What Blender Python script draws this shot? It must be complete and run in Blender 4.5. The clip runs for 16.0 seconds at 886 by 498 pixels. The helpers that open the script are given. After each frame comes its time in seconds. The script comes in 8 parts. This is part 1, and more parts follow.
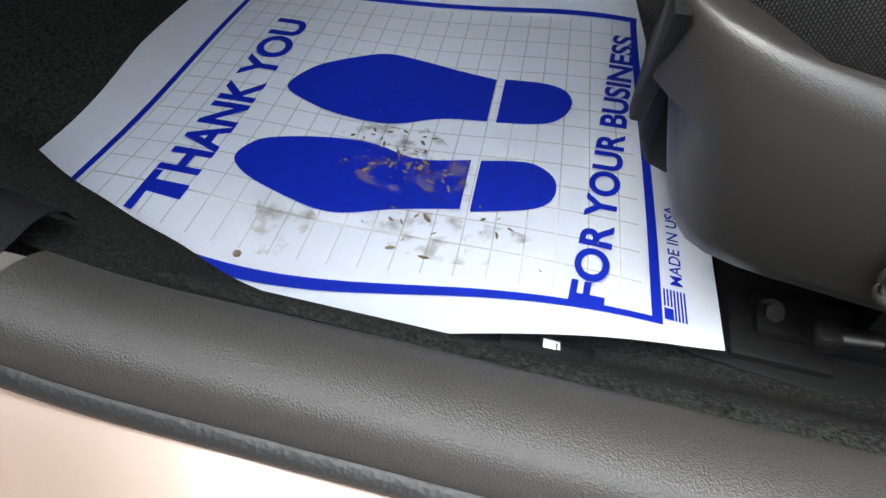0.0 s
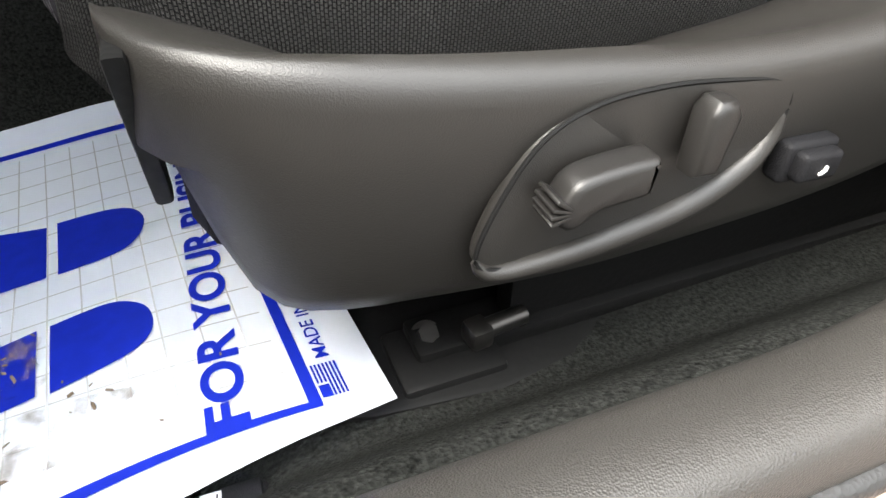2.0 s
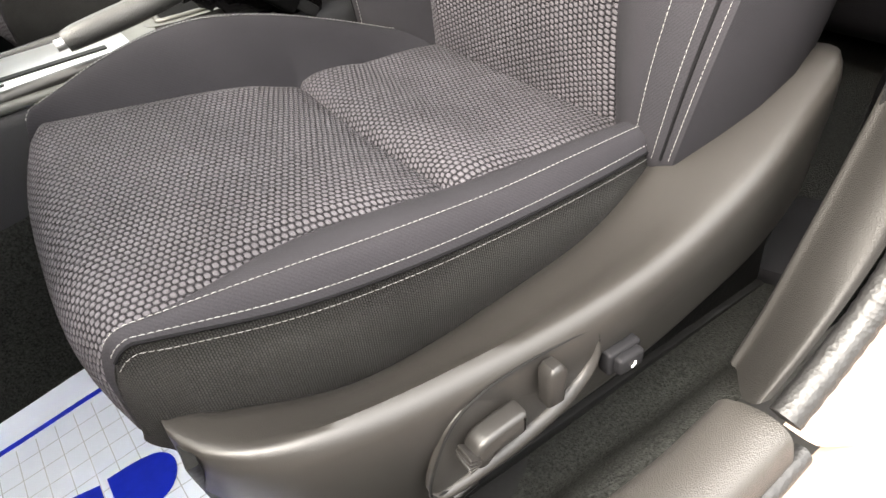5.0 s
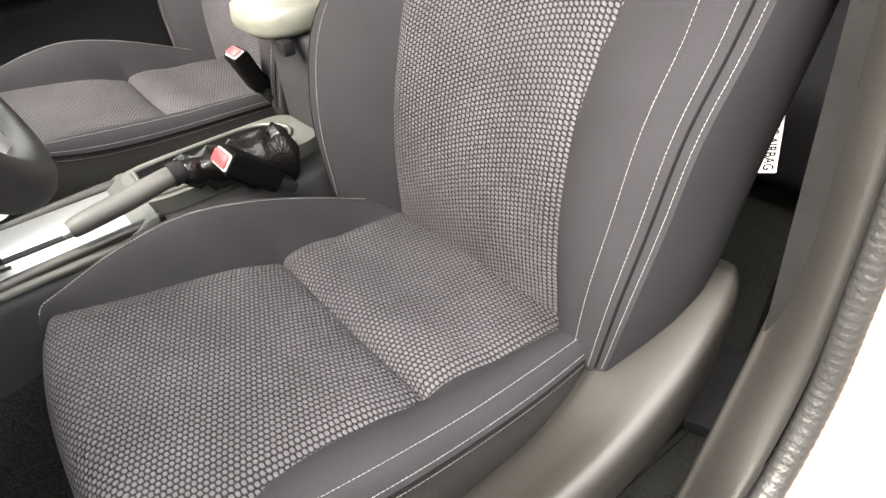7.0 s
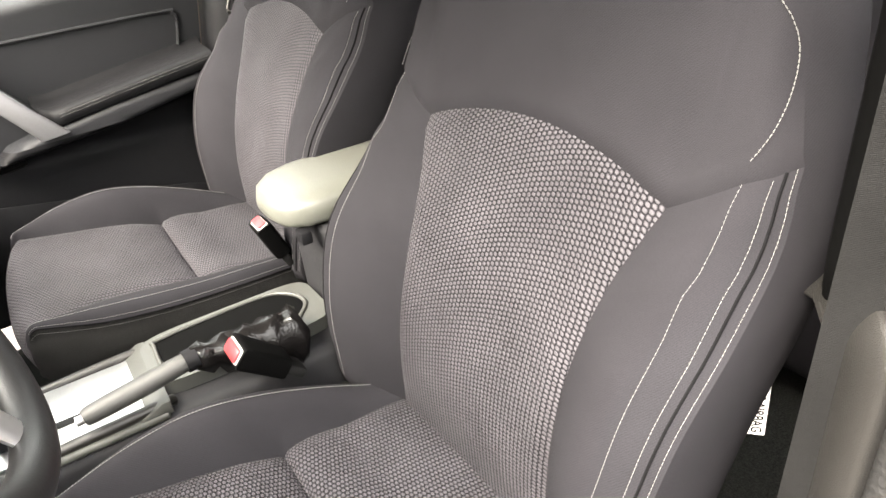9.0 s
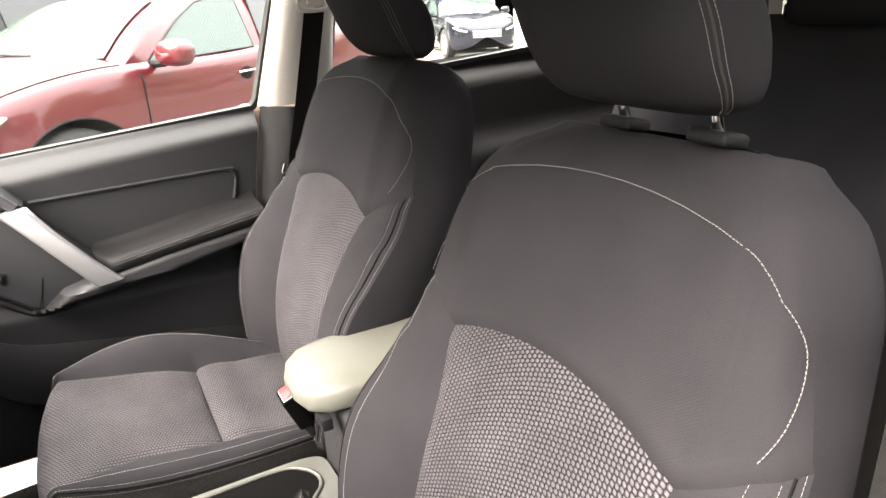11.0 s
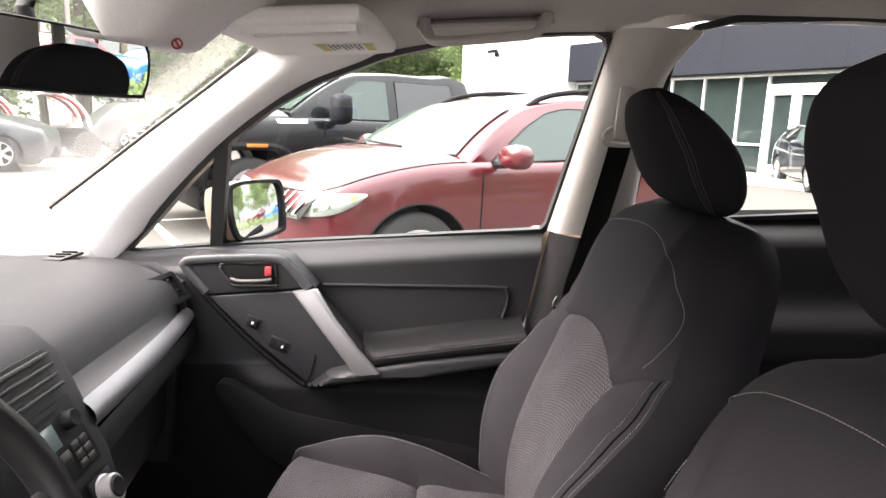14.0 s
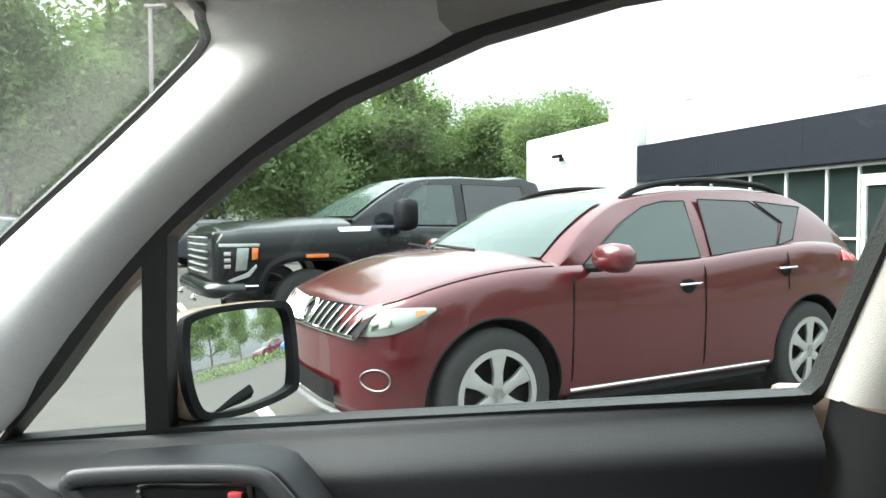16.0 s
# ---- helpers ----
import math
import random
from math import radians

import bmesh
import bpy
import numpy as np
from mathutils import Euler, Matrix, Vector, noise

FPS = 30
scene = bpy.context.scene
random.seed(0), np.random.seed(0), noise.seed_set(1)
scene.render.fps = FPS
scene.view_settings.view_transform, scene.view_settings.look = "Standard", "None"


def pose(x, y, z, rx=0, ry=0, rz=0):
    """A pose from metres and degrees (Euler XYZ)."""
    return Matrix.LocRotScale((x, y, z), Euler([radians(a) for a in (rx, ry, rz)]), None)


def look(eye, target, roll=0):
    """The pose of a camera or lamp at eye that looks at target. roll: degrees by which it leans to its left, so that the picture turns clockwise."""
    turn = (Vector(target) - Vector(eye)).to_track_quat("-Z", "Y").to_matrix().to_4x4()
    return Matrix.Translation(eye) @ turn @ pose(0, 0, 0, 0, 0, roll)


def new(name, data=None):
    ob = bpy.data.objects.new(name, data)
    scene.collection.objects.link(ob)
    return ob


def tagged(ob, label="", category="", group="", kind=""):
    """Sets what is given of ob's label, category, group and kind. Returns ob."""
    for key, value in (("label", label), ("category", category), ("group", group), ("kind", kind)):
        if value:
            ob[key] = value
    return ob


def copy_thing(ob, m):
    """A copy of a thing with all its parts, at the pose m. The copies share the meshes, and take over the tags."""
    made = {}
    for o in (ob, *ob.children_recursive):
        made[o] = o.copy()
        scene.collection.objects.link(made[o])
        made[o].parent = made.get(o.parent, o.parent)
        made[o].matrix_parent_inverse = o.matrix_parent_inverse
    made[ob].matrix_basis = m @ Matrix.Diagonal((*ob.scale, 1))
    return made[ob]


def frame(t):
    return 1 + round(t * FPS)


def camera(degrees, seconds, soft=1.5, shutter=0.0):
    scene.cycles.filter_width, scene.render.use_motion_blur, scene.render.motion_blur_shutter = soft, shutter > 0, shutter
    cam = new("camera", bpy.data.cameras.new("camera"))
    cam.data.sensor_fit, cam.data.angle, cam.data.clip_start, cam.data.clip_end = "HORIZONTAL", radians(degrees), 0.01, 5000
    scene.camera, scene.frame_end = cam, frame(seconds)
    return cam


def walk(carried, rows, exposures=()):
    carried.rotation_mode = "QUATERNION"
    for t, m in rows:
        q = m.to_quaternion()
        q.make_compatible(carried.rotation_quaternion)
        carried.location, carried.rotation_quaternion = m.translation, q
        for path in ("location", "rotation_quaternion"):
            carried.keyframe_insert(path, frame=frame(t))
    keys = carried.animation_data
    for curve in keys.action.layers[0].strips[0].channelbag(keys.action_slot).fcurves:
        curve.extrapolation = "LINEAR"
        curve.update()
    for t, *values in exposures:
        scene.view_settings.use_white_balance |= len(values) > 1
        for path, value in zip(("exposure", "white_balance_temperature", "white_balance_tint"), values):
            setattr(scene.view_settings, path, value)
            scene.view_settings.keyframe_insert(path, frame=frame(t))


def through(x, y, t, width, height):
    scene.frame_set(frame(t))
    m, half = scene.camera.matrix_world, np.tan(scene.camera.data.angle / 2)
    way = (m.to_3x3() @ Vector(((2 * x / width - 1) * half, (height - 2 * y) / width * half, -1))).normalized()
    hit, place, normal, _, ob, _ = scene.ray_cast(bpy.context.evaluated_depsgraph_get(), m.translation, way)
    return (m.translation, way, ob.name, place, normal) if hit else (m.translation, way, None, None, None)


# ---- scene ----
cam = camera(67.09, 16.0)
PATH = [
    (0, (-0.4902, -0.0096, 0.7022), (-0.7328, 1.2695, -0.8160), 4.06),
    (0.5, (-0.4808, 0.0068, 0.6914), (-0.4590, 1.3617, -0.7796), 3.60),
    (1, (-0.4704, 0.0129, 0.6563), (-0.1780, 1.4113, -0.7434), 4.04),
    (1.5, (-0.4492, 0.0267, 0.6448), (0.0416, 1.4318, -0.6911), 3.45),
    (2, (-0.4265, 0.0279, 0.6535), (0.1658, 1.4509, -0.6210), 1.02),
    (2.5, (-0.4048, 0.0253, 0.6664), (0.2070, 1.4927, -0.5470), -1.15),
    (3, (-0.4032, 0.0111, 0.6879), (0.1996, 1.5047, -0.4977), -2.63),
    (3.5, (-0.4126, -0.0016, 0.7285), (0.2034, 1.4835, -0.4610), -4.92),
    (4, (-0.4097, -0.0051, 0.7711), (0.2360, 1.4556, -0.4327), -7.13),
    (4.2, (-0.4114, -0.0058, 0.7868), (0.2492, 1.4399, -0.4272), -8.18),
    (6.3, (-0.4215, -0.0396, 0.9909), (0.4126, 1.3166, -0.2194), -8.66),
    (6.5, (-0.4168, -0.0325, 1.0088), (0.4303, 1.3258, -0.1900), -8.45),
    (7, (-0.4042, -0.0159, 1.0427), (0.4843, 1.3527, -0.1137), -7.59),
    (7.5, (-0.3867, -0.0030, 1.0813), (0.5267, 1.3815, -0.0363), -7.35),
    (8, (-0.3667, 0.0068, 1.1193), (0.5503, 1.4215, 0.0434), -6.88),
    (8.5, (-0.3436, 0.0085, 1.1570), (0.5619, 1.4601, 0.1212), -6.56),
    (9, (-0.3219, 0.0115, 1.1957), (0.5693, 1.5117, 0.2183), -6.09),
    (9.5, (-0.3058, 0.0255, 1.2325), (0.5757, 1.5709, 0.3189), -5.62),
    (9.7, (-0.2997, 0.0278, 1.2454), (0.5896, 1.5843, 0.3586), -5.33),
    (11.8, (-0.2508, 0.0247, 1.3423), (0.5291, 1.7808, 0.7876), -0.94),
    (12, (-0.2442, 0.0261, 1.3450), (0.4878, 1.8106, 0.8160), -0.59),
    (12.5, (-0.2328, 0.0331, 1.3532), (0.3349, 1.8927, 0.8846), 0.34),
    (13, (-0.2103, 0.0447, 1.3536), (0.1551, 1.9636, 0.9243), 1.53),
    (13.5, (-0.1730, 0.0779, 1.3568), (-0.0195, 2.0306, 0.9525), 2.07),
    (14, (-0.1367, 0.1366, 1.3580), (-0.1361, 2.1011, 0.9828), 2.06),
    (14.5, (-0.1640, 0.2698, 1.3461), (-0.1611, 2.2415, 1.0111), 3.45),
    (15, (-0.2075, 0.4175, 1.3604), (-0.1340, 2.3987, 1.0965), 3.02),
    (15.5, (-0.2009, 0.6013, 1.3436), (-0.1554, 2.5933, 1.1709), 0.95),
    (16, (-0.2346, 0.9041, 1.3030), (-0.4394, 2.8927, 1.2408), -0.08),
]
EXPOSURES = [(0, 2.55, 6300, 9), (1, 2.5, 6350, 9), (2, 3.05, 6650, 9), (3, 3.75, 7000, 11), (4, 3.65, 7050, 12), (7, 3.5, 7050, 11), (9.5, 3.65, 7150, 12), (12, 3.65, 7250, 18), (13.5, 2.95, 6950, 19), (15, 2.9, 6900, 18), (16, 2.0, 6300, 3)]
walk(cam, [(t, look(e, g, r)) for t, e, g, r in PATH], EXPOSURES)

# ---- light: a bright overcast sky ----
SUN_EL, SUN_AZ = radians(45), radians(262)
world = bpy.data.worlds.new("sky")
scene.world = world
world.use_nodes = True
wn = world.node_tree.nodes
sky = wn.new("ShaderNodeTexSky")
sky.sky_type = "NISHITA"
sky.sun_disc = False
sky.sun_elevation = SUN_EL
sky.sun_rotation = SUN_AZ
sky.dust_density = 4.0
sky.ozone_density = 0.6
bleach = wn.new("ShaderNodeMixRGB")
bleach.inputs[0].default_value = 0.8
bleach.inputs[2].default_value = (13, 13.3, 13.6, 1)
world.node_tree.links.new(sky.outputs[0], bleach.inputs[1])
# an overcast sky is brightest overhead and dims towards the horizon
sky_dir, sky_z, sky_gain, sky_mul = wn.new("ShaderNodeTexCoord"), wn.new("ShaderNodeSeparateXYZ"), wn.new("ShaderNodeMath"), wn.new("ShaderNodeVectorMath")
sky_gain.operation, sky_mul.operation = "MULTIPLY_ADD", "SCALE"
sky_gain.inputs[1].default_value, sky_gain.inputs[2].default_value = 0.86, 0.12
sky_gain.use_clamp = True
world.node_tree.links.new(sky_dir.outputs["Generated"], sky_z.inputs[0])
world.node_tree.links.new(sky_z.outputs["Z"], sky_gain.inputs[0])
world.node_tree.links.new(bleach.outputs[0], sky_mul.inputs[0])
world.node_tree.links.new(sky_gain.outputs[0], sky_mul.inputs["Scale"])
world.node_tree.links.new(sky_mul.outputs[0], wn["Background"].inputs[0])
wn["Background"].inputs[1].default_value = 0.135
sun = new("sun", bpy.data.lights.new("sun", "SUN"))
sun.data.energy, sun.data.angle, sun.data.color = 3.7, radians(58), (1, 0.96, 0.9)
sun.matrix_world = look((0, 0, 0), (math.sin(SUN_AZ) * -1 * math.cos(SUN_EL), -math.cos(SUN_AZ) * math.cos(SUN_EL), -math.sin(SUN_EL)))


# ---- materials ----
def material(name, base, rough=0.6, metal=0.0, var=0.08, scale=30, bump=0.0, bscale=300, spec=0.5, coat=0.0, blotch=0.06):
    """A surface with two scales of colour variation, uneven gloss and fine relief."""
    m = bpy.data.materials.new(name)
    m.use_nodes = True
    n, l = m.node_tree.nodes, m.node_tree.links
    b = n["Principled BSDF"]
    b.inputs["Metallic"].default_value = metal
    b.inputs["Specular IOR Level"].default_value = spec
    b.inputs["Coat Weight"].default_value = coat
    b.inputs["Coat Roughness"].default_value = 0.05
    tc = n.new("ShaderNodeTexCoord")
    fine, wide = n.new("ShaderNodeTexNoise"), n.new("ShaderNodeTexNoise")
    fine.inputs["Scale"].default_value, wide.inputs["Scale"].default_value = scale * 6, scale * 0.4
    fine.inputs["Detail"].default_value = wide.inputs["Detail"].default_value = 4
    for t in (fine, wide):
        l.new(tc.outputs["Object"], t.inputs["Vector"])
    add = n.new("ShaderNodeMath")
    add.operation = "MULTIPLY_ADD"
    l.new(fine.outputs[0], add.inputs[0])
    add.inputs[1].default_value = 2 * var
    mul = n.new("ShaderNodeMath")
    mul.operation = "MULTIPLY_ADD"
    l.new(wide.outputs[0], mul.inputs[0])
    mul.inputs[1].default_value, mul.inputs[2].default_value = 2 * blotch, 1 - var - blotch
    l.new(mul.outputs[0], add.inputs[2])
    tint = n.new("ShaderNodeVectorMath")
    tint.operation = "SCALE"
    tint.inputs[0].default_value = base
    l.new(add.outputs[0], tint.inputs["Scale"])
    l.new(tint.outputs[0], b.inputs["Base Color"])
    gl = n.new("ShaderNodeMath")
    gl.operation = "MULTIPLY_ADD"
    l.new(wide.outputs[0], gl.inputs[0])
    gl.inputs[1].default_value, gl.inputs[2].default_value = 0.16 * rough, 0.92 * rough
    l.new(gl.outputs[0], b.inputs["Roughness"])
    if bump:
        t = n.new("ShaderNodeTexVoronoi")
        t.inputs["Scale"].default_value = bscale
        l.new(tc.outputs["Object"], t.inputs["Vector"])
        bp = n.new("ShaderNodeBump")
        bp.inputs["Strength"].default_value, bp.inputs["Distance"].default_value = bump, 0.0008
        l.new(t.outputs["Distance"], bp.inputs["Height"])
        l.new(bp.outputs[0], b.inputs["Normal"])
    return m


def woven(name, light, dark, pitch, height, strength=0.8, gap=0.16, rough=0.75, sheen=0.0):
    """Woven cloth: raised yarn blocks in staggered rows, on the metre-true UV map."""
    m = bpy.data.materials.new(name)
    m.use_nodes = True
    n, l = m.node_tree.nodes, m.node_tree.links
    b = n["Principled BSDF"]
    b.inputs["Roughness"].default_value = rough
    b.inputs["Sheen Weight"].default_value = sheen
    b.inputs["Specular IOR Level"].default_value = 0.06
    uv = n.new("ShaderNodeTexCoord")
    br = n.new("ShaderNodeTexBrick")
    br.offset = 0.5
    br.inputs["Scale"].default_value = 1.0
    br.inputs["Brick Width"].default_value = pitch
    br.inputs["Row Height"].default_value = height
    br.inputs["Mortar Size"].default_value = gap * height
    br.inputs["Mortar Smooth"].default_value = 1.0
    br.inputs["Color1"].default_value = (*light, 1)
    br.inputs["Color2"].default_value = (*[0.8 * c for c in light], 1)
    br.inputs["Mortar"].default_value = (*dark, 1)
    wob = n.new("ShaderNodeTexNoise")
    wob.inputs["Scale"].default_value = 60
    mixv = n.new("ShaderNodeVectorMath")
    mixv.operation = "MULTIPLY_ADD"
    l.new(uv.outputs["UV"], wob.inputs["Vector"])
    l.new(wob.outputs["Color"], mixv.inputs[0])
    mixv.inputs[1].default_value = (0.0012, 0.0012, 0)
    l.new(uv.outputs["UV"], mixv.inputs[2])
    l.new(mixv.outputs[0], br.inputs["Vector"])
    fuzz = n.new("ShaderNodeTexNoise")
    fuzz.inputs["Scale"].default_value = 900
    l.new(uv.outputs["UV"], fuzz.inputs["Vector"])
    wide = n.new("ShaderNodeTexNoise")
    wide.inputs["Scale"].default_value = 9
    l.new(uv.outputs["UV"], wide.inputs["Vector"])
    sm = n.new("ShaderNodeMath")
    sm.operation = "ADD"
    l.new(fuzz.outputs[0], sm.inputs[0])
    l.new(wide.outputs[0], sm.inputs[1])
    sc = n.new("ShaderNodeVectorMath")
    sc.operation = "SCALE"
    l.new(br.outputs["Color"], sc.inputs[0])
    l.new(sm.outputs[0], sc.inputs["Scale"])
    l.new(sc.outputs[0], b.inputs["Base Color"])
    inv = n.new("ShaderNodeMath")
    inv.operation = "SUBTRACT"
    inv.inputs[0].default_value = 1
    l.new(br.outputs["Fac"], inv.inputs[1])
    bp = n.new("ShaderNodeBump")
    bp.inputs["Strength"].default_value, bp.inputs["Distance"].default_value = strength, height * 0.35
    l.new(inv.outputs[0], bp.inputs["Height"])
    l.new(bp.outputs[0], b.inputs["Normal"])
    return m


def block_weave(name, light, dark, pitch, column, strength=0.9):
    """Coarse seat cloth: raised blocks in columns, each column set off by half a block."""
    m = bpy.data.materials.new(name)
    m.use_nodes = True
    n, l = m.node_tree.nodes, m.node_tree.links
    b = n["Principled BSDF"]
    b.inputs["Roughness"].default_value = 0.75
    b.inputs["Specular IOR Level"].default_value = 0.08

    def op(kind, a, b_=0.0, c=0.0):
        k = n.new("ShaderNodeMath")
        k.operation = kind
        for slot, v in enumerate((a, b_, c)):
            if isinstance(v, (int, float)):
                k.inputs[slot].default_value = v
            else:
                l.new(v, k.inputs[slot])
        return k.outputs[0]
    uv, wob, mixv, sep = n.new("ShaderNodeTexCoord"), n.new("ShaderNodeTexNoise"), n.new("ShaderNodeVectorMath"), n.new("ShaderNodeSeparateXYZ")
    wob.inputs["Scale"].default_value = 55
    mixv.operation = "MULTIPLY_ADD"
    l.new(uv.outputs["UV"], wob.inputs["Vector"])
    l.new(wob.outputs["Color"], mixv.inputs[0])
    mixv.inputs[1].default_value = (0.0010, 0.0010, 0)
    l.new(uv.outputs["UV"], mixv.inputs[2])
    l.new(mixv.outputs[0], sep.inputs[0])
    col = op("DIVIDE", sep.outputs["X"], column)
    row = op("ADD", op("DIVIDE", sep.outputs["Y"], pitch), op("MULTIPLY", op("FLOORED_MODULO", op("FLOOR", col), 2.0), 0.5))
    fx = op("ABSOLUTE", op("SUBTRACT", op("FRACT", col), 0.5))
    fy = op("ABSOLUTE", op("SUBTRACT", op("FRACT", row), 0.5))
    lob = op("ADD", op("POWER", op("MULTIPLY", fx, 2.0), 2.6), op("POWER", op("MULTIPLY", fy, 2.0), 2.6))
    hgt = n.new("ShaderNodeMapRange")
    hgt.interpolation_type = "SMOOTHSTEP"
    hgt.inputs["From Min"].default_value, hgt.inputs["From Max"].default_value = 1.12, 0.12
    l.new(lob, hgt.inputs["Value"])
    fuzz, wide = n.new("ShaderNodeTexNoise"), n.new("ShaderNodeTexNoise")
    fuzz.inputs["Scale"].default_value, wide.inputs["Scale"].default_value, wide.inputs["Detail"].default_value = 900, 8, 4
    l.new(uv.outputs["UV"], fuzz.inputs["Vector"])
    l.new(uv.outputs["UV"], wide.inputs["Vector"])
    # Gaps between blocks take the dark colour to stand in for their shade.
    mix, sc = n.new("ShaderNodeMixRGB"), n.new("ShaderNodeVectorMath")
    l.new(hgt.outputs[0], mix.inputs[0])
    mix.inputs[1].default_value, mix.inputs[2].default_value = (*dark, 1), (*light, 1)
    sc.operation = "SCALE"
    l.new(mix.outputs[0], sc.inputs[0])
    l.new(op("ADD", fuzz.outputs[0], wide.outputs[0]), sc.inputs["Scale"])
    l.new(sc.outputs[0], b.inputs["Base Color"])
    bp = n.new("ShaderNodeBump")
    bp.inputs["Strength"].default_value, bp.inputs["Distance"].default_value = strength, 0.0016
    l.new(hgt.outputs[0], bp.inputs["Height"])
    l.new(bp.outputs[0], b.inputs["Normal"])
    return m


def plain_cloth(name, base, rough=0.85, sheen=0.0, rib=0.0016):
    """Smooth upholstery cloth: fine slanting ribs under a fuzzy nap, with faint wear."""
    m = bpy.data.materials.new(name)
    m.use_nodes = True
    n, l = m.node_tree.nodes, m.node_tree.links
    b = n["Principled BSDF"]
    b.inputs["Sheen Weight"].default_value = sheen
    b.inputs["Sheen Roughness"].default_value = 0.6
    b.inputs["Specular IOR Level"].default_value = 0.06
    b.inputs["Roughness"].default_value = rough
    uv = n.new("ShaderNodeTexCoord")
    nap, wear, ribs = n.new("ShaderNodeTexNoise"), n.new("ShaderNodeTexNoise"), n.new("ShaderNodeTexWave")
    nap.inputs["Scale"].default_value, nap.inputs["Detail"].default_value = 1100, 3
    wear.inputs["Scale"].default_value, wear.inputs["Detail"].default_value = 7, 5
    ribs.bands_direction = "DIAGONAL"
    ribs.inputs["Scale"].default_value = 0.31 / rib
    ribs.inputs["Distortion"].default_value = 3.0
    ribs.inputs["Detail Scale"].default_value = 4.0
    for t in (nap, wear, ribs):
        l.new(uv.outputs["UV"], t.inputs["Vector"])
    mix, gain = n.new("ShaderNodeMath"), n.new("ShaderNodeMath")
    mix.operation = gain.operation = "MULTIPLY_ADD"
    l.new(ribs.outputs["Fac"], mix.inputs[0])
    mix.inputs[1].default_value = 0.16
    l.new(nap.outputs[0], mix.inputs[2])
    l.new(wear.outputs[0], gain.inputs[0])
    gain.inputs[1].default_value = 0.55
    l.new(mix.outputs[0], gain.inputs[2])
    tint = n.new("ShaderNodeVectorMath")
    tint.operation = "SCALE"
    tint.inputs[0].default_value = [c / 0.86 for c in base]
    l.new(gain.outputs[0], tint.inputs["Scale"])
    l.new(tint.outputs[0], b.inputs["Base Color"])
    bp = n.new("ShaderNodeBump")
    bp.inputs["Strength"].default_value, bp.inputs["Distance"].default_value = 0.35, 0.0006
    l.new(mix.outputs[0], bp.inputs["Height"])
    l.new(bp.outputs[0], b.inputs["Normal"])
    return m


def glass(name, tint=(1, 1, 1), rough=0.0, peak=0.92):
    """A thin pane: mostly clear, mirroring at a slant."""
    m = bpy.data.materials.new(name)
    m.use_nodes = True
    n, l = m.node_tree.nodes, m.node_tree.links
    n.remove(n["Principled BSDF"])
    tr, gl, fr, mx = n.new("ShaderNodeBsdfTransparent"), n.new("ShaderNodeBsdfGlossy"), n.new("ShaderNodeLayerWeight"), n.new("ShaderNodeMixShader")
    pw, ad = n.new("ShaderNodeMath"), n.new("ShaderNodeMath")
    pw.operation, ad.operation = "POWER", "MULTIPLY_ADD"
    pw.inputs[1].default_value = 5
    ad.inputs[1].default_value, ad.inputs[2].default_value = peak, 0.035
    tr.inputs[0].default_value = (*tint, 1)
    gl.inputs["Roughness"].default_value = rough
    l.new(fr.outputs["Facing"], pw.inputs[0])
    l.new(pw.outputs[0], ad.inputs[0])
    l.new(ad.outputs[0], mx.inputs[0])
    l.new(tr.outputs[0], mx.inputs[1])
    l.new(gl.outputs[0], mx.inputs[2])
    l.new(mx.outputs[0], n["Material Output"].inputs["Surface"])
    return m


M_WEAVE = block_weave("charcoal_weave", (0.061, 0.0578, 0.0636), (0.0105, 0.0100, 0.0115), 0.0053, 0.0064, 1.0)
M_TWILL = plain_cloth("charcoal_fine_cloth", (0.0175, 0.0168, 0.0190))
# Black cloth of the piping; its colour also darkens the stitch grooves.
M_SEAM = plain_cloth("black_seam_cloth", (0.005, 0.005, 0.0055))
M_MESH = woven("black_mesh_cloth", (0.034, 0.033, 0.032), (0.005, 0.005, 0.005), 0.0024, 0.0017, 0.9, 0.26, 0.8)
M_STITCH = material("white_thread", (0.15, 0.15, 0.145), 0.8)
M_PLASTIC = material("warm_grey_plastic", (0.0155, 0.0143, 0.0130), 0.40, spec=0.5, var=0.06, bump=0.16, bscale=1500)
M_BLACKP = material("black_plastic", (0.008, 0.008, 0.009), 0.55, spec=0.12, bump=0.3, bscale=1100)
M_DASH = material("black_soft_plastic", (0.0165, 0.0165, 0.018), 0.6, spec=0.25, bump=0.35, bscale=800)
M_LEATHERETTE = material("grained_sill_plastic", (0.031, 0.029, 0.0265), 0.5, bump=0.5, bscale=900, var=0.1)
M_CARPET = material("charcoal_carpet", (0.0125, 0.013, 0.012), 0.95, var=1.7, scale=60, bump=1.0, bscale=420, spec=0.04)
M_DARK = material("black_steel", (0.007, 0.007, 0.007), 0.5, spec=0.12, bump=0.2, bscale=200)
M_SILVER = material("satin_silver_trim", (0.52, 0.52, 0.52), 0.35, 0.85, var=0.05)
M_CHROME = material("chrome", (0.75, 0.75, 0.75), 0.12, 1.0, var=0.03)
M_STEEL = material("zinc_steel", (0.045, 0.043, 0.041), 0.4, 0.9, var=0.2, scale=60)
M_PAPER = material("white_paper", (0.72, 0.76, 0.84), 0.7, var=0.03, scale=10, bump=0.15, bscale=60)
M_INK = material("blue_print", (0.0015, 0.010, 0.22), 0.7, spec=0.12, var=0.2, scale=14)
M_GRID = material("grey_print_line", (0.42, 0.43, 0.45), 0.8)
M_DIRT = material("dry_mud", (0.105, 0.078, 0.055), 0.95, var=0.4, scale=200, bump=0.5)
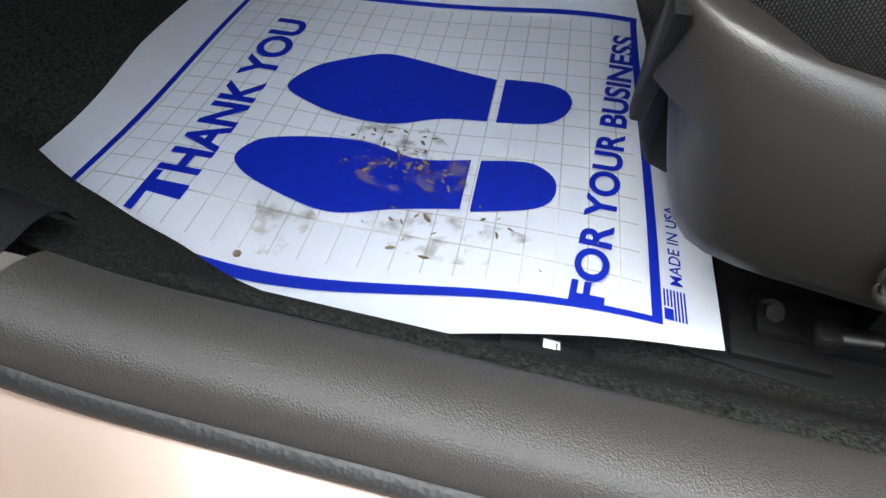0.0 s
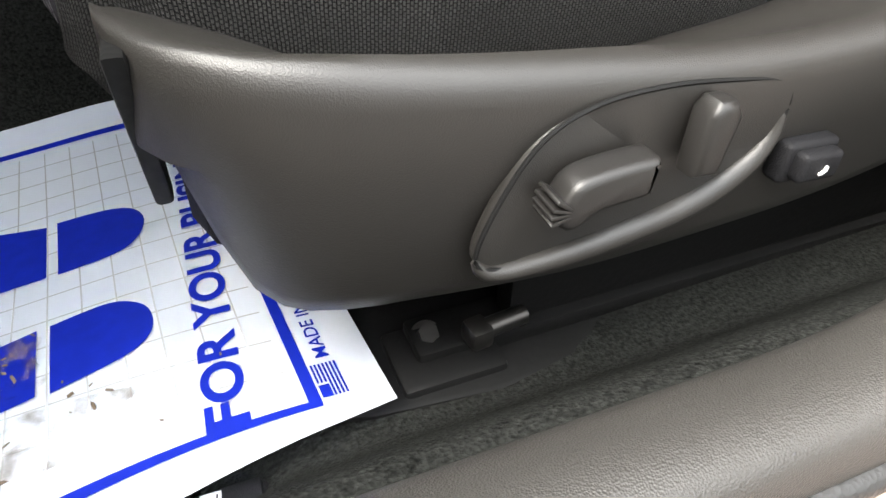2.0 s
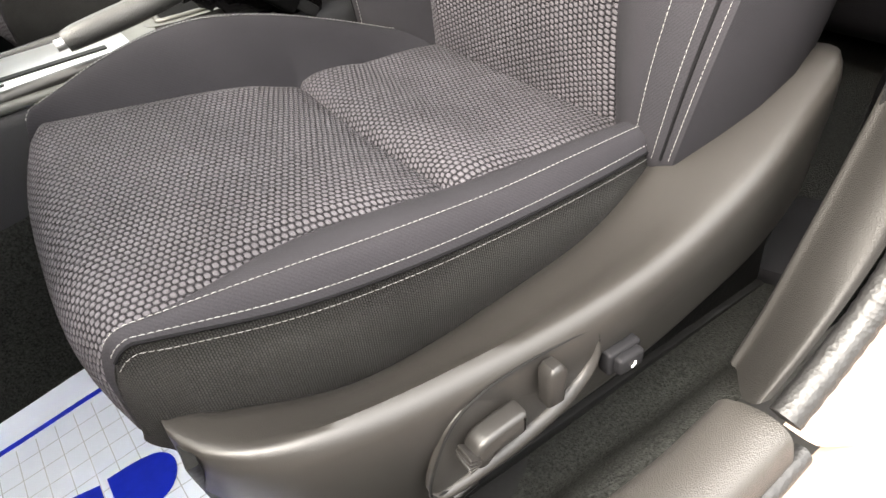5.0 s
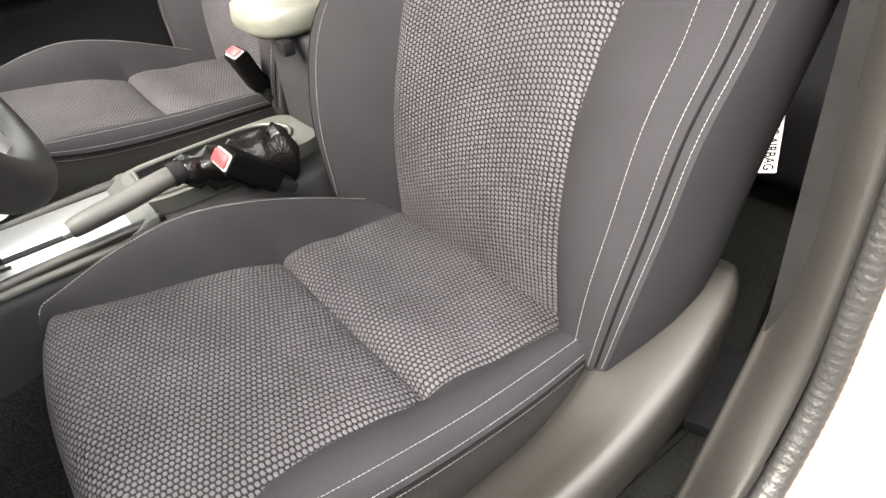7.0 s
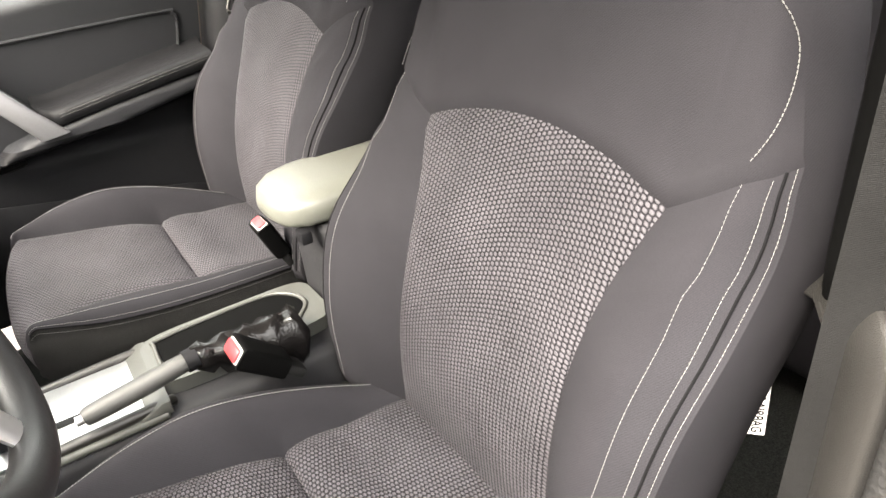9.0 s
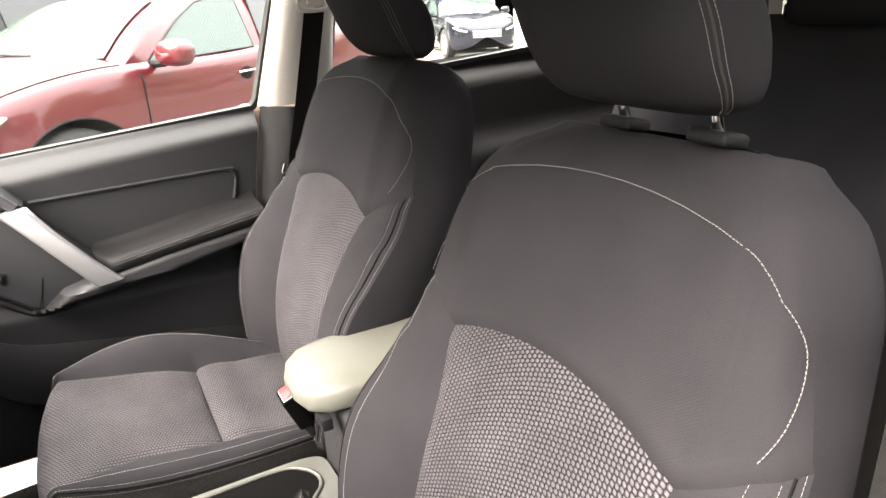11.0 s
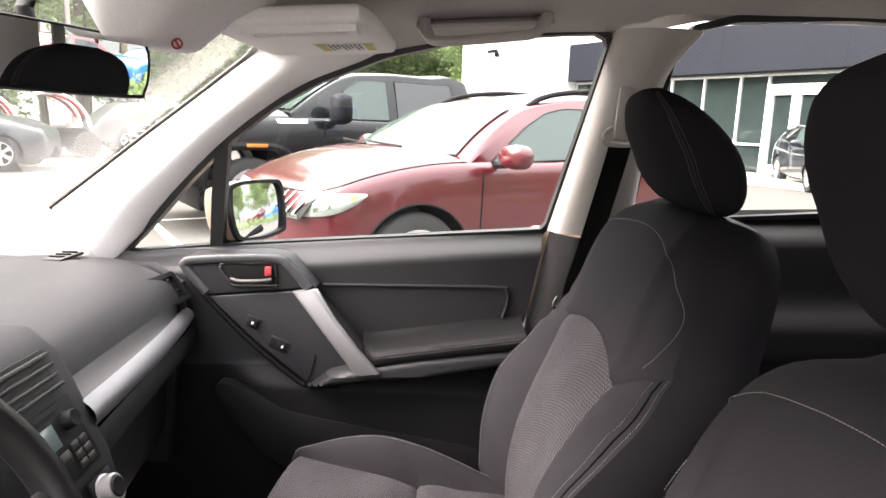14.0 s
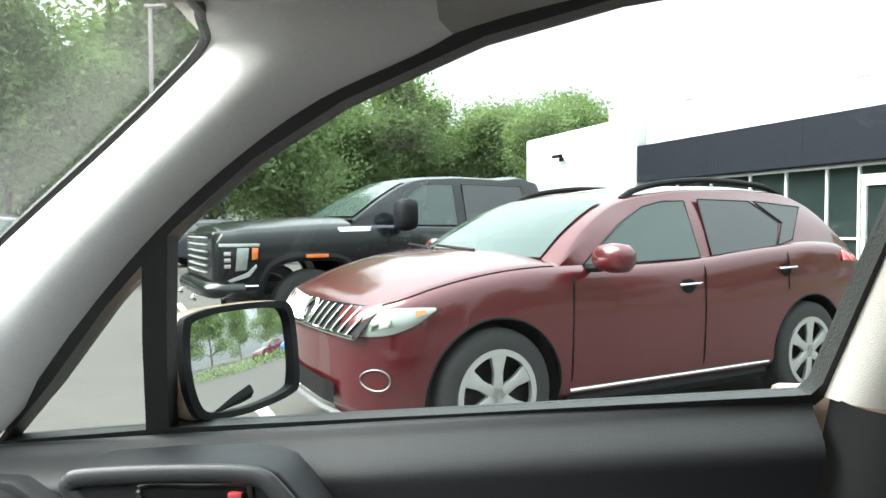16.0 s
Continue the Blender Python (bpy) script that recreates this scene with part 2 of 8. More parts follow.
M_PAINT = material("pale_beige_car_paint", (0.30, 0.216, 0.168), 0.3, 0.0, var=0.03, coat=0.6)
M_RUBBER = material("black_rubber", (0.014, 0.014, 0.014), 0.5, bump=0.6, bscale=300)
M_HEADLINER = material("light_grey_headliner", (0.43, 0.41, 0.395), 0.9, var=0.12, scale=120, bump=0.5, bscale=900)
# Pillar trim brightened for the windscreen light falling on the front pillar.
M_PILLAR = material("lit_pillar_trim", (0.8, 0.785, 0.775), 0.7, var=0.06, bump=0.4, bscale=700)
M_RED = material("red_button", (0.34, 0.035, 0.04), 0.35)
M_WHITE = material("white_label", (0.75, 0.75, 0.73), 0.6)
M_BELT = woven("black_belt_webbing", (0.011, 0.011, 0.011), (0.004, 0.004, 0.004), 0.004, 0.0012, 0.5, 0.2)
M_ARMREST = material("pale_worn_leatherette", (0.095, 0.097, 0.083), 0.42, bump=0.4, bscale=500, var=0.08)
M_GLASS = glass("clear_pane", (0.93, 0.96, 0.95))
M_SCREEN = glass("windscreen_pane", (0.88, 0.92, 0.91), 0.08, 0.35)
# dust film puts the windscreen's hazy veil into the glass, scattering some daylight
_n, _l = M_SCREEN.node_tree.nodes, M_SCREEN.node_tree.links
_film, _mix = _n.new("ShaderNodeBsdfTranslucent"), _n.new("ShaderNodeMixShader")
_film.inputs[0].default_value = (0.8, 0.84, 0.82, 1)
_mix.inputs[0].default_value = 0.016
_l.new(_n["Mix Shader"].outputs[0], _mix.inputs[1])
_l.new(_film.outputs[0], _mix.inputs[2])
_l.new(_mix.outputs[0], _n["Material Output"].inputs["Surface"])
M_DOOR = material("charcoal_door_plastic", (0.0145, 0.015, 0.0172), 0.5, spec=0.3, bump=0.35, bscale=800)
M_DTRIM = material("cool_grey_door_trim", (0.030, 0.031, 0.034), 0.42, spec=0.4, bump=0.15, bscale=1200)
M_SATIN = material("brushed_grey_trim", (0.21, 0.21, 0.22), 0.42, 0.6, var=0.08, scale=40)
# Same trim darkened in colour for the backlit middle and rear pillars.
M_BTRIM = material("shaded_pillar_trim", (0.46, 0.44, 0.42), 0.7, var=0.06, bump=0.4, bscale=700)
M_GRIP = material("grey_grained_grip", (0.040, 0.040, 0.038), 0.42, var=0.06, bump=0.4, bscale=700)
M_PTRIM = material("dark_grey_pillar_plastic", (0.0135, 0.0128, 0.0118), 0.55, spec=0.3, bump=0.4, bscale=900)
M_CONSOLE = material("satin_console_plastic", (0.056, 0.057, 0.052), 0.42, var=0.06, bump=0.15, bscale=1200)
M_KNOB = material("dark_grey_control_plastic", (0.0115, 0.0108, 0.0102), 0.38, spec=0.4, var=0.05, bump=0.1, bscale=1500)
# Near-black that puts the cup well's shade into colour; also on buckle housings.
M_PIT = material("well_shade_housing_black", (0.0016, 0.0016, 0.0016), 0.8, spec=0.05)
M_MIRROR = material("mirror", (0.85, 0.87, 0.88), 0.01, 1.0, var=0.0, blotch=0.0)


# ---- mesh helpers ----
def lin(a, b, n, endpoint=True):
    return [a + (b - a) * k / ((n - 1) if endpoint else n) for k in range(n)]


def part(name, bm, mat, parent=None, label="", sharp=40):
    me = bpy.data.meshes.new(name)
    bm.to_mesh(me)
    bm.free()
    me.materials.append(mat)
    for p in me.polygons:
        p.use_smooth = True
    me.set_sharp_from_angle(angle=radians(sharp))
    ob = new(name, me)
    if parent:
        ob.parent = parent
    if label:
        ob["label"] = label
    return ob


def thing(name, label, category, at=(0, 0, 0), rz=0, group="", kind=""):
    ob = new(name)
    ob.empty_display_size = 0.05
    ob.matrix_world = pose(*at, 0, 0, rz)
    return tagged(ob, label, category, group, kind)


def grid(P, uv0=(0, 0), flip=False, close=False):
    """A sheet through a table of points, with a UV map in metres."""
    P = np.asarray(P, float)
    nu, nv = P.shape[:2]
    bm = bmesh.new()
    V = [[bm.verts.new(P[i, j]) for j in range(nv)] for i in range(nu)]
    du = np.r_[0, np.cumsum(np.linalg.norm(np.diff(P, axis=0), axis=2).mean(1))] + uv0[0]
    layer = bm.loops.layers.uv.new("UVMap")
    mid = nu // 2
    arc = np.concatenate([np.zeros((nu, 1)), np.cumsum(np.linalg.norm(np.diff(P, axis=1), axis=2), axis=1)], 1)
    arc = arc - arc[:, nv // 2][:, None]
    for i in range(nu - 1):
        for j in range(nv - 1):
            ids = [(i, j), (i, j + 1), (i + 1, j + 1), (i + 1, j)]
            if flip:
                ids = ids[::-1]
            try:
                f = bm.faces.new([V[a][b] for a, b in ids])
            except ValueError:
                continue
            for lp, (a, b) in zip(f.loops, ids):
                lp[layer].uv = (arc[a, b] + uv0[1], du[a])
    if close:
        bmesh.ops.remove_doubles(bm, verts=bm.verts, dist=1e-5)
    return bm


def box(x0, x1, y0, y1, z0, z1, bev=0.004, seg=2):
    bm = bmesh.new()
    bmesh.ops.create_cube(bm, size=1)
    for v in bm.verts:
        v.co = Vector(((x0 + x1) / 2 + v.co.x * (x1 - x0), (y0 + y1) / 2 + v.co.y * (y1 - y0), (z0 + z1) / 2 + v.co.z * (z1 - z0)))
    if bev:
        bmesh.ops.bevel(bm, geom=bm.edges[:], offset=min(bev, 0.45 * min(x1 - x0, y1 - y0, z1 - z0)), segments=seg, affect="EDGES", profile=0.5)
    return bm


def turned(bm, m):
    bmesh.ops.transform(bm, matrix=m, verts=bm.verts)
    return bm


def joined(*bms):
    out = bmesh.new()
    for b in bms:
        me = bpy.data.meshes.new("tmp")
        b.to_mesh(me)
        b.free()
        out.from_mesh(me)
        bpy.data.meshes.remove(me)
    return out


def smooth_path(pts, n=8, closed=False):
    """Catmull-Rom through the points."""
    p = [Vector(q) for q in pts]
    out = []
    k = len(p)
    for i in range(k if closed else k - 1):
        a, b, c, d = (p[(i + o) % k] if closed else p[min(max(i + o, 0), k - 1)] for o in (-1, 0, 1, 2))
        for s in range(n):
            t = s / n
            out.append(0.5 * ((2 * b) + (c - a) * t + (2 * a - 5 * b + 4 * c - d) * t * t + (3 * b - a - 3 * c + d) * t ** 3))
    if not closed:
        out.append(p[-1])
    return out


def tube(pts, r, n=10, closed=False, flat=1.0, up=(0, 0, 1)):
    """A round or flattened bar along a path; r: one radius or one a point."""
    p = [Vector(q) for q in pts]
    k = len(p)
    rr = [r] * k if isinstance(r, (int, float)) else r
    bm = bmesh.new()
    rings = []
    for i in range(k):
        a = p[(i - 1) % k] if closed or i else p[i]
        b = p[(i + 1) % k] if closed or i < k - 1 else p[i]
        d = (b - a).normalized()
        u = Vector(up) - d * d.dot(Vector(up))
        if u.length < 1e-4:
            u = Vector((1, 0, 0)) - d * d.x
        u.normalize()
        w = d.cross(u)
        rings.append([bm.verts.new(p[i] + rr[i] * (math.cos(2 * math.pi * j / n) * w + flat * math.sin(2 * math.pi * j / n) * u)) for j in range(n)])
    for i in range(k if closed else k - 1):
        a, b = rings[i], rings[(i + 1) % k]
        for j in range(n):
            bm.faces.new((a[j], a[(j + 1) % n], b[(j + 1) % n], b[j]))
    if not closed:
        bm.faces.new(rings[0][::-1])
        bm.faces.new(rings[-1])
    return bm


def loft(rings, caps=True, closed=True):
    """A skin over rings of equal count."""
    bm = bmesh.new()
    R = [[bm.verts.new(q) for q in ring] for ring in rings]
    n = len(R[0])
    for a, b in zip(R, R[1:]):
        for j in range(n if closed else n - 1):
            bm.faces.new((a[j], a[(j + 1) % n], b[(j + 1) % n], b[j]))
    if caps and closed:
        bm.faces.new(R[0][::-1])
        bm.faces.new(R[-1])
    bmesh.ops.recalc_face_normals(bm, faces=bm.faces)
    return bm


def prism(poly, place, depth, bev=0.003, seg=2):
    """A polygon (a, b) pushed out by depth; place(a, b, c) gives the point."""
    bm = bmesh.new()
    lo = [bm.verts.new(place(a, b, 0)) for a, b in poly]
    hi = [bm.verts.new(place(a, b, depth)) for a, b in poly]
    n = len(poly)
    f1 = bm.faces.new(lo[::-1])
    f2 = bm.faces.new(hi)
    for i in range(n):
        bm.faces.new((lo[i], lo[(i + 1) % n], hi[(i + 1) % n], hi[i]))
    bmesh.ops.recalc_face_normals(bm, faces=bm.faces)
    if bev:
        es = [e for e in bm.edges if len(e.link_faces) == 2 and (e in f1.edges or e in f2.edges)]
        bmesh.ops.bevel(bm, geom=es, offset=bev, segments=seg, affect="EDGES", profile=0.5)
    return bm


def hoop(outer, inner, place, depth, bev=0.0):
    """A frame between two polygons of equal count, with thickness."""
    bm = bmesh.new()
    n = len(outer)
    A = [[bm.verts.new(place(a, b, c)) for a, b in poly] for poly, c in ((outer, 0), (outer, depth), (inner, depth), (inner, 0))]
    for q in range(4):
        u, v = A[q], A[(q + 1) % 4]
        for i in range(n):
            bm.faces.new((u[i], u[(i + 1) % n], v[(i + 1) % n], v[i]))
    bmesh.ops.recalc_face_normals(bm, faces=bm.faces)
    return bm


def stitches(pts, length=0.0034, gap=0.0009, r=0.00032, lift=0.0005, normal=None):
    """A seam of short thread stitches along a path."""
    p = [Vector(q) for q in pts]
    acc = [0]
    for a, b in zip(p, p[1:]):
        acc.append(acc[-1] + (b - a).length)

    def at(s):
        for i in range(len(p) - 1):
            if s <= acc[i + 1]:
                f = (s - acc[i]) / max(acc[i + 1] - acc[i], 1e-9)
                return p[i].lerp(p[i + 1], f)
        return p[-1]
    bms = []
    s = 0
    out = bmesh.new()
    while s + length < acc[-1]:
        a, b = at(s), at(s + length)
        d = (b - a).normalized()
        u = Vector(normal) if normal else Vector((0, 0, 1))
        u = (u - d * u.dot(d)).normalized()
        w = d.cross(u)
        m = (a + b) / 2 + u * r * 0.9
        ends = []
        for q, k in ((a, 0.6), (m, 1.0), (b, 0.6)):
            ends.append([out.verts.new(q + (u * math.sin(t) + w * math.cos(t)) * r * k + u * lift) for t in (0.5, 2.1, 3.7, 5.2)])
        for x, y in zip(ends, ends[1:]):
            for j in range(4):
                out.faces.new((x[j], x[(j + 1) % 4], y[(j + 1) % 4], y[j]))
        s += length + gap
    return out


def keyed(xs, ys):
    """A smooth curve through key values."""
    xs, ys = np.array(xs, float), np.array(ys, float)
    m = np.gradient(ys, xs)

    def f(x):
        x = min(max(x, xs[0]), xs[-1])
        i = min(int(np.searchsorted(xs, x, "right")) - 1, len(xs) - 2)
        h = xs[i + 1] - xs[i]
        t = (x - xs[i]) / h
        return float((2 * t ** 3 - 3 * t * t + 1) * ys[i] + (t ** 3 - 2 * t * t + t) * h * m[i] + (3 * t * t - 2 * t ** 3) * ys[i + 1] + (t ** 3 - t * t) * h * m[i + 1])
    return f


def lettering(text, start, length, height, bold=0.0):
    """Words in the built-in font as a flat (v, u) mesh of that size."""
    cu = bpy.data.curves.new("words", "FONT")
    cu.body = text
    cu.offset = bold
    ob = bpy.data.objects.new("words", cu)
    scene.collection.objects.link(ob)
    me = bpy.data.meshes.new_from_object(ob.evaluated_get(bpy.context.evaluated_depsgraph_get()))
    bpy.data.objects.remove(ob)
    bpy.data.curves.remove(cu)
    bm = bmesh.new()
    bm.from_mesh(me)
    bpy.data.meshes.remove(me)
    xs, ys = [w.co.x for w in bm.verts], [w.co.y for w in bm.verts]
    for w in bm.verts:
        w.co = Vector((start[1] + (w.co.x - min(xs)) / (max(xs) - min(xs)) * length, start[0] + (w.co.y - min(ys)) / (max(ys) - min(ys)) * height, 0))
    return bm

# ---- front seats ----
SEAT_Y = 0.504      # middle of the driver's seat
C_X = [-0.445, -0.36, -0.28, -0.2, -0.12, -0.04, 0.03]
c_zc = keyed(C_X, [0.612, 0.608, 0.597, 0.578, 0.570, 0.562, 0.548])
c_wi = keyed(C_X, [0.2035, 0.155, 0.147, 0.1425, 0.146, 0.150, 0.150])
c_w1 = keyed(C_X, [0.204, 0.206, 0.208, 0.208, 0.205, 0.198, 0.190])
c_z1 = keyed(C_X, [0.637, 0.627, 0.617, 0.608, 0.602, 0.592, 0.575])
c_w2 = keyed(C_X, [0.212, 0.218, 0.221, 0.222, 0.219, 0.208, 0.196])
c_z2 = keyed(C_X, [0.630, 0.606, 0.594, 0.588, 0.583, 0.574, 0.558])


# the inner bolster of the cushion stands higher, in an arc
f_wi = keyed(C_X, [0.202, 0.174, 0.166, 0.163, 0.165, 0.168, 0.168])
f_w1 = keyed(C_X, [0.208, 0.210, 0.212, 0.212, 0.209, 0.203, 0.196])
f_z1 = keyed(C_X, [0.626, 0.652, 0.659, 0.641, 0.610, 0.574, 0.553])
f_w2 = keyed(C_X, [0.214, 0.223, 0.227, 0.228, 0.225, 0.214, 0.200])
f_z2 = keyed(C_X, [0.612, 0.634, 0.640, 0.622, 0.592, 0.558, 0.538])


def cushion_half(X, skirt, wi, w1, z1, w2, z2):
    zc = c_zc(X)
    half = []
    for k in range(9):
        t = k / 8
        half.append((wi * t, zc + 0.004 * t * t - 0.006 * max(0, t - 0.88) / 0.12))
    for k in range(1, 6):
        t = k / 5
        y = wi + (w1 - wi) * t
        half.append((y, zc - 0.002 + (z1 - zc + 0.002) * (1 - (1 - t) ** 1.7) + 0.003 * math.sin(math.pi * t)))
    half.append(((w1 + w2) / 2 + 0.001, (z1 + z2) / 2 + 0.004))
    half.append((w2, z2))
    half.append((w2 - 0.002, z2 - 0.003))
    lo = min(skirt, z2 - 0.03)
    for k in range(1, 6):
        t = k / 5
        half.append((w2 + 0.004 * math.sin(math.pi * t) - 0.012 * t, z2 - 0.003 + (lo - z2) * t))
    return half


def cushion_row(X, drop=0.0, push=0.0, tuck=1.0, skirt=0.505):
    """One cross-section of the cushion: columns from the outer side round to the inner side."""
    near = cushion_half(X, skirt, *(f(X) for f in (c_wi, c_w1, c_z1, c_w2, c_z2)))
    far = cushion_half(X, skirt, *(f(X) for f in (f_wi, f_w1, f_z1, f_w2, f_z2)))
    row = [(-y, z) for y, z in near[:0:-1]] + far
    return [(X + push * (1 - 0.6 * min(1, abs(y) / 0.215) ** 3), y * tuck, z - drop) for y, z in row]


NC_I, NC_B, NC_P, NC_S = 8, 13, 15, 21   # column marks: insert edge, bolster stitch, piping, skirt


def cushion_table():
    rows = []
    for k in range(14):
        a = radians(100) * k / 13
        rows.append(cushion_row(-0.445, drop=0.045 * (1 - math.cos(a)), push=-0.045 * math.sin(a), tuck=1 - 0.05 * math.sin(a) ** 2, skirt=0.53 + 0.045 * (1 - math.cos(a)) + 0.02 * k / 13))
    bottom = rows[-1]
    down = []
    for k in range(1, 3):
        down.append([(x + 0.008 * k, y * (1 - 0.004 * k), z - 0.016 * k) for x, y, z in bottom])
    front = down[::-1] + rows[::-1]
    xs = list(lin(-0.43, -0.206, 16)) + [-0.2] + list(lin(-0.194, 0.03, 16))
    body = [cushion_row(x) for x in xs]
    P = np.array(front + body)
    j0 = NC_S
    seam = len(front) + 16
    for j in range(j0 - NC_I, j0 + NC_I + 1):   # pulled-in seam across the insert
        w = 1 - 0.3 * abs(j - j0) / NC_I
        P[seam, j, 2] -= 0.015 * w
        for o, d in ((1, 0.002), (-1, 0.008), (2, -0.006), (3, -0.008), (4, -0.007), (5, -0.004), (-2, 0.005), (-3, 0.002)):
            P[seam + o, j, 2] -= d * w
    return P, len(front), seam


B_S = [0, 0.08, 0.16, 0.24, 0.32, 0.40, 0.46, 0.52, 0.57, 0.61, 0.64, 0.662]
b_wi = keyed(B_S, [0.152, 0.146, 0.145, 0.147, 0.158, 0.182, 0.188, 0.188, 0.184, 0.174, 0.155, 0.125])
b_w1 = keyed(B_S, [0.196, 0.204, 0.212, 0.217, 0.220, 0.222, 0.216, 0.210, 0.204, 0.193, 0.172, 0.140])
b_d1 = keyed(B_S, [0.046, 0.058, 0.060, 0.056, 0.031, 0.006, -0.009, -0.013, -0.018, -0.024, -0.035, -0.055])
b_w2 = keyed(B_S, [0.228, 0.244, 0.254, 0.260, 0.262, 0.256, 0.242, 0.225, 0.217, 0.204, 0.182, 0.150])
b_d2 = keyed(B_S, [0.036, 0.046, 0.044, 0.038, 0.007, -0.026, -0.038, -0.044, -0.048, -0.052, -0.058, -0.070])
b_w3 = keyed(B_S, [0.240, 0.258, 0.266, 0.271, 0.274, 0.272, 0.260, 0.243, 0.234, 0.220, 0.198, 0.165])
b_d0 = keyed(B_S, [-0.002, 0.022, 0.034, 0.033, 0.022, 0.008, 0.003, 0.003, -0.002, -0.011, -0.028, -0.052])
B_O, B_U, B_N = Vector((-0.02, 0, 0.555)), Vector((0.282, 0, 0.959)), Vector((-0.959, 0, 0.282))


def back_point(s, y, d):
    return B_O + B_U * s + B_N * d + Vector((0, y + 0.014, 0))


def back_cols(s, far=False):
    wi, w1, d1, w2, d2, w3, d0 = (f(s) for f in (b_wi, b_w1, b_d1, b_w2, b_d2, b_w3, b_d0))
    fade = max(0, min(1, (0.66 - s) / 0.2))
    grow = (0.034 if far else 0.014) * fade
    w1, w2, w3 = w1 + grow, w2 + grow, w3 + grow
    d1, d2 = max(d1, d0 + 0.012 if s < 0.36 else d1), d2
    if far:   # the outer bolster stands further forward
        up = 0.034 * math.exp(-((s - 0.18) / 0.15) ** 2)
        d1, d2 = d1 + 0.7 * up, d2 + up
        side = 0.030 * math.exp(-((s - 0.54) / 0.13) ** 2)
        w1, w2, w3 = w1 + side, w2 + side, w3 + side
    deep = -0.125 - 0.040 * max(0, min(1, (s - 0.2) / 0.25))
    half = []
    for k in range(9):
        t = k / 8
        half.append((wi * t, d0 + 0.005 * t * t - 0.006 * max(0, t - 0.88) / 0.12 * (1 if s < 0.41 else 0)))
    for k in range(1, 6):
        t = k / 5
        half.append((wi + (w1 - wi) * t, d0 + (d1 - d0) * (1 - (1 - t) ** 1.6) + 0.003 * math.sin(math.pi * t)))
    half.append(((w1 + w2) / 2 + 0.002, (d1 + d2) / 2 + 0.004))
    half.append((w2, d2))
    half.append((w2 + 0.001, d2 - 0.004))
    for k in range(1, 6):
        t = k / 5
        half.append((w2 + (w3 - w2) * math.sin(t * 1.9) / 0.946 - 0.045 * t ** 3, d2 - 0.004 + (deep - d2) * t))
    return half


def back_table():
    rows = []

    def top_seam(y):
        wi, w2 = 0.185, 0.243
        y = abs(y)
        return 0.398 + 0.036 * (1 - (y / wi) ** 2) if y < wi else 0.398 + 0.056 * min(1, (y - wi) / (w2 - wi))
    base = [0.185 * k / 8 for k in range(9)] + [0.185 + 0.037 * k / 5 for k in range(1, 6)] + [0.232, 0.243, 0.244] + [0.25] * 5
    nA, nB = 26, 22
    for i in range(nA + nB + 1):
        sides = []
        for far in (False, True):
            half = []
            for j, y0 in enumerate(base):
                st = top_seam(y0)
                s = -0.03 + (st + 0.03) * i / nA if i <= nA else st + (0.662 - st) * (i - nA) / nB
                y, d = back_cols(max(s, 0), far)[j]
                if i == nA:
                    d -= 0.005 if j < 17 else 0
                if s < 0:   # the foot of the backrest rolls under
                    k = (-s / 0.03) ** 2
                    d, y = d - (0.03 if j < 9 else 0.055) * k, y * (1 - 0.05 * k)
                half.append((s, y, d))
            sides.append(half)
        rows.append([back_point(s, -y, d) for s, y, d in sides[0][:0:-1]] + [back_point(s, y, d) for s, y, d in sides[1]])
    last = rows[-1]
    mid = back_point(0.676, 0, -0.092)
    for t, up in ((0.35, 0.010), (0.7, 0.013), (1.0, 0.008)):
        rows.append([q.lerp(Vector((mid.x, q.y * 0.9, mid.z)), t) + B_U * up * (1 - t) for q in last])
    return np.array([[tuple(q) for q in r] for r in rows]), nA


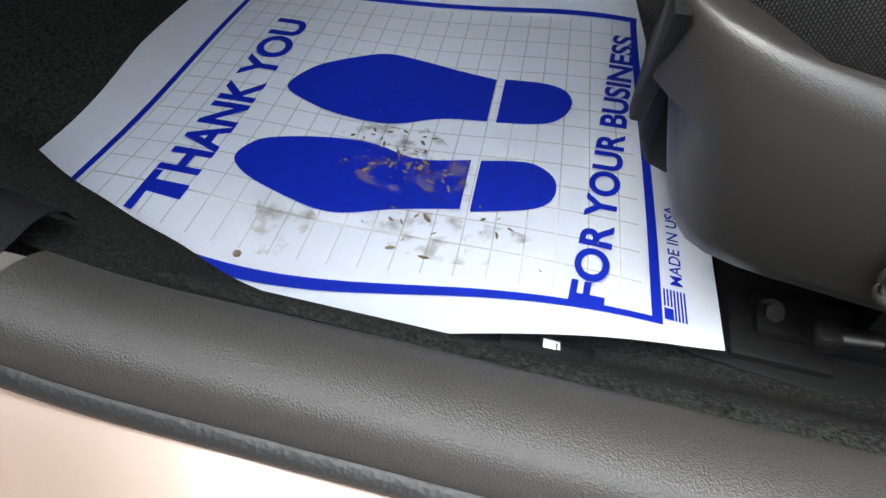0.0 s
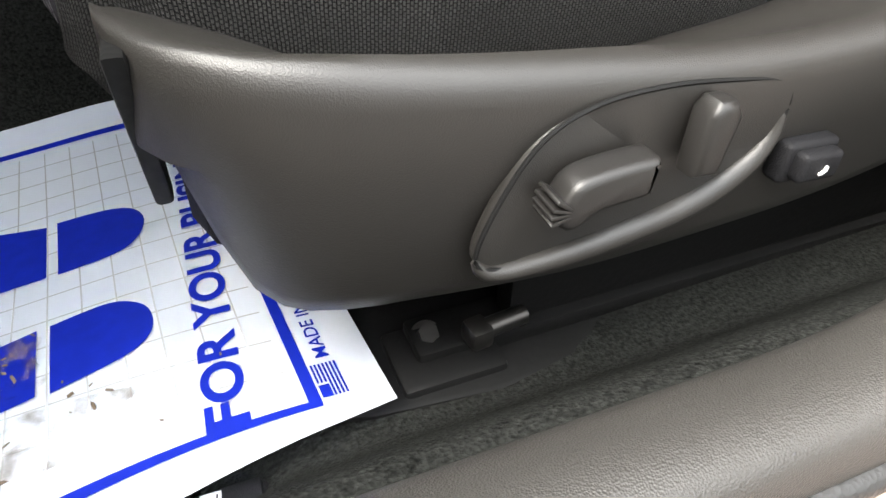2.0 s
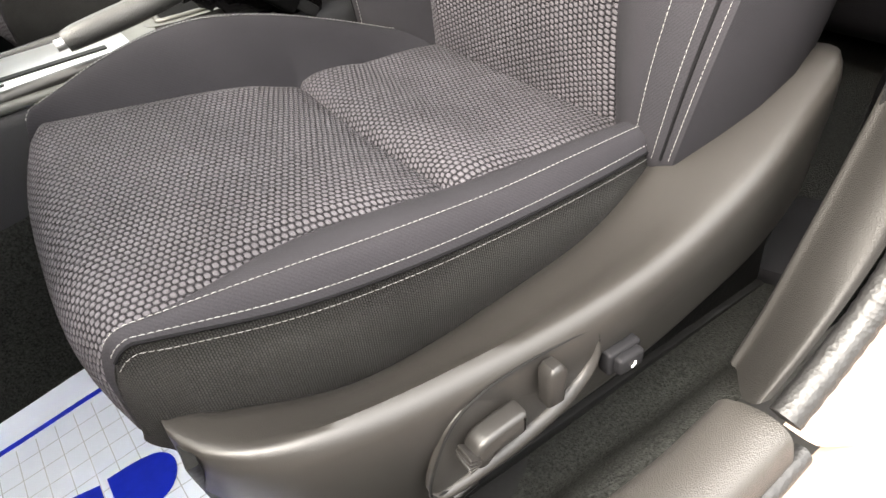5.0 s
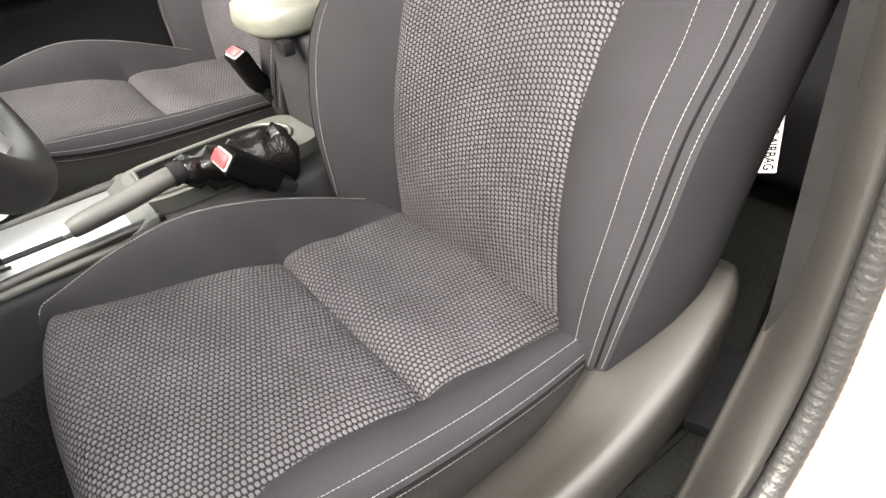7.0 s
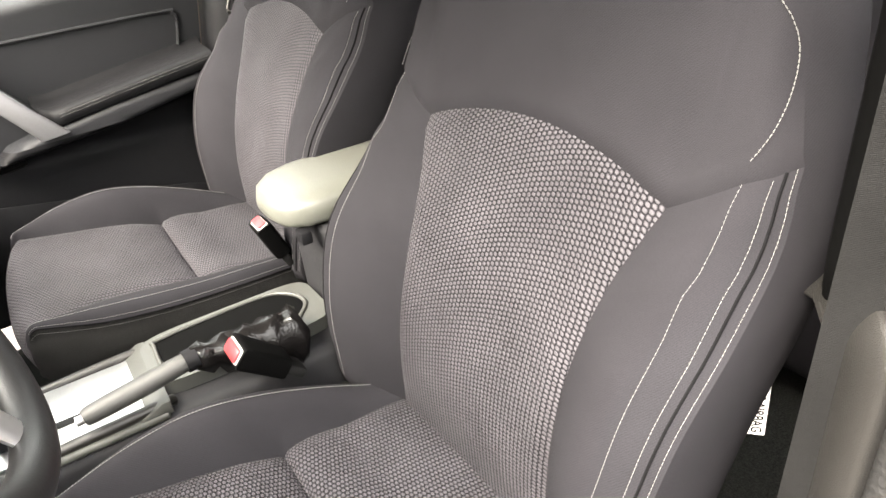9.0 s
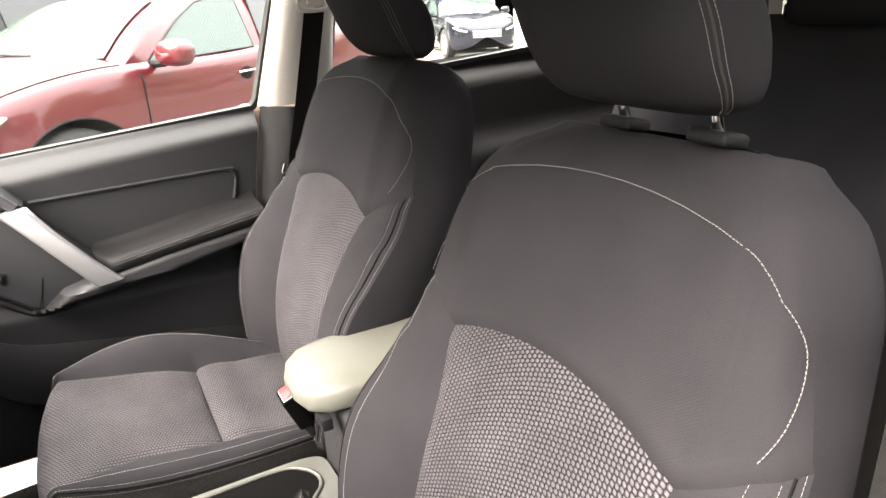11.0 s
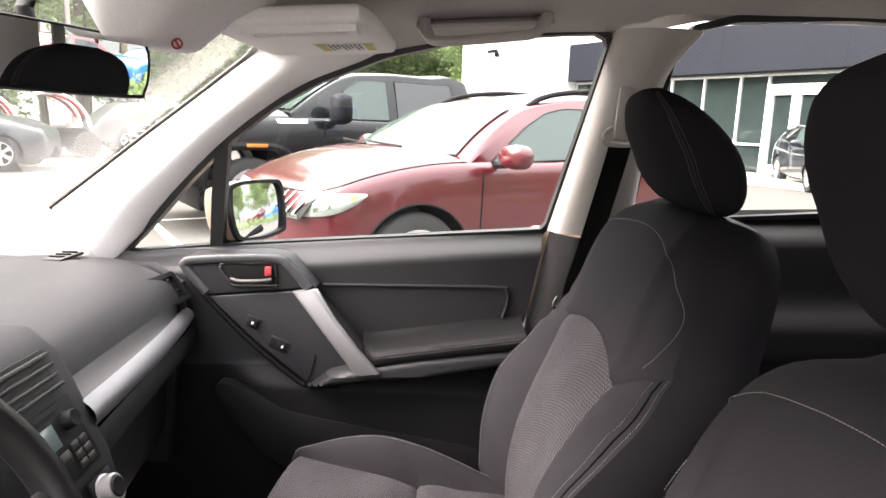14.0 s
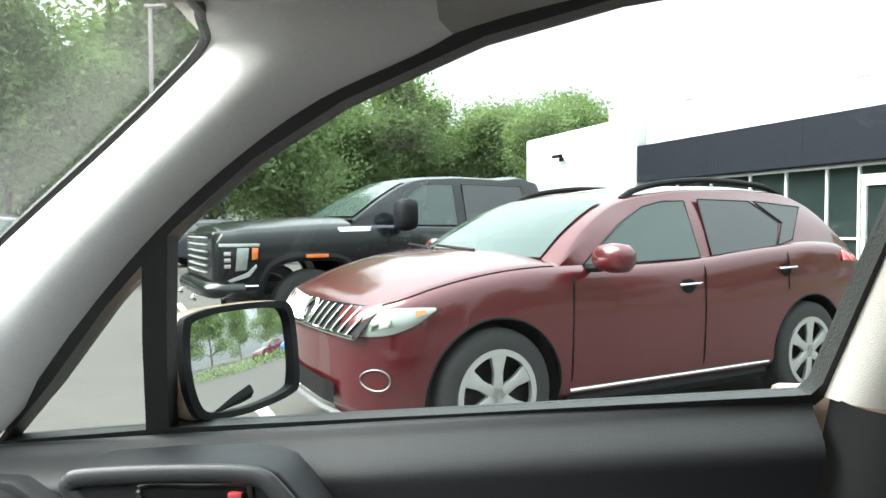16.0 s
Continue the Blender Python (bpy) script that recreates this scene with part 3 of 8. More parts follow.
def seat(facing=True):
    st = thing("car_seat", "charcoal cloth bucket seat with woven centre panels and white stitching", "car seat", (0, SEAT_Y, 0), group="front seats")
    P, f0, seam = cushion_table()
    J = NC_S
    for name, r0, r1, c0, c1, mat, lab in (
            ("front_insert", 0, seam, J - NC_I, J + NC_I, M_WEAVE, "grey woven front panel"),
            ("rear_insert", seam, len(P) - 1, J - NC_I, J + NC_I, M_WEAVE, "grey woven rear panel"),
            ("bolster", 0, len(P) - 1, J + NC_I, J + NC_P, M_TWILL, "plain charcoal side bolster"),
            ("bolster", 0, len(P) - 1, J - NC_P, J - NC_I, M_TWILL, "plain charcoal side bolster"),
            ("side_panel", 0, len(P) - 1, J + NC_P, len(P[0]) - 1, M_MESH, "black mesh side cloth"),
            ("side_panel", 0, len(P) - 1, 0, J - NC_P, M_MESH, "black mesh side cloth")):
        part(name, grid(P[r0:r1 + 1, c0:c1 + 1]), mat, st, lab, 70)
    # seam threads on the cushion
    rows = range(f0 - 6, len(P) - 4)
    for sgn in (1, -1):
        j1, j2 = J + sgn * NC_B, J + sgn * NC_P
        jm = J + sgn * (NC_P + 1)
        bms = [stitches([P[r, j1 - sgn] * 0.5 + P[r, j1] * 0.5 for r in rows], r=0.00055) if sgn > 0 else stitches([P[r, j1] for r in rows]), stitches([P[r, j2] * 0.6 + P[r, j2 - sgn] * 0.4 for r in rows])]
        bms.append(stitches([P[r, jm] * 0.74 + P[r, jm + sgn] * 0.26 for r in rows], normal=(0, sgn, 0.3)))
        for b in bms:
            part("stitching", b, M_STITCH, st, "white thread")
        part("groove_piping", tube([P[r, j2] for r in rows], 0.0012, 6), M_SEAM, st)
    B, nA = back_table()
    n = len(B)
    bk = part("backrest", grid(B[:nA + 1, J - NC_I:J + NC_I + 1], flip=True), M_WEAVE, st, "grey woven back panel", 70)
    part("shoulder_panel", grid(B[nA:, J - NC_P:J + NC_P + 1], flip=True), M_TWILL, st, "smooth charcoal shoulder panel", 70)
    for sgn in (1, -1):
        a, b = sorted((J + sgn * NC_I, J + sgn * NC_P))
        part("back_bolster", grid(B[:nA + 1, a:b + 1], flip=True), M_TWILL, st, "plain charcoal back bolster", 70)
        a, b = sorted((J + sgn * NC_P, J + sgn * (len(B[0]) // 2)))
        part("back_side", grid(B[:, a:b + 1], flip=True), M_MESH if sgn > 0 else M_TWILL, st, "dark side cloth", 70)
        j1, j2 = J + sgn * NC_B, J + sgn * NC_P
        nrm = tuple(B_N)
        r0 = range(2, nA + 1)
        if sgn < 0:
            bms = ([stitches([B[r, j1] for r in r0], normal=nrm)] if facing else []) + [stitches([B[r, j2] * f + B[r, j2 - sgn] * (1 - f) for r in r0], normal=nrm) for f in (0.05, 0.8)]
        else:
            bms = [stitches([B[r, j1] * 0.75 + B[r, j1 + 1] * 0.25 for r in r0], r=0.0005, normal=nrm)]
        for b in bms:
            part("stitching", b, M_STITCH, st, "white thread")
        # Raised black tube drawn for the shaded groove between the stitch lines.
        part("groove_piping", tube([B[r, j2] * 0.42 + B[r, j2 - sgn] * 0.58 for r in r0], 0.0014, 6), M_SEAM, st)
    # border seam of the shoulder panel
    side_col = [NC_B, NC_B, NC_B + 1, NC_B + 2] + [NC_P] * 40
    rr = list(range(nA + 1, n - 12))
    rc = [(r, side_col[k]) for k, r in enumerate(rr)] + [(n - 10, NC_B + 1), (n - 8, NC_B - 2)] + [(n - 7, j) for j in range(NC_I + 1, -NC_I - 2, -2)]
    rc = np.array(rc + [(n - 8, -NC_B + 2), (n - 10, -NC_B - 1)] + [(r, -side_col[k]) for k, r in list(enumerate(rr))[::-1]], float)
    for _ in range(22):
        rc[1:-1] = 0.25 * rc[:-2] + 0.5 * rc[1:-1] + 0.25 * rc[2:]
    rim = []
    for q0, q1 in zip(rc, rc[1:]):
        for f in (0.0, 0.25, 0.5, 0.75):
            r, c = q0 * (1 - f) + q1 * f + (0, J)
            i, j = int(r), int(c)
            rim.append((B[i, j] * (1 - r + i) + B[i + 1, j] * (r - i)) * (1 - c + j) + (B[i, j + 1] * (1 - r + i) + B[i + 1, j + 1] * (r - i)) * (c - j))
    part("stitching", stitches(rim, lift=0.0028, r=0.0005, normal=tuple(B_N)), M_STITCH, st, "white thread")
    # closing back shell
    e0, e1 = B[:, 0], B[:, -1]
    part("back_shell", grid([[e0[r] * (1 - t) + e1[r] * t + np.array((0.02 * math.sin(math.pi * t), 0, 0)) for t in lin(0, 1, 9)] for r in range(n)]), M_BLACKP, st)
    part("cushion_pan", box(-0.44, 0.03, -0.2, 0.2, 0.43, 0.505, 0.02), M_BLACKP, st)
    return st


def headrest(st, dx, dz):
    """A wedge-shaped headrest leaning forward, on two posts."""
    prof = [(0.0, 0.208, 0.248, 0.088), (0.008, 0.184, 0.260, 0.108), (0.02, 0.166, 0.268, 0.117), (0.045, 0.143, 0.271, 0.122), (0.09, 0.121, 0.257, 0.123), (0.12, 0.108, 0.235, 0.119),
            (0.148, 0.103, 0.205, 0.107), (0.168, 0.103, 0.178, 0.087), (0.180, 0.109, 0.157, 0.062), (0.188, 0.122, 0.140, 0.035)]
    fz = [p[0] for p in prof]
    fa, fb, fw = (keyed(fz, [p[k] for p in prof]) for k in (1, 2, 3))

    def on(z, t):
        a, b, w = fa(z), fb(z), fw(z)
        c, s = math.cos(t), math.sin(t)
        return (dx + (a + b) / 2 + (b - a) / 2 * math.copysign(abs(c) ** 0.75, c), w * math.copysign(abs(s) ** 0.7, s), 1.182 + dz + z)
    zs = [0, 0.004, 0.008, 0.014, 0.02, 0.032, 0.045, 0.06, 0.075, 0.09, 0.105, 0.12, 0.134, 0.145, 0.155, 0.163, 0.171, 0.177, 0.182, 0.186, 0.188]
    hd = part("headrest", loft([[on(z, 2 * math.pi * k / 48) for k in range(48)] for z in zs]), M_TWILL, st, "padded charcoal cloth headrest", 70)
    for sgn in (1, -1):
        for a in (106, 115):
            part("stitching", stitches([on(z, sgn * radians(a)) for z in lin(0.004, 0.180, 50)], normal=(-0.6, sgn * 0.8, 0)), M_STITCH, hd, "white thread")
        part("seam", tube([on(z, sgn * radians(110.5)) for z in lin(0.002, 0.182, 50)], 0.0013, 6), M_MESH, hd)
        part("post", tube([(0.272, sgn * 0.06, 1.12), (0.238, sgn * 0.06, 1.19), (0.236 + dx, sgn * 0.06, 1.21 + dz)], 0.006, 12), M_CHROME, hd, "chrome headrest post")
        part("guide", turned(box(-0.017, 0.017, -0.024, 0.024, -0.004, 0.010, 0.005, 3), pose(0.234, sgn * 0.06, 1.188, 0, 14, 0)), M_BLACKP, hd, "black plastic post guide")


driver_seat = seat()
passenger_seat = seat(False)
passenger_seat.matrix_world = pose(0.028, SEAT_Y + 0.72, 0.05)
headrest(driver_seat, -0.014, 0.035)
headrest(passenger_seat, 0.026, 0)
tagged(driver_seat, "charcoal cloth bucket seat with controls on its grey side shell")


# side shell, controls and rails of the driver's seat
def at_driver(bm):
    return turned(bm, Matrix.Translation((0, -SEAT_Y, 0)))


def seat_shell():
    X = [-0.453, -0.449, -0.44, -0.43, -0.42, -0.41, -0.39, -0.35, -0.28, -0.2, -0.12, -0.06, 0.0, 0.05, 0.09, 0.115, 0.13]
    zt = keyed(X, [0.567, 0.566, 0.566, 0.566, 0.566, 0.565, 0.564, 0.560, 0.554, 0.549, 0.553, 0.566, 0.585, 0.604, 0.617, 0.613, 0.592])
    zi = keyed(X, [0.567, 0.566, 0.565, 0.563, 0.560, 0.556, 0.546, 0.528, 0.520, 0.526, 0.540, 0.566, 0.588, 0.606, 0.617, 0.612, 0.592])
    zb = keyed(X, [0.552, 0.535, 0.512, 0.476, 0.450, 0.441, 0.438, 0.438, 0.436, 0.440, 0.447, 0.456, 0.465, 0.475, 0.49, 0.51, 0.54])
    yo = keyed(X, [0.282, 0.270, 0.255, 0.245, 0.238, 0.233, 0.226, 0.219, 0.214, 0.212, 0.212, 0.214, 0.218, 0.226, 0.236, 0.25, 0.265])
    yi = keyed(X, [0.318, 0.308, 0.296, 0.288, 0.284, 0.283, 0.282, 0.283, 0.284, 0.286, 0.288, 0.292, 0.296, 0.296, 0.295, 0.293, 0.29])
    rings = []
    for x in X[:6] + lin(-0.4, 0.09, 34) + X[15:]:
        t, b, o, i = zt(x), zb(x), yo(x), yi(x)
        led, n = i - o, zi(x)
        rise = lambda f: n + (t - n) * (1 - f) ** 1.3
        prof = [(i + 0.01, b + 0.01), (i + 0.012, n - 0.012), (i + 0.004, n - 0.002), (o + led * 0.85, rise(0.85)), (o + led * 0.6, rise(0.6)), (o + led * 0.36, rise(0.36) + 0.001), (o + min(0.014, led * 0.2), t - 0.0005), (o + min(0.008, led * 0.12), t - 0.002), (o + 0.0035, t - 0.0055), (o + 0.001, t - 0.0105),
                (o + 0.0002, t - 0.017), (o + 0.002, t - 0.045), (o + 0.005, (t + b) / 2), (o + 0.010, b + 0.016), (o + 0.014, b + 0.006), (o + 0.020, b + 0.001), (o + 0.030, b)]
        rings.append([(x, y, z) for y, z in prof])
    return loft(rings)


sh = part("side_shell", at_driver(seat_shell()), M_PLASTIC, driver_seat, "warm grey plastic side shell", 60)
BEZ = [(-0.335, 0.478), (-0.326, 0.503), (-0.310, 0.527), (-0.288, 0.538), (-0.258, 0.5405), (-0.226, 0.538), (-0.198, 0.533), (-0.190, 0.523), (-0.192, 0.508), (-0.203, 0.494), (-0.227, 0.481), (-0.263, 0.473), (-0.298, 0.469), (-0.326, 0.469)]
bez = smooth_path([(x, 0.2135, z) for x, z in BEZ], 6, True)
part("control_recess", at_driver(prism([(p.x, p.z) for p in bez], lambda a, b, c: (a, 0.2150 + c, b), 0.006, 0.0015)), M_PLASTIC, sh, "recessed control panel")
part("recess_gap", at_driver(tube(bez, 0.0011, 6, True)), M_DARK, sh)
low = [p for p in smooth_path([(x, 0.213, z) for x, z in BEZ[7:] + BEZ[:1]], 8)]
part("recess_lip", at_driver(tube([p + Vector((0, 0.0022, -0.003)) for p in low], [0.0010 + 0.0058 * math.sin(math.pi * i / (len(low) - 1)) ** 0.7 for i in range(len(low))], 12)), M_PLASTIC, sh, "raised rounded lip")


def lever():
    poly = [(-0.052, -0.012), (-0.045, 0.004), (-0.028, 0.012), (0.020, 0.013), (0.026, 0.008), (0.024, -0.008), (0.016, -0.012), (-0.02, -0.013), (-0.034, -0.02), (-0.045, -0.02)]
    return [(p.x * 0.56, p.y * 0.70) for p in smooth_path([(a, b, 0) for a, b in poly], 4, True)]


lv = pose(-0.280, 0.196, 0.510, 0, -3, 0)
le = part("slide_lever", at_driver(turned(prism(lever(), lambda a, b, c: (a, c, b), 0.017, 0.004, 3), lv)), M_KNOB, sh, "ribbed grey slide lever", 50)
for k in range(4):
    a = radians(140 + 18 * k)
    part("rib", at_driver(turned(box(-0.0009, 0.0009, -0.0015, 0.014, -0.0045, 0.0045, 0.0006), lv @ pose(-0.0225 + 0.0075 * math.cos(a), 0, -0.004 + 0.0075 * math.sin(a), 0, 90 - math.degrees(a), 0))), M_KNOB, le)
part("recline_knob", at_driver(turned(prism([(-0.007, -0.0165), (0.0065, -0.017), (0.0085, 0.010), (0.004, 0.0165), (-0.004, 0.0165), (-0.008, 0.011)], lambda a, b, c: (a, c, b), 0.015, 0.004, 3), pose(-0.2385, 0.198, 0.520, 0, 4, 0))), M_KNOB, sh, "upright grey recline knob", 50)
lum = part("lumbar_switch", at_driver(turned(joined(box(-0.0155, 0.0155, 0.004, 0.016, -0.0105, 0.0105, 0.003, 3), box(-0.012, 0.012, -0.003, 0.006, -0.007, 0.008, 0.003, 3)), pose(-0.170, 0.203, 0.491, 0, 3, 0))), M_BLACKP, sh, "black lumbar switch", 50)
part("icon", at_driver(turned(joined(box(-0.006, -0.002, -0.0048, -0.0038, -0.005, -0.003, 0), box(-0.003, 0.001, -0.0048, -0.0038, -0.004, -0.001, 0), box(0.0, 0.003, -0.0048, -0.0038, -0.002, 0.004, 0)), pose(-0.169, 0.2038, 0.491, 0, 3, 0) @ Matrix.Diagonal((0.45, 1, 0.45, 1)))), M_WHITE, lum, "white seat pictogram")
tag_m = Matrix.Translation((0.155, 0.266, 0.728)) @ Matrix(((-0.62, 0.20, -0.75), (0.75, 0.14, -0.64), (-0.02, 0.97, 0.16))).to_4x4()
tag = part("airbag_tag", at_driver(turned(box(-0.009, 0.009, -0.027, 0.027, -0.0006, 0.0006, 0.0004, 1), tag_m)), M_WHITE, driver_seat, "white cloth airbag tag")
words = lettering("SRS AIRBAG", (0.0, 0.0), 1.0, 1.0, 0.02)
for v in words.verts:
    v.co = Vector((0.004 - 0.010 * v.co.y, 0.024 - 0.048 * v.co.x, 0.0009))
part("tag_words", at_driver(turned(words, tag_m)), M_DARK, tag, "dark printed words")
# rail, bolt and stop bracket at the floor
part("rail", at_driver(joined(box(-0.34, 0.1, 0.268, 0.30, 0.348, 0.362, 0.003), box(-0.355, -0.29, 0.25, 0.30, 0.345, 0.356, 0.004))), M_DARK, driver_seat, "black steel seat rail")
part("riser", at_driver(box(-0.28, 0.10, 0.275, 0.295, 0.36, 0.46, 0.004)), M_DARK, driver_seat)
part("riser", at_driver(box(-0.30, 0.10, 0.70, 0.724, 0.34, 0.46, 0.004)), M_DARK, driver_seat)
bo = bmesh.new()
for r, z0, z1, n in ((0.0105, 0.0, 0.0015, 24), (0.0068, 0.0015, 0.008, 6)):
    bmesh.ops.create_cone(bo, cap_ends=True, segments=n, radius1=r, radius2=r * 0.94, depth=z1 - z0, matrix=Matrix.Translation((0, 0, (z0 + z1) / 2)))
part("bolt", at_driver(turned(bo, pose(-0.329, 0.285, 0.358, 28, 0, 0))), M_STEEL, driver_seat, "dark hex bolt and washer", 30)
part("stop_bracket", at_driver(turned(joined(tube([(-0.015, 0, 0), (0.018, 0, 0)], 0.006, 10), box(-0.02, -0.006, -0.008, 0.008, -0.008, 0.006, 0.003)), pose(-0.297, 0.258, 0.383, 0, 2, 8))), M_STEEL, driver_seat, "dull steel bracket")
part("floor_cover", at_driver(prism([(-0.42, 0.262), (-0.375, 0.246), (-0.30, 0.238), (-0.24, 0.244), (-0.22, 0.262), (-0.10, 0.272), (0.08, 0.275), (0.08, 0.34), (-0.42, 0.34)], lambda a, b, c: (a, b, 0.335 + c), 0.016, 0.004)), M_DARK, driver_seat, "black floor plate under the rail")
part("front_liner", at_driver(prism([(0.258, 0.562), (0.264, 0.545), (0.294, 0.480), (0.308, 0.478), (0.310, 0.56)], lambda a, b, c: (-0.452 + c, a, b), 0.008, 0.002)), M_DARK, driver_seat, "dark felt liner")

# ---- floor, sill and mat ----
def shelf(name, sect, xs, mat, label="", n=4, parent=None, kind="structure", shape=None, category=""):
    """A profile (y, z) drawn along x; shape(x, y, z) bends it."""
    p = smooth_path([(0, y, z) for y, z in sect], n)
    P = [[(shape(x, q.y, q.z) if shape else (x, q.y, q.z)) for q in p] for x in xs]
    ob = part(name, grid(P), mat, parent, label, 60)
    return tagged(ob, label, category or name.replace("_", " "), kind=kind) if not parent else ob


def footwell(x, y, z):
    """The floor drops ahead of the seats and climbs to the bulkhead."""
    dip = keyed([-1.4, -1.05, -0.9, -0.8, -0.6, -0.5, -0.42, -0.3, 1.6], [0.30, 0.06, -0.02, -0.044, -0.034, -0.022, 0.006, 0.012, 0.012])(x)
    lift = min(max((y - 0.19) / 0.06, 0), 1)
    return (x, y, z + dip * lift)


XF = list(lin(-1.35, 1.5, 90))
floor_ob = shelf("floor", [(0.172, 0.403), (0.188, 0.398), (0.205, 0.378), (0.222, 0.352), (0.245, 0.338), (0.3, 0.335), (0.5, 0.335), (0.74, 0.335), (0.77, 0.45), (0.80, 0.52), (0.93, 0.52), (0.96, 0.45), (0.99, 0.335), (1.2, 0.335), (1.5, 0.335), (1.62, 0.36)],
                 XF, M_CARPET, "charcoal carpet covering the car floor", shape=footwell, category="carpet")


def sill_bend(x, y, z):
    """The sill sweeps up at both ends of the door opening."""
    f = max(0, -0.66 - x)
    r = max(0, x + 0.19)
    return (x, y + 0.20 * f * f + 0.3 * r * r, z + 0.9 * f * f + 1.1 * r * r)


XS = list(lin(-0.745, -0.095, 60))
shelf("sill_trim", [(0.176, 0.400), (0.172, 0.406), (0.165, 0.412), (0.15, 0.420), (0.135, 0.424), (0.122, 0.423), (0.114, 0.417), (0.110, 0.405), (0.109, 0.392), (0.113, 0.388)],
      XS, M_LEATHERETTE, "grained dark grey plastic scuff plate on the door sill", shape=sill_bend, category="scuff plate")
shelf("sill_seal", [(0.116, 0.392), (0.108, 0.394), (0.102, 0.389), (0.102, 0.381), (0.108, 0.378)], list(lin(-0.76, -0.08, 50)), M_RUBBER, "black rubber door seal under the scuff plate", shape=sill_bend, category="door seal")


def body_bend(x, y, z):
    f = max(0, -0.70 - x)
    r = max(0, x + 0.12)
    return (x, y + 0.25 * f * f, z + 1.5 * f * f + 1.1 * r * r * (1 if x < 0.3 else 1))


shelf("body_sill", [(0.112, 0.382), (0.100, 0.380), (0.07, 0.374), (0.045, 0.366), (0.03, 0.352), (0.022, 0.335), (0.03, 0.318), (0.012, 0.300), (0.0, 0.26), (0.01, 0.20), (0.06, 0.17)], list(lin(-1.1, 0.18, 70)), M_PAINT,
      "pale beige painted body sill below the door opening", shape=body_bend, category="car body")
# kick panel ahead of the sill, with its ribbed door seal
kick = tagged(part("kick_panel", grid([[(x, y + 0.25 * max(0, -0.7 - x) ** 2, z + 0.9 * max(0, -0.66 - x) ** 2) for y, z in ((0.205, 0.392), (0.20, 0.406), (0.19, 0.416), (0.175, 0.42), (0.15, 0.422), (0.135, 0.424))] for x in lin(-1.3, -0.752, 24)]), M_BLACKP), "dark grey plastic kick panel in the footwell", "trim panel", kind="structure")
ks = tube([sill_bend(x, 0.118, 0.41) for x in lin(-1.1, -0.75, 20)], 0.014, 12)
tagged(part("door_seal_front", ks, M_RUBBER), "ribbed black rubber seal round the door opening", "door seal", kind="structure")

# carpet lip that climbs from the mat's edge to the kick panel
lip_y = keyed([-0.90, -0.867, -0.814, -0.78, -0.75, -0.711, -0.675, -0.614, -0.559], [0.304, 0.290, 0.264, 0.252, 0.241, 0.229, 0.215, 0.204, 0.200])
P = []
for x in lin(-0.90, -0.56, 40):
    y, k = lip_y(x), max(0, -0.66 - x) ** 2
    P.append([(x, y + 0.012, 0.335), (x, y + 0.004, 0.362), (x, y, 0.3655), (x, y - 0.4 * (y - 0.172), 0.384 + 0.3 * k), (x, y - 0.75 * (y - 0.172), 0.398 + 0.6 * k), (x, 0.170 + 0.2 * k, 0.408 + 0.9 * k)])
tagged(part("carpet_edge", grid(P), M_CARPET, None, "", 60), "charcoal carpet edge folded over the paper mat", "carpet", kind="structure")

# paper floor mat with its print
NR, NF, FR, FF = (Vector(v) for v in ((-0.403, 0.254, 0.367), (-0.845, 0.285, 0.327), (-0.437, 0.603, 0.362), (-0.835, 0.612, 0.322)))


def on_mat(u, v, up=0.0):
    """A place on the mat: u from the seat towards the pedals, v across."""
    q = (1 - u) * (1 - v) * NR + u * (1 - v) * NF + (1 - u) * v * FR + u * v * FF
    bow = math.sin(math.pi * min(max(u, 0), 1) ** 1.6)
    q.y += -0.036 * bow * min(1.25, max(0, 1 - v / 0.075)) + 0.014 * math.sin(2.4 * math.pi * u) * max(0, v - 0.3)
    q.z += 0.003 * math.sin(9 * u + 2 * v) + 0.0025 * math.sin(6 * v + 3 * u) + 0.01 * max(0, -0.05 - v) * 6
    edge = max(0, v - 0.98)
    q.z += 0.10 * edge + 0.012 * edge * math.sin(14 * u)
    return q + Vector((0, 0, up))


mat_ob = thing("floor_mat", "white printed paper floor mat, soiled, lying in the footwell", "floor mat")
US, VS = lin(-0.09, 1.16, 70), lin(0, 1, 50)
rowsP = []
for u in US:
    lo = -0.028 - 0.075 * math.sin(math.pi * min(max((u + 0.09) / 1.1, 0), 1)) + 0.12 * max(0, u - 0.95) / 0.2
    hi = 1.08 + 0.02 * math.sin(5 * u) + 0.1 * max(0, u - 0.9)
    rowsP.append([tuple(on_mat(u, lo + (hi - lo) * t)) for t in VS])
sheet = grid(rowsP)
bmesh.ops.solidify(sheet, geom=sheet.faces[:], thickness=-0.0006)
part("sheet", sheet, M_PAPER, mat_ob, "white paper sheet", 60)


def flat_print(bm, up=0.0011, fine=0.03):
    """Lays a flat (v, u) mesh on the mat."""
    for _ in range(3):
        es = [e for e in bm.edges if (e.verts[0].co - e.verts[1].co).length > fine]
        if es:
            bmesh.ops.subdivide_edges(bm, edges=es, cuts=1)
    bmesh.ops.triangulate(bm, faces=bm.faces[:])
    for w in bm.verts:
        w.co = on_mat(w.co.y, w.co.x, up)
    return bm


def outline(pts, smooth=True):
    bm = bmesh.new()
    p = smooth_path([(v, u, 0) for u, v in pts], 6, True) if smooth else [Vector((v, u, 0)) for u, v in pts]
    f = bm.faces.new([bm.verts.new(q) for q in p])
    bmesh.ops.triangulate(bm, faces=[f])
    return bm


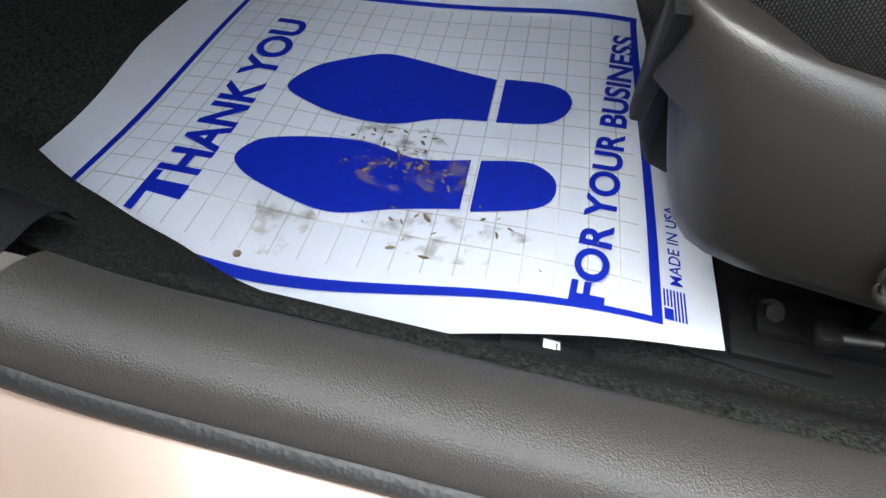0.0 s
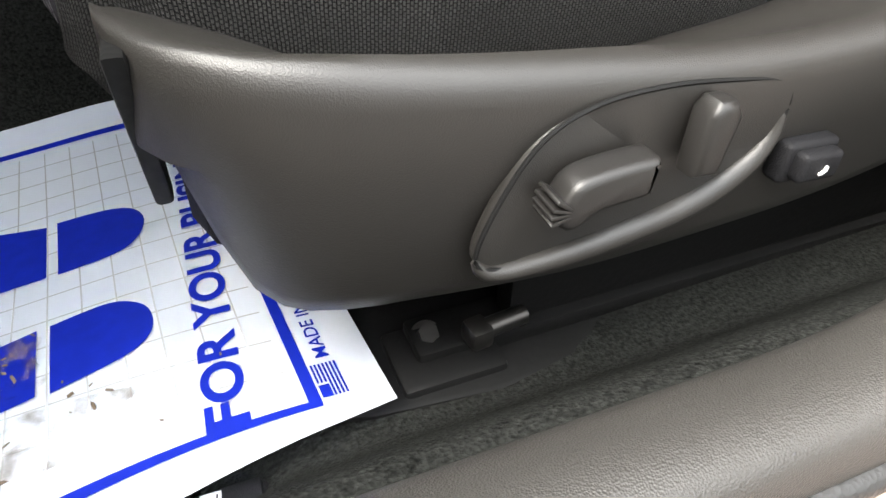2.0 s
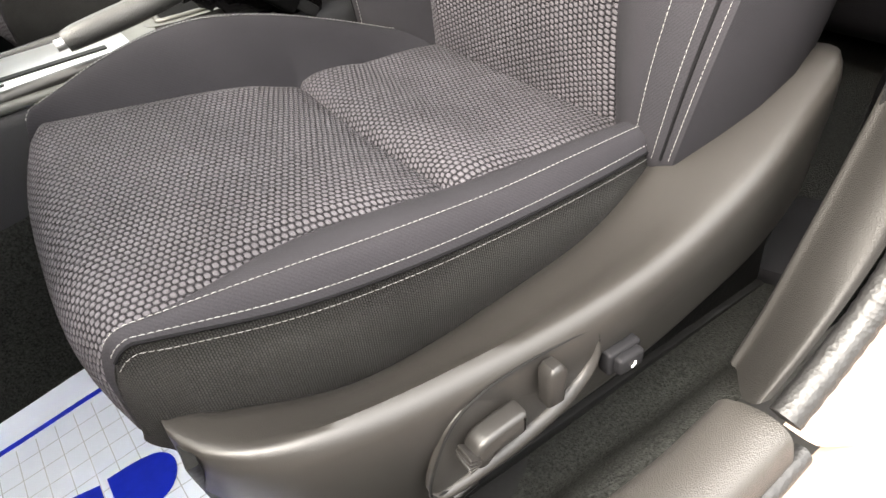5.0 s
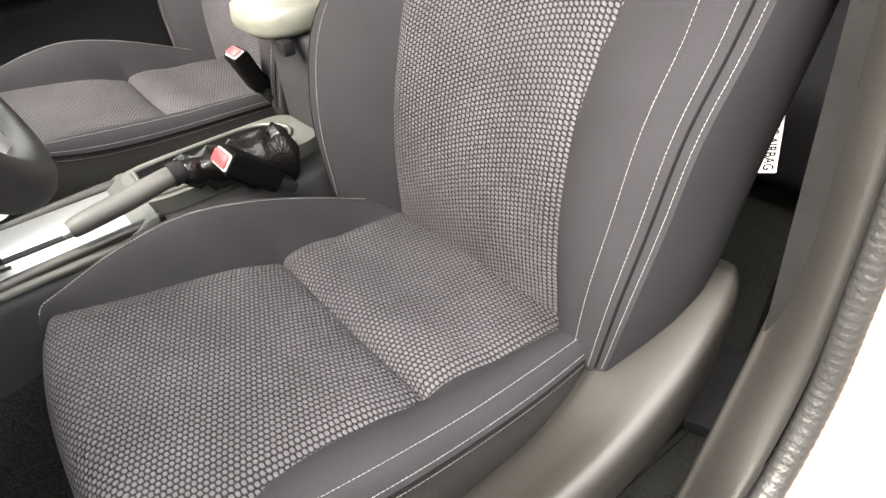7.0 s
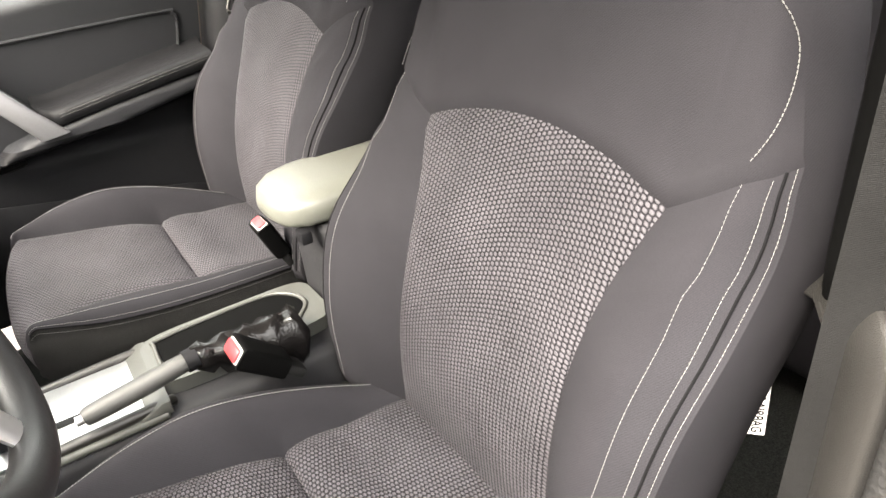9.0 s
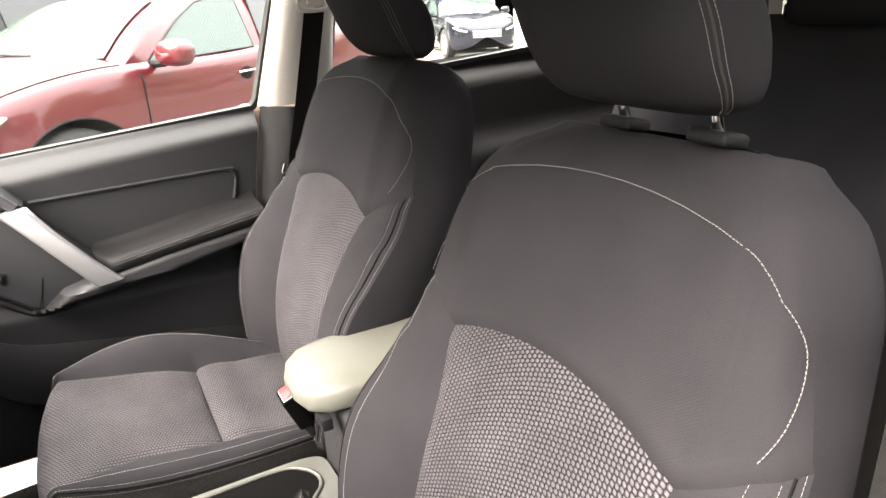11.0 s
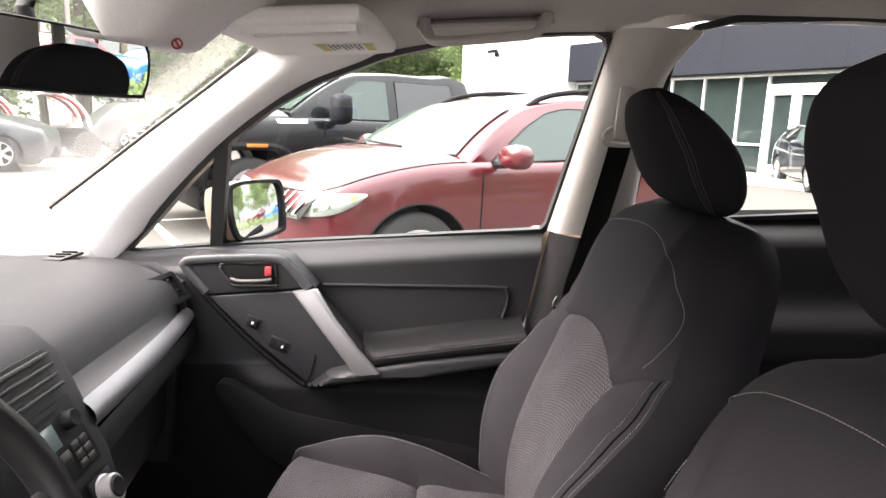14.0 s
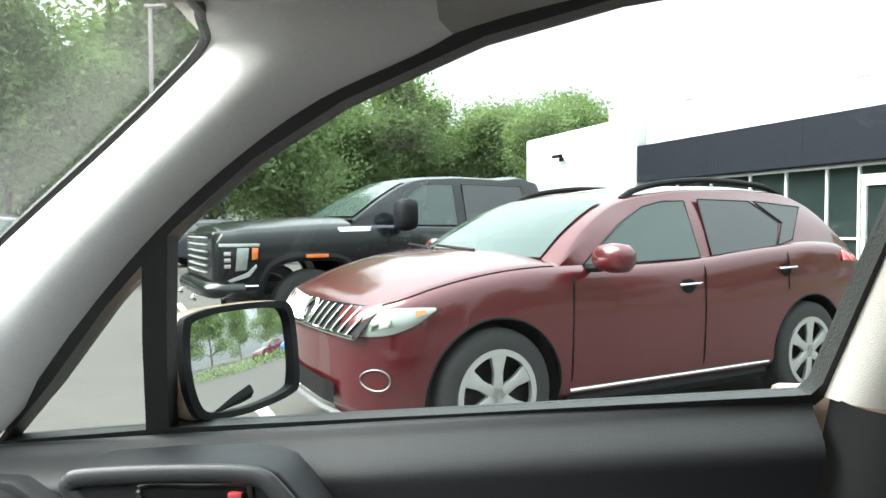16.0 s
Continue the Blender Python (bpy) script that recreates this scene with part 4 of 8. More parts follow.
def strip(pts, w):
    bm = bmesh.new()
    prev = None
    for k, (u, v) in enumerate(pts):
        a = Vector((pts[max(k - 1, 0)][1], pts[max(k - 1, 0)][0], 0))
        b = Vector((pts[min(k + 1, len(pts) - 1)][1], pts[min(k + 1, len(pts) - 1)][0], 0))
        d = (b - a).normalized()
        n = Vector((-d.y, d.x, 0)) * w / 2
        cur = [bm.verts.new(Vector((v, u, 0)) + n), bm.verts.new(Vector((v, u, 0)) - n)]
        if prev:
            bm.faces.new((prev[0], prev[1], cur[1], cur[0]))
        prev = cur
    return bm


def line(a, b, n=40):
    return [(a[0] + (b[0] - a[0]) * k / n, a[1] + (b[1] - a[1]) * k / n) for k in range(n + 1)]


frame_line = joined(*[strip(line(a, b), w) for a, b, w in (((-0.007, -0.004), (1.007, -0.004), 0.013), ((0, -0.008), (0, 1.008), 0.015), ((1, -0.008), (1, 1.008), 0.015), ((-0.007, 1.0), (1.007, 1.0), 0.016))])
part("border", flat_print(frame_line), M_INK, mat_ob, "blue printed border")
lines = [strip(line((u, 0.02), (u, 0.98)), 0.0024) for u in [0.05 + 0.049 * k for k in range(20)]] + [strip(line((0.02, v), (0.98, v)), 0.0030) for v in [0.071 * k for k in range(1, 14)]]
tagged(part("ruled_grid", flat_print(joined(*lines), 0.0008), M_GRID, mat_ob, "fine grey grid"), kind="stuff")
FAR_SOLE = [(0.735, 0.518), (0.702, 0.619), (0.63, 0.69), (0.554, 0.736), (0.47, 0.725), (0.4, 0.703), (0.296, 0.668), (0.297, 0.488), (0.39, 0.484), (0.488, 0.439), (0.598, 0.442), (0.675, 0.469)]
FAR_HEEL = [(0.278, 0.672), (0.196, 0.664), (0.150, 0.640), (0.134, 0.590), (0.150, 0.530), (0.190, 0.494), (0.279, 0.486)]
NEAR_SOLE = [(0.742, 0.204), (0.734, 0.255), (0.7, 0.298), (0.595, 0.342), (0.504, 0.351), (0.41, 0.318), (0.309, 0.335), (0.309, 0.168), (0.415, 0.139), (0.527, 0.095), (0.642, 0.125), (0.71, 0.160)]
NEAR_HEEL = [(0.291, 0.336), (0.209, 0.346), (0.167, 0.319), (0.154, 0.277), (0.163, 0.229), (0.199, 0.195), (0.291, 0.164)]


def sole(pts, i):
    """A sole outline, round but for its straight cut at points i and i + 1."""
    q = pts[i + 1:] + pts[:i + 1]
    p = smooth_path([(v, u, 0) for u, v in q], 6)
    bm = bmesh.new()
    f = bm.faces.new([bm.verts.new(w) for w in p])
    bmesh.ops.triangulate(bm, faces=[f])
    return bm


for pts, i, nm in ((FAR_SOLE, 6, "sole_print"), (FAR_HEEL, 6, "heel_print"), (NEAR_SOLE, 6, "sole_print"), (NEAR_HEEL, 6, "heel_print")):
    part(nm, flat_print(sole(pts, i), 0.0011, 0.05), M_INK, mat_ob, "solid blue shoe print")


def sheared(bm):
    for w in bm.verts:
        w.co.y -= 0.086 * w.co.x
    return bm


def words_of(bm, n):
    """Splits flat lettering at its n - 1 widest gaps into single words."""
    runs = []
    for a, b in sorted((min(v.co.x for v in f.verts), max(v.co.x for v in f.verts)) for f in bm.faces):
        if runs and a <= runs[-1][1] + 1e-5:
            runs[-1][1] = max(runs[-1][1], b)
        else:
            runs.append([a, b])
    gaps = sorted(sorted(zip(runs, runs[1:]), key=lambda r: r[0][1] - r[1][0])[:n - 1], key=lambda r: r[0][1])
    cuts = [-9] + [(r[0][1] + r[1][0]) / 2 for r in gaps] + [9]
    out = []
    for a, b in zip(cuts, cuts[1:]):
        w = bm.copy()
        bmesh.ops.delete(w, geom=[f for f in w.faces if not a < f.calc_center_median().x < b], context="FACES")
        out.append(w)
    bm.free()
    return out


for text, n, mesh, lab in (("THANK YOU", 2, lettering("THANK YOU", (0.780, 0.022), 0.81, 0.088, 0.034), "large blue word"), ("FOR YOUR BUSINESS", 3, sheared(lettering("FOR YOUR BUSINESS", (0.074, 0.002), 0.922, 0.052, 0.03)), "blue word"),
                           ("MADE IN USA", 3, lettering("MADE IN USA", (-0.040, 0.082), 0.2, 0.018, 0.01), "small blue word")):
    for w in words_of(mesh, n):
        part("printed_word", flat_print(w, fine=0.04), M_INK, mat_ob, lab)
flag = joined(*[strip(line((-0.012 - 0.0048 * k, 0.004 if k > 2 else 0.032), (-0.012 - 0.0048 * k, 0.07), 8), 0.0026) for k in range(7)], strip(line((-0.017, 0.004), (-0.017, 0.028), 6), 0.013))
part("flag_print", flat_print(flag), M_INK, mat_ob, "small blue striped flag")
rnd = random.Random(5)
crumbs = []
for k in range(84):
    cu_, cv_ = ((0.47, 0.385), (0.42, 0.25), (0.40, 0.30), (0.34, 0.10))[k % 4]
    u, v = rnd.gauss(cu_, 0.045 if k % 4 < 3 else 0.07), rnd.gauss(cv_, 0.035)
    s = rnd.uniform(0.0005, 0.0019) if k % 3 else rnd.uniform(0.0004, 0.0009)
    b = bmesh.new()
    bmesh.ops.create_icosphere(b, subdivisions=1, radius=s)
    for w in b.verts:
        w.co += Vector([rnd.uniform(-0.3, 0.3) * s for _ in range(3)])
        w.co.z *= 0.45
    crumbs.append(turned(b, Matrix.Translation(on_mat(u, v, 0.0014)) @ pose(0, 0, 0, 0, 0, rnd.uniform(0, 360)) @ Matrix.Diagonal((rnd.uniform(1.2, 3.2), 0.8, 0.7, 1))))
for u, v, s in ((0.634, 0.014, 0.0034), (0.562, -0.045, 0.0016), (0.98, -0.01, 0.001)):
    b = bmesh.new()
    bmesh.ops.create_icosphere(b, subdivisions=1, radius=s)
    crumbs.append(turned(b, Matrix.Translation(on_mat(u, v, 0.0016)) @ Matrix.Diagonal((1, 1, 0.5, 1))))
tagged(part("mud_crumbs", joined(*crumbs), M_DIRT), "dry brown mud crumbs scattered on the paper mat", "dirt", kind="stuff")

M_SMEAR = bpy.data.materials.new("faint_mud_smear")
M_SMEAR.use_nodes = True
_n, _l = M_SMEAR.node_tree.nodes, M_SMEAR.node_tree.links
_tc, _blot, _amt = _n.new("ShaderNodeTexCoord"), _n.new("ShaderNodeTexNoise"), _n.new("ShaderNodeMapRange")
_blot.inputs["Scale"].default_value, _blot.inputs["Detail"].default_value = 70, 5
_amt.inputs["From Min"].default_value, _amt.inputs["From Max"].default_value, _amt.inputs["To Max"].default_value = 0.5, 0.72, 0.6
_l.new(_tc.outputs["Object"], _blot.inputs["Vector"])
_l.new(_blot.outputs[0], _amt.inputs["Value"])
_l.new(_amt.outputs[0], _n["Principled BSDF"].inputs["Alpha"])
_n["Principled BSDF"].inputs["Base Color"].default_value = (0.17, 0.135, 0.10, 1)
_n["Principled BSDF"].inputs["Roughness"].default_value = 0.95
for cu_, cv_, ru, rv_ in ((0.46, 0.39, 0.10, 0.07), (0.40, 0.26, 0.12, 0.09), (0.33, 0.09, 0.13, 0.06), (0.60, 0.06, 0.05, 0.05)):
    ring = [(cu_ + ru * math.cos(t) * (1 + 0.25 * math.sin(3 * t + cu_ * 20)), cv_ + rv_ * math.sin(t) * (1 + 0.2 * math.sin(2 * t + 1))) for t in lin(0, 2 * math.pi, 14, endpoint=False)]
    part("mud_stain", flat_print(outline(ring), 0.00135, 0.04), M_SMEAR, mat_ob, "faint brown mud stain")

# fuel flap release at the carpet edge
rel = thing("fuel_release", "black fuel flap release lever set in the carpet edge", "release lever")
part("housing", turned(box(-0.075, 0.028, -0.014, 0.016, -0.02, 0.006, 0.005, 3), pose(-0.462, 0.222, 0.345, -32, 0, 0)), M_BLACKP, rel)
part("lever_cap", turned(box(-0.032, 0.024, -0.013, 0.012, 0.003, 0.0095, 0.003, 2), pose(-0.462, 0.222, 0.345, -32, 0, 0)), M_BLACKP, rel)
icon = joined(turned(box(-0.006, 0.002, -0.006, 0.006, 0, 0.0006, 0), pose(0, 0, 0)), turned(box(0.003, 0.0045, -0.005, 0.005, 0, 0.0006, 0), pose(0, 0, 0)), turned(box(0.0, 0.0045, 0.004, 0.0055, 0, 0.0006, 0), pose(0, 0, 0)))
part("pump_icon", turned(icon, pose(-0.462, 0.222, 0.345, -32, 0, 0) @ Matrix.Translation((0, 0, 0.0098))), M_WHITE, rel, "white fuel pump symbol")

# ---- centre console ----
con = thing("centre_console", "dark grey plastic centre console with silver shift gate", "console")
part("body", joined(box(-0.62, 0.30, 0.79, 0.965, 0.34, 0.605, 0.02, 3)), M_DASH, con)
CUP = [(-0.285, 0.868), (-0.27, 0.846), (-0.12, 0.842), (-0.075, 0.868), (-0.06, 0.90), (-0.075, 0.935), (-0.12, 0.955), (-0.27, 0.948), (-0.285, 0.93)]
cup = [(p.x, p.y) for p in smooth_path([(a, b, 0) for a, b in CUP], 6, True)]
cx, cy = -0.17, 0.898
outer = []
for a, b in cup:
    dx, dy = a - cx, b - cy
    k = 1 / ((abs(dx) / 0.135) ** 6 + (abs(dy) / 0.068) ** 6) ** (1 / 6)
    outer.append((cx + dx * k, cy + dy * k))
part("cup_surround", hoop(outer, cup, lambda a, b, c: (a, b, 0.606 + c), 0.022), M_CONSOLE, con, "grey surround of the cup holder", 30)
part("cup_rim", tube([(a, b, 0.629) for a, b in cup], 0.0035, 8, True), M_CONSOLE, con, "satin rim", 60)
part("cup_well", loft([[(cx + (a - cx) * k, cy + (b - cy) * k, z) for a, b in cup] for k, z in ((1.0, 0.6275), (0.985, 0.60), (0.96, 0.50), (0.9, 0.498))]), M_PIT, con, "cup holder well with shade put into its black", 50)
part("deck_step", prism([(-0.345, 0.606), (-0.295, 0.606), (-0.295, 0.627), (-0.305, 0.6275), (-0.335, 0.614)], lambda a, b, c: (a, 0.795 + c, b), 0.168, 0.003), M_CONSOLE, con, "grey step between deck and cup holder")
part("front_deck", turned(box(-0.615, -0.30, 0.792, 0.966, 0.60, 0.612, 0.005, 3), pose(0, 0, 0)), M_CONSOLE, con)
part("shift_gate", box(-0.60, -0.318, 0.815, 0.945, 0.6125, 0.618, 0.003, 2), M_SILVER, con, "bright silver shift gate plate")
part("gate_slot", box(-0.59, -0.352, 0.848, 0.862, 0.6185, 0.6195, 0.0005, 1), M_DARK, con, "black slot")
part("gate_marks", joined(*[box(-0.57 + 0.03 * k, -0.556 + 0.03 * k, 0.83, 0.838, 0.6185, 0.6192, 0) for k in range(4)]), M_DARK, con, "dark gear marks")
for y in (0.806, 0.953):
    part("side_rail", tube(smooth_path([(-0.62, y, 0.605), (-0.45, y, 0.614), (-0.32, y, 0.618), (-0.29, y + (0.01 if y < 0.9 else -0.01), 0.612)], 6), 0.008, 10), M_PLASTIC, con)
knob = part("shift_knob", loft([[(-0.485 + r * math.cos(2 * math.pi * k / 20) * 0.9, 0.855 + r * math.sin(2 * math.pi * k / 20) * 0.8, 0.66 + z) for k in range(20)] for r, z in ((0.014, -0.04), (0.015, 0.0), (0.022, 0.02), (0.029, 0.045), (0.03, 0.065), (0.024, 0.082), (0.012, 0.09), (0.003, 0.092))]), M_BLACKP, con, "black leather shift knob", 60)

hb = thing("handbrake", "black leather handbrake lever with a pleated boot", "handbrake")
part("grip", tube(smooth_path([(-0.392, 0.802, 0.650), (-0.375, 0.802, 0.653), (-0.32, 0.804, 0.659), (-0.27, 0.806, 0.666), (-0.245, 0.807, 0.668)], 5), [0.011 + 0.003 * math.sin(math.pi * k / 20) for k in range(21)], 16), M_GRIP, hb, "grey grained grip", 60)
part("button", tube([(-0.402, 0.802, 0.649), (-0.390, 0.802, 0.650)], 0.0065, 12), M_SILVER, hb, "silver release button")
part("collar", tube([(-0.262, 0.806, 0.667), (-0.245, 0.807, 0.668)], 0.0155, 16), M_BLACKP, hb)
boot = []
for k in range(13):
    f = k / 12
    c = Vector((-0.248 + 0.15 * f, 0.808 + 0.008 * f, 0.667 - 0.03 * f))
    r = 0.016 + 0.022 * f + 0.0045 * math.sin(k * 2.4)
    boot.append([(c.x + 0.004 * math.sin(3 * t + k), c.y + r * 0.85 * math.cos(t), c.z + r * math.sin(t) * (1 if math.sin(t) > 0 else 1.4) + 0.003 * math.sin(5 * t + 2 * k)) for t in lin(0, 2 * math.pi, 24, endpoint=False)])
part("boot", loft(boot), material("black_boot_leather", (0.0055, 0.005, 0.005), 0.25, var=0.2, bump=0.6, bscale=260, spec=0.35), hb, "creased black leather boot", 70)


def buckle(at, turn, size):
    b = thing("belt_buckle", "black seat belt buckle with a red release button", "buckle", group="belt buckles")
    m = Matrix.Translation(at) @ pose(0, 0, 0, *turn) @ Matrix.Scale(size, 4)
    part("housing", turned(prism([(-0.016, -0.062), (0.016, -0.062), (0.021, -0.01), (0.021, 0.0), (-0.021, 0.0), (-0.021, -0.01)], lambda a, c, d: (d - 0.013, a, c), 0.026, 0.005, 3), m), M_PIT, b)
    part("button_rim", turned(box(-0.0092, 0.0092, -0.018, 0.018, -0.004, 0.0022, 0.003, 2), m), M_BTRIM, b, "pale rim round the button")
    part("release_button", turned(box(-0.0078, 0.0078, -0.0166, 0.0166, -0.004, 0.0046, 0.003, 2), m), M_RED, b, "bright red button")
    part("stalk", turned(box(-0.006, 0.006, -0.014, 0.014, -0.085, -0.06, 0.003, 2), m), M_BELT, b, "black webbing stalk")
    return b


buckle((-0.205, 0.763, 0.683), (0, -48, 0), 1.25)
buckle((-0.068, 1.020, 0.722), (0, -22, 0), 1.1)

arm = thing("armrest_box", "console box with a pale padded armrest lid", "armrest")
part("box", box(-0.030, 0.30, 0.812, 0.968, 0.50, 0.772, 0.012, 3), M_DASH, arm)
lid = []
for f, w, zt, zb in ((0.0, 0.03, 0.800, 0.780), (0.012, 0.060, 0.813, 0.770), (0.035, 0.079, 0.821, 0.766), (0.07, 0.086, 0.825, 0.766), (0.16, 0.088, 0.828, 0.768), (0.30, 0.088, 0.829, 0.770), (0.38, 0.082, 0.824, 0.774)):
    ring = []
    for k in range(28):
        t = 2 * math.pi * k / 28
        c, s = math.cos(t), math.sin(t)
        ring.append((-0.082 + f, 0.918 + w * math.copysign(abs(c) ** 0.55, c), (zt + zb) / 2 + (zt - zb) / 2 * math.copysign(abs(s) ** 0.6, s)))
    lid.append(ring)
part("lid", loft(lid), M_ARMREST, arm, "pale grey padded lid", 60)
part("latch", box(-0.062, -0.045, 0.835, 0.86, 0.752, 0.772, 0.003), M_BLACKP, arm)

# steering wheel
sw = thing("steering_wheel", "black leather steering wheel with silver spokes", "steering wheel", (-0.483, SEAT_Y, 1.02))
sm = pose(0, 0, 0, 0, 64, 0)
part("rim", turned(tube([(0.185 * math.cos(t), 0.185 * math.sin(t), 0) for t in lin(0, 2 * math.pi, 64, endpoint=False)], 0.0165, 14, True), sm), material("smooth_black_leather", (0.010, 0.010, 0.0105), 0.4, spec=0.35, bump=0.15, bscale=700), sw, "smooth black leather rim", 70)
part("hub", turned(prism([(0.08 * math.cos(t), 0.07 * math.sin(t)) for t in lin(0, 2 * math.pi, 24, endpoint=False)], lambda a, b, c: (b, a, c - 0.03), 0.045, 0.012, 4), sm), M_DASH, sw, "black airbag cover", 60)
for sgn in (1, -1):
    sp = part("spoke", turned(tube([(0.012, sgn * 0.05, -0.006), (0.02, sgn * 0.11, -0.004), (0.012, sgn * 0.18, 0)], [0.034, 0.026, 0.018], 12, flat=0.45), sm), M_DASH, sw, "", 60)
    part("switch_pad", turned(prism([(-0.012, 0.066), (0.046, 0.062), (0.044, 0.10), (0.03, 0.135), (-0.008, 0.13)], lambda a, b, c: (a, sgn * b, 0.006 + c), 0.006, 0.003), sm), M_PLASTIC, sp, "grey switch pad")
    for k in range(4):
        part("button", turned(box(0.002 + 0.013 * k, 0.012 + 0.013 * k, sgn * 0.097 - 0.017, sgn * 0.097 + 0.017, 0.011, 0.0145, 0.0015), sm), M_BLACKP, sp)
part("spoke", turned(tube([(0.05, 0, -0.008), (0.178, 0, 0)], [0.024, 0.016], 12, flat=0.4), sm), M_SILVER, sw, "satin lower spoke")
part("column", turned(tube([(0, 0, -0.03), (0, 0, -0.36)], 0.045, 16), sm), M_DASH, sw)

# ---- passenger door ----
def smoothstep(a, b, x):
    t = min(max((x - a) / (b - a), 0), 1)
    return t * t * (3 - 2 * t)


def inside(poly, x, z):
    """Signed distance to a convex polygon (counter-clockwise), positive inside."""
    d = 9
    for (x0, z0), (x1, z1) in zip(poly, poly[1:] + poly[:1]):
        ex, ez = x1 - x0, z1 - z0
        d = min(d, (ex * (z - z0) - ez * (x - x0)) / math.hypot(ex, ez))
    return d


def belt_z(x):
    return 1.114 + (x - 0.09) * 0.088


ARM = [(-0.45, 0.755), (-0.164, 0.792), (0.12, 0.848), (0.12, 0.896), (-0.17, 0.856), (-0.30, 0.832), (-0.38, 0.81)]
POCKET = [(-0.30, 0.875), (0.0, 0.91), (0.014, 0.985), (-0.418, 0.984)]


def door_depth(x, z):
    d = 0.098 * smoothstep(-0.014, 0.018, inside(ARM, x, z))
    d -= 0.030 * smoothstep(-0.002, 0.008, inside(POCKET, x, z)) * (1 if d < 0.02 else 0)
    low = smoothstep(0.80, 0.74, z) * 0.035 * smoothstep(0.42, 0.5, z)
    low *= smoothstep(-0.62, -0.50, x + (z - 0.7) * 0.6)
    d = max(d, low)
    top = belt_z(x) - z
    d -= 0.05 * smoothstep(0.05, 0.0, top) ** 1.5
    return d


def door_edge(z):
    return 0.045 + (z - 0.85) * 0.19 if z > 0.85 else 0.045


dr = thing("door_1", "passenger door with black inner panel and silver pull bar", "car door", kind="structure")
rows = []
for i in range(111):
    f = i / 110
    row = []
    for j in range(171):
        xf = -0.97 + j / 170 * (door_edge(0.4 + f * 0.7) + 0.97)
        z = 0.40 + f * (belt_z(xf) - 0.40)
        row.append((xf, 1.615 - door_depth(xf, z), z))
    rows.append(row)
# top ledge towards the glass
rows.append([(x, 1.672, z + 0.004) for x, y, z in rows[-1]])
rows.append([(x, 1.69, z - 0.006) for x, y, z in rows[-1]])
part("inner_panel", grid(rows[65:], flip=True), M_DOOR, dr, "black soft-touch inner panel", 75)
# Lower rows take a blacker plastic to carry the dashboard's shade.
part("lower_panel_shaded", grid(rows[:66], flip=True), M_BLACKP, dr, "lower door panel with shade put into its black", 75)
part("outer_skin", box(-0.99, 0.06, 1.70, 1.735, 0.36, 1.0, 0.01), M_PAINT, dr, "pale beige outer skin")


def on_door(x, z, out=0.0):
    return Vector((x, 1.615 - door_depth(x, z) - out, z))


# switch plate, handle surround and their seams
PLATE = [(-0.648, 0.963), (-0.551, 0.865), (-0.467, 0.796), (-0.445, 0.777), (-0.425, 0.770), (-0.275, 0.804), (-0.30, 0.845), (-0.39, 0.945), (-0.43, 0.984), (-0.465, 0.981), (-0.562, 0.972)]
part("switch_plate", prism(PLATE, lambda a, b, c: (a, 1.622 - c, b), 0.066, 0.005, 3), M_DOOR, dr, "charcoal switch plate", 50)
UPPER = [(-0.650, 0.965), (-0.564, 0.974), (-0.467, 0.983), (-0.412, 0.990), (-0.459, 1.042), (-0.470, 1.054), (-0.486, 1.060), (-0.522, 1.063), (-0.607, 1.058), (-0.688, 1.050), (-0.705, 1.042), (-0.708, 1.030)]
part("handle_surround", prism(UPPER, lambda a, b, c: (a, 1.622 - c, b), 0.067, 0.005, 3), M_DOOR, dr, "charcoal handle surround", 50)
part("plate_gap", tube(smooth_path([(-0.718, 1.590, 1.03), (-0.672, 1.590, 0.962), (-0.570, 1.590, 0.855), (-0.485, 1.590, 0.782), (-0.435, 1.585, 0.752), (-0.36, 1.56, 0.765)], 8), 0.008, 8), M_DARK, dr)
hood = smooth_path([(-0.652, 1.556, 0.972), (-0.696, 1.556, 1.026), (-0.694, 1.555, 1.036), (-0.682, 1.554, 1.042), (-0.607, 1.553, 1.049), (-0.522, 1.552, 1.053), (-0.487, 1.551, 1.050), (-0.468, 1.549, 1.036), (-0.425, 1.546, 0.990)], 8)
part("plate_hood", tube(hood, 0.0105, 12, flat=0.55, up=(0, 1, 0)), M_DTRIM, dr, "satin grey band over the handle", 60)
part("seam_line", tube([(-0.411, 1.5555, 0.837), (-0.424, 1.5555, 0.79), (-0.43, 1.557, 0.773)], 0.0014, 6), M_DARK, dr)
hole = smooth_path([(-0.618, 0, 1.036), (-0.55, 0, 1.041), (-0.506, 0, 1.043), (-0.499, 0, 1.036), (-0.497, 0, 0.998), (-0.505, 0, 0.992), (-0.585, 0, 0.990), (-0.60, 0, 1.0)], 5, True)
# Dark plate, slightly proud, painted in place of the shaded hollow.
part("recess_shade", prism([(p.x, p.z) for p in hole], lambda a, b, c: (a, 1.556 - c, b), 0.0025, 0.001), M_DARK, dr, "dark plate for the handle recess shade")
part("handle_rim", tube([(p.x, 1.5535, p.z) for p in hole], 0.0035, 8, True), M_PLASTIC, dr)
part("inner_handle", tube(smooth_path([(-0.594, 1.548, 1.006), (-0.575, 1.543, 1.002), (-0.53, 1.541, 1.004), (-0.505, 1.545, 1.007)], 6), 0.0055, 10), M_PLASTIC, dr, "satin grey door handle")
part("lock_tab", box(-0.521, -0.505, 1.545, 1.553, 1.014, 1.036, 0.003), M_RED, dr, "dull red lock tab")
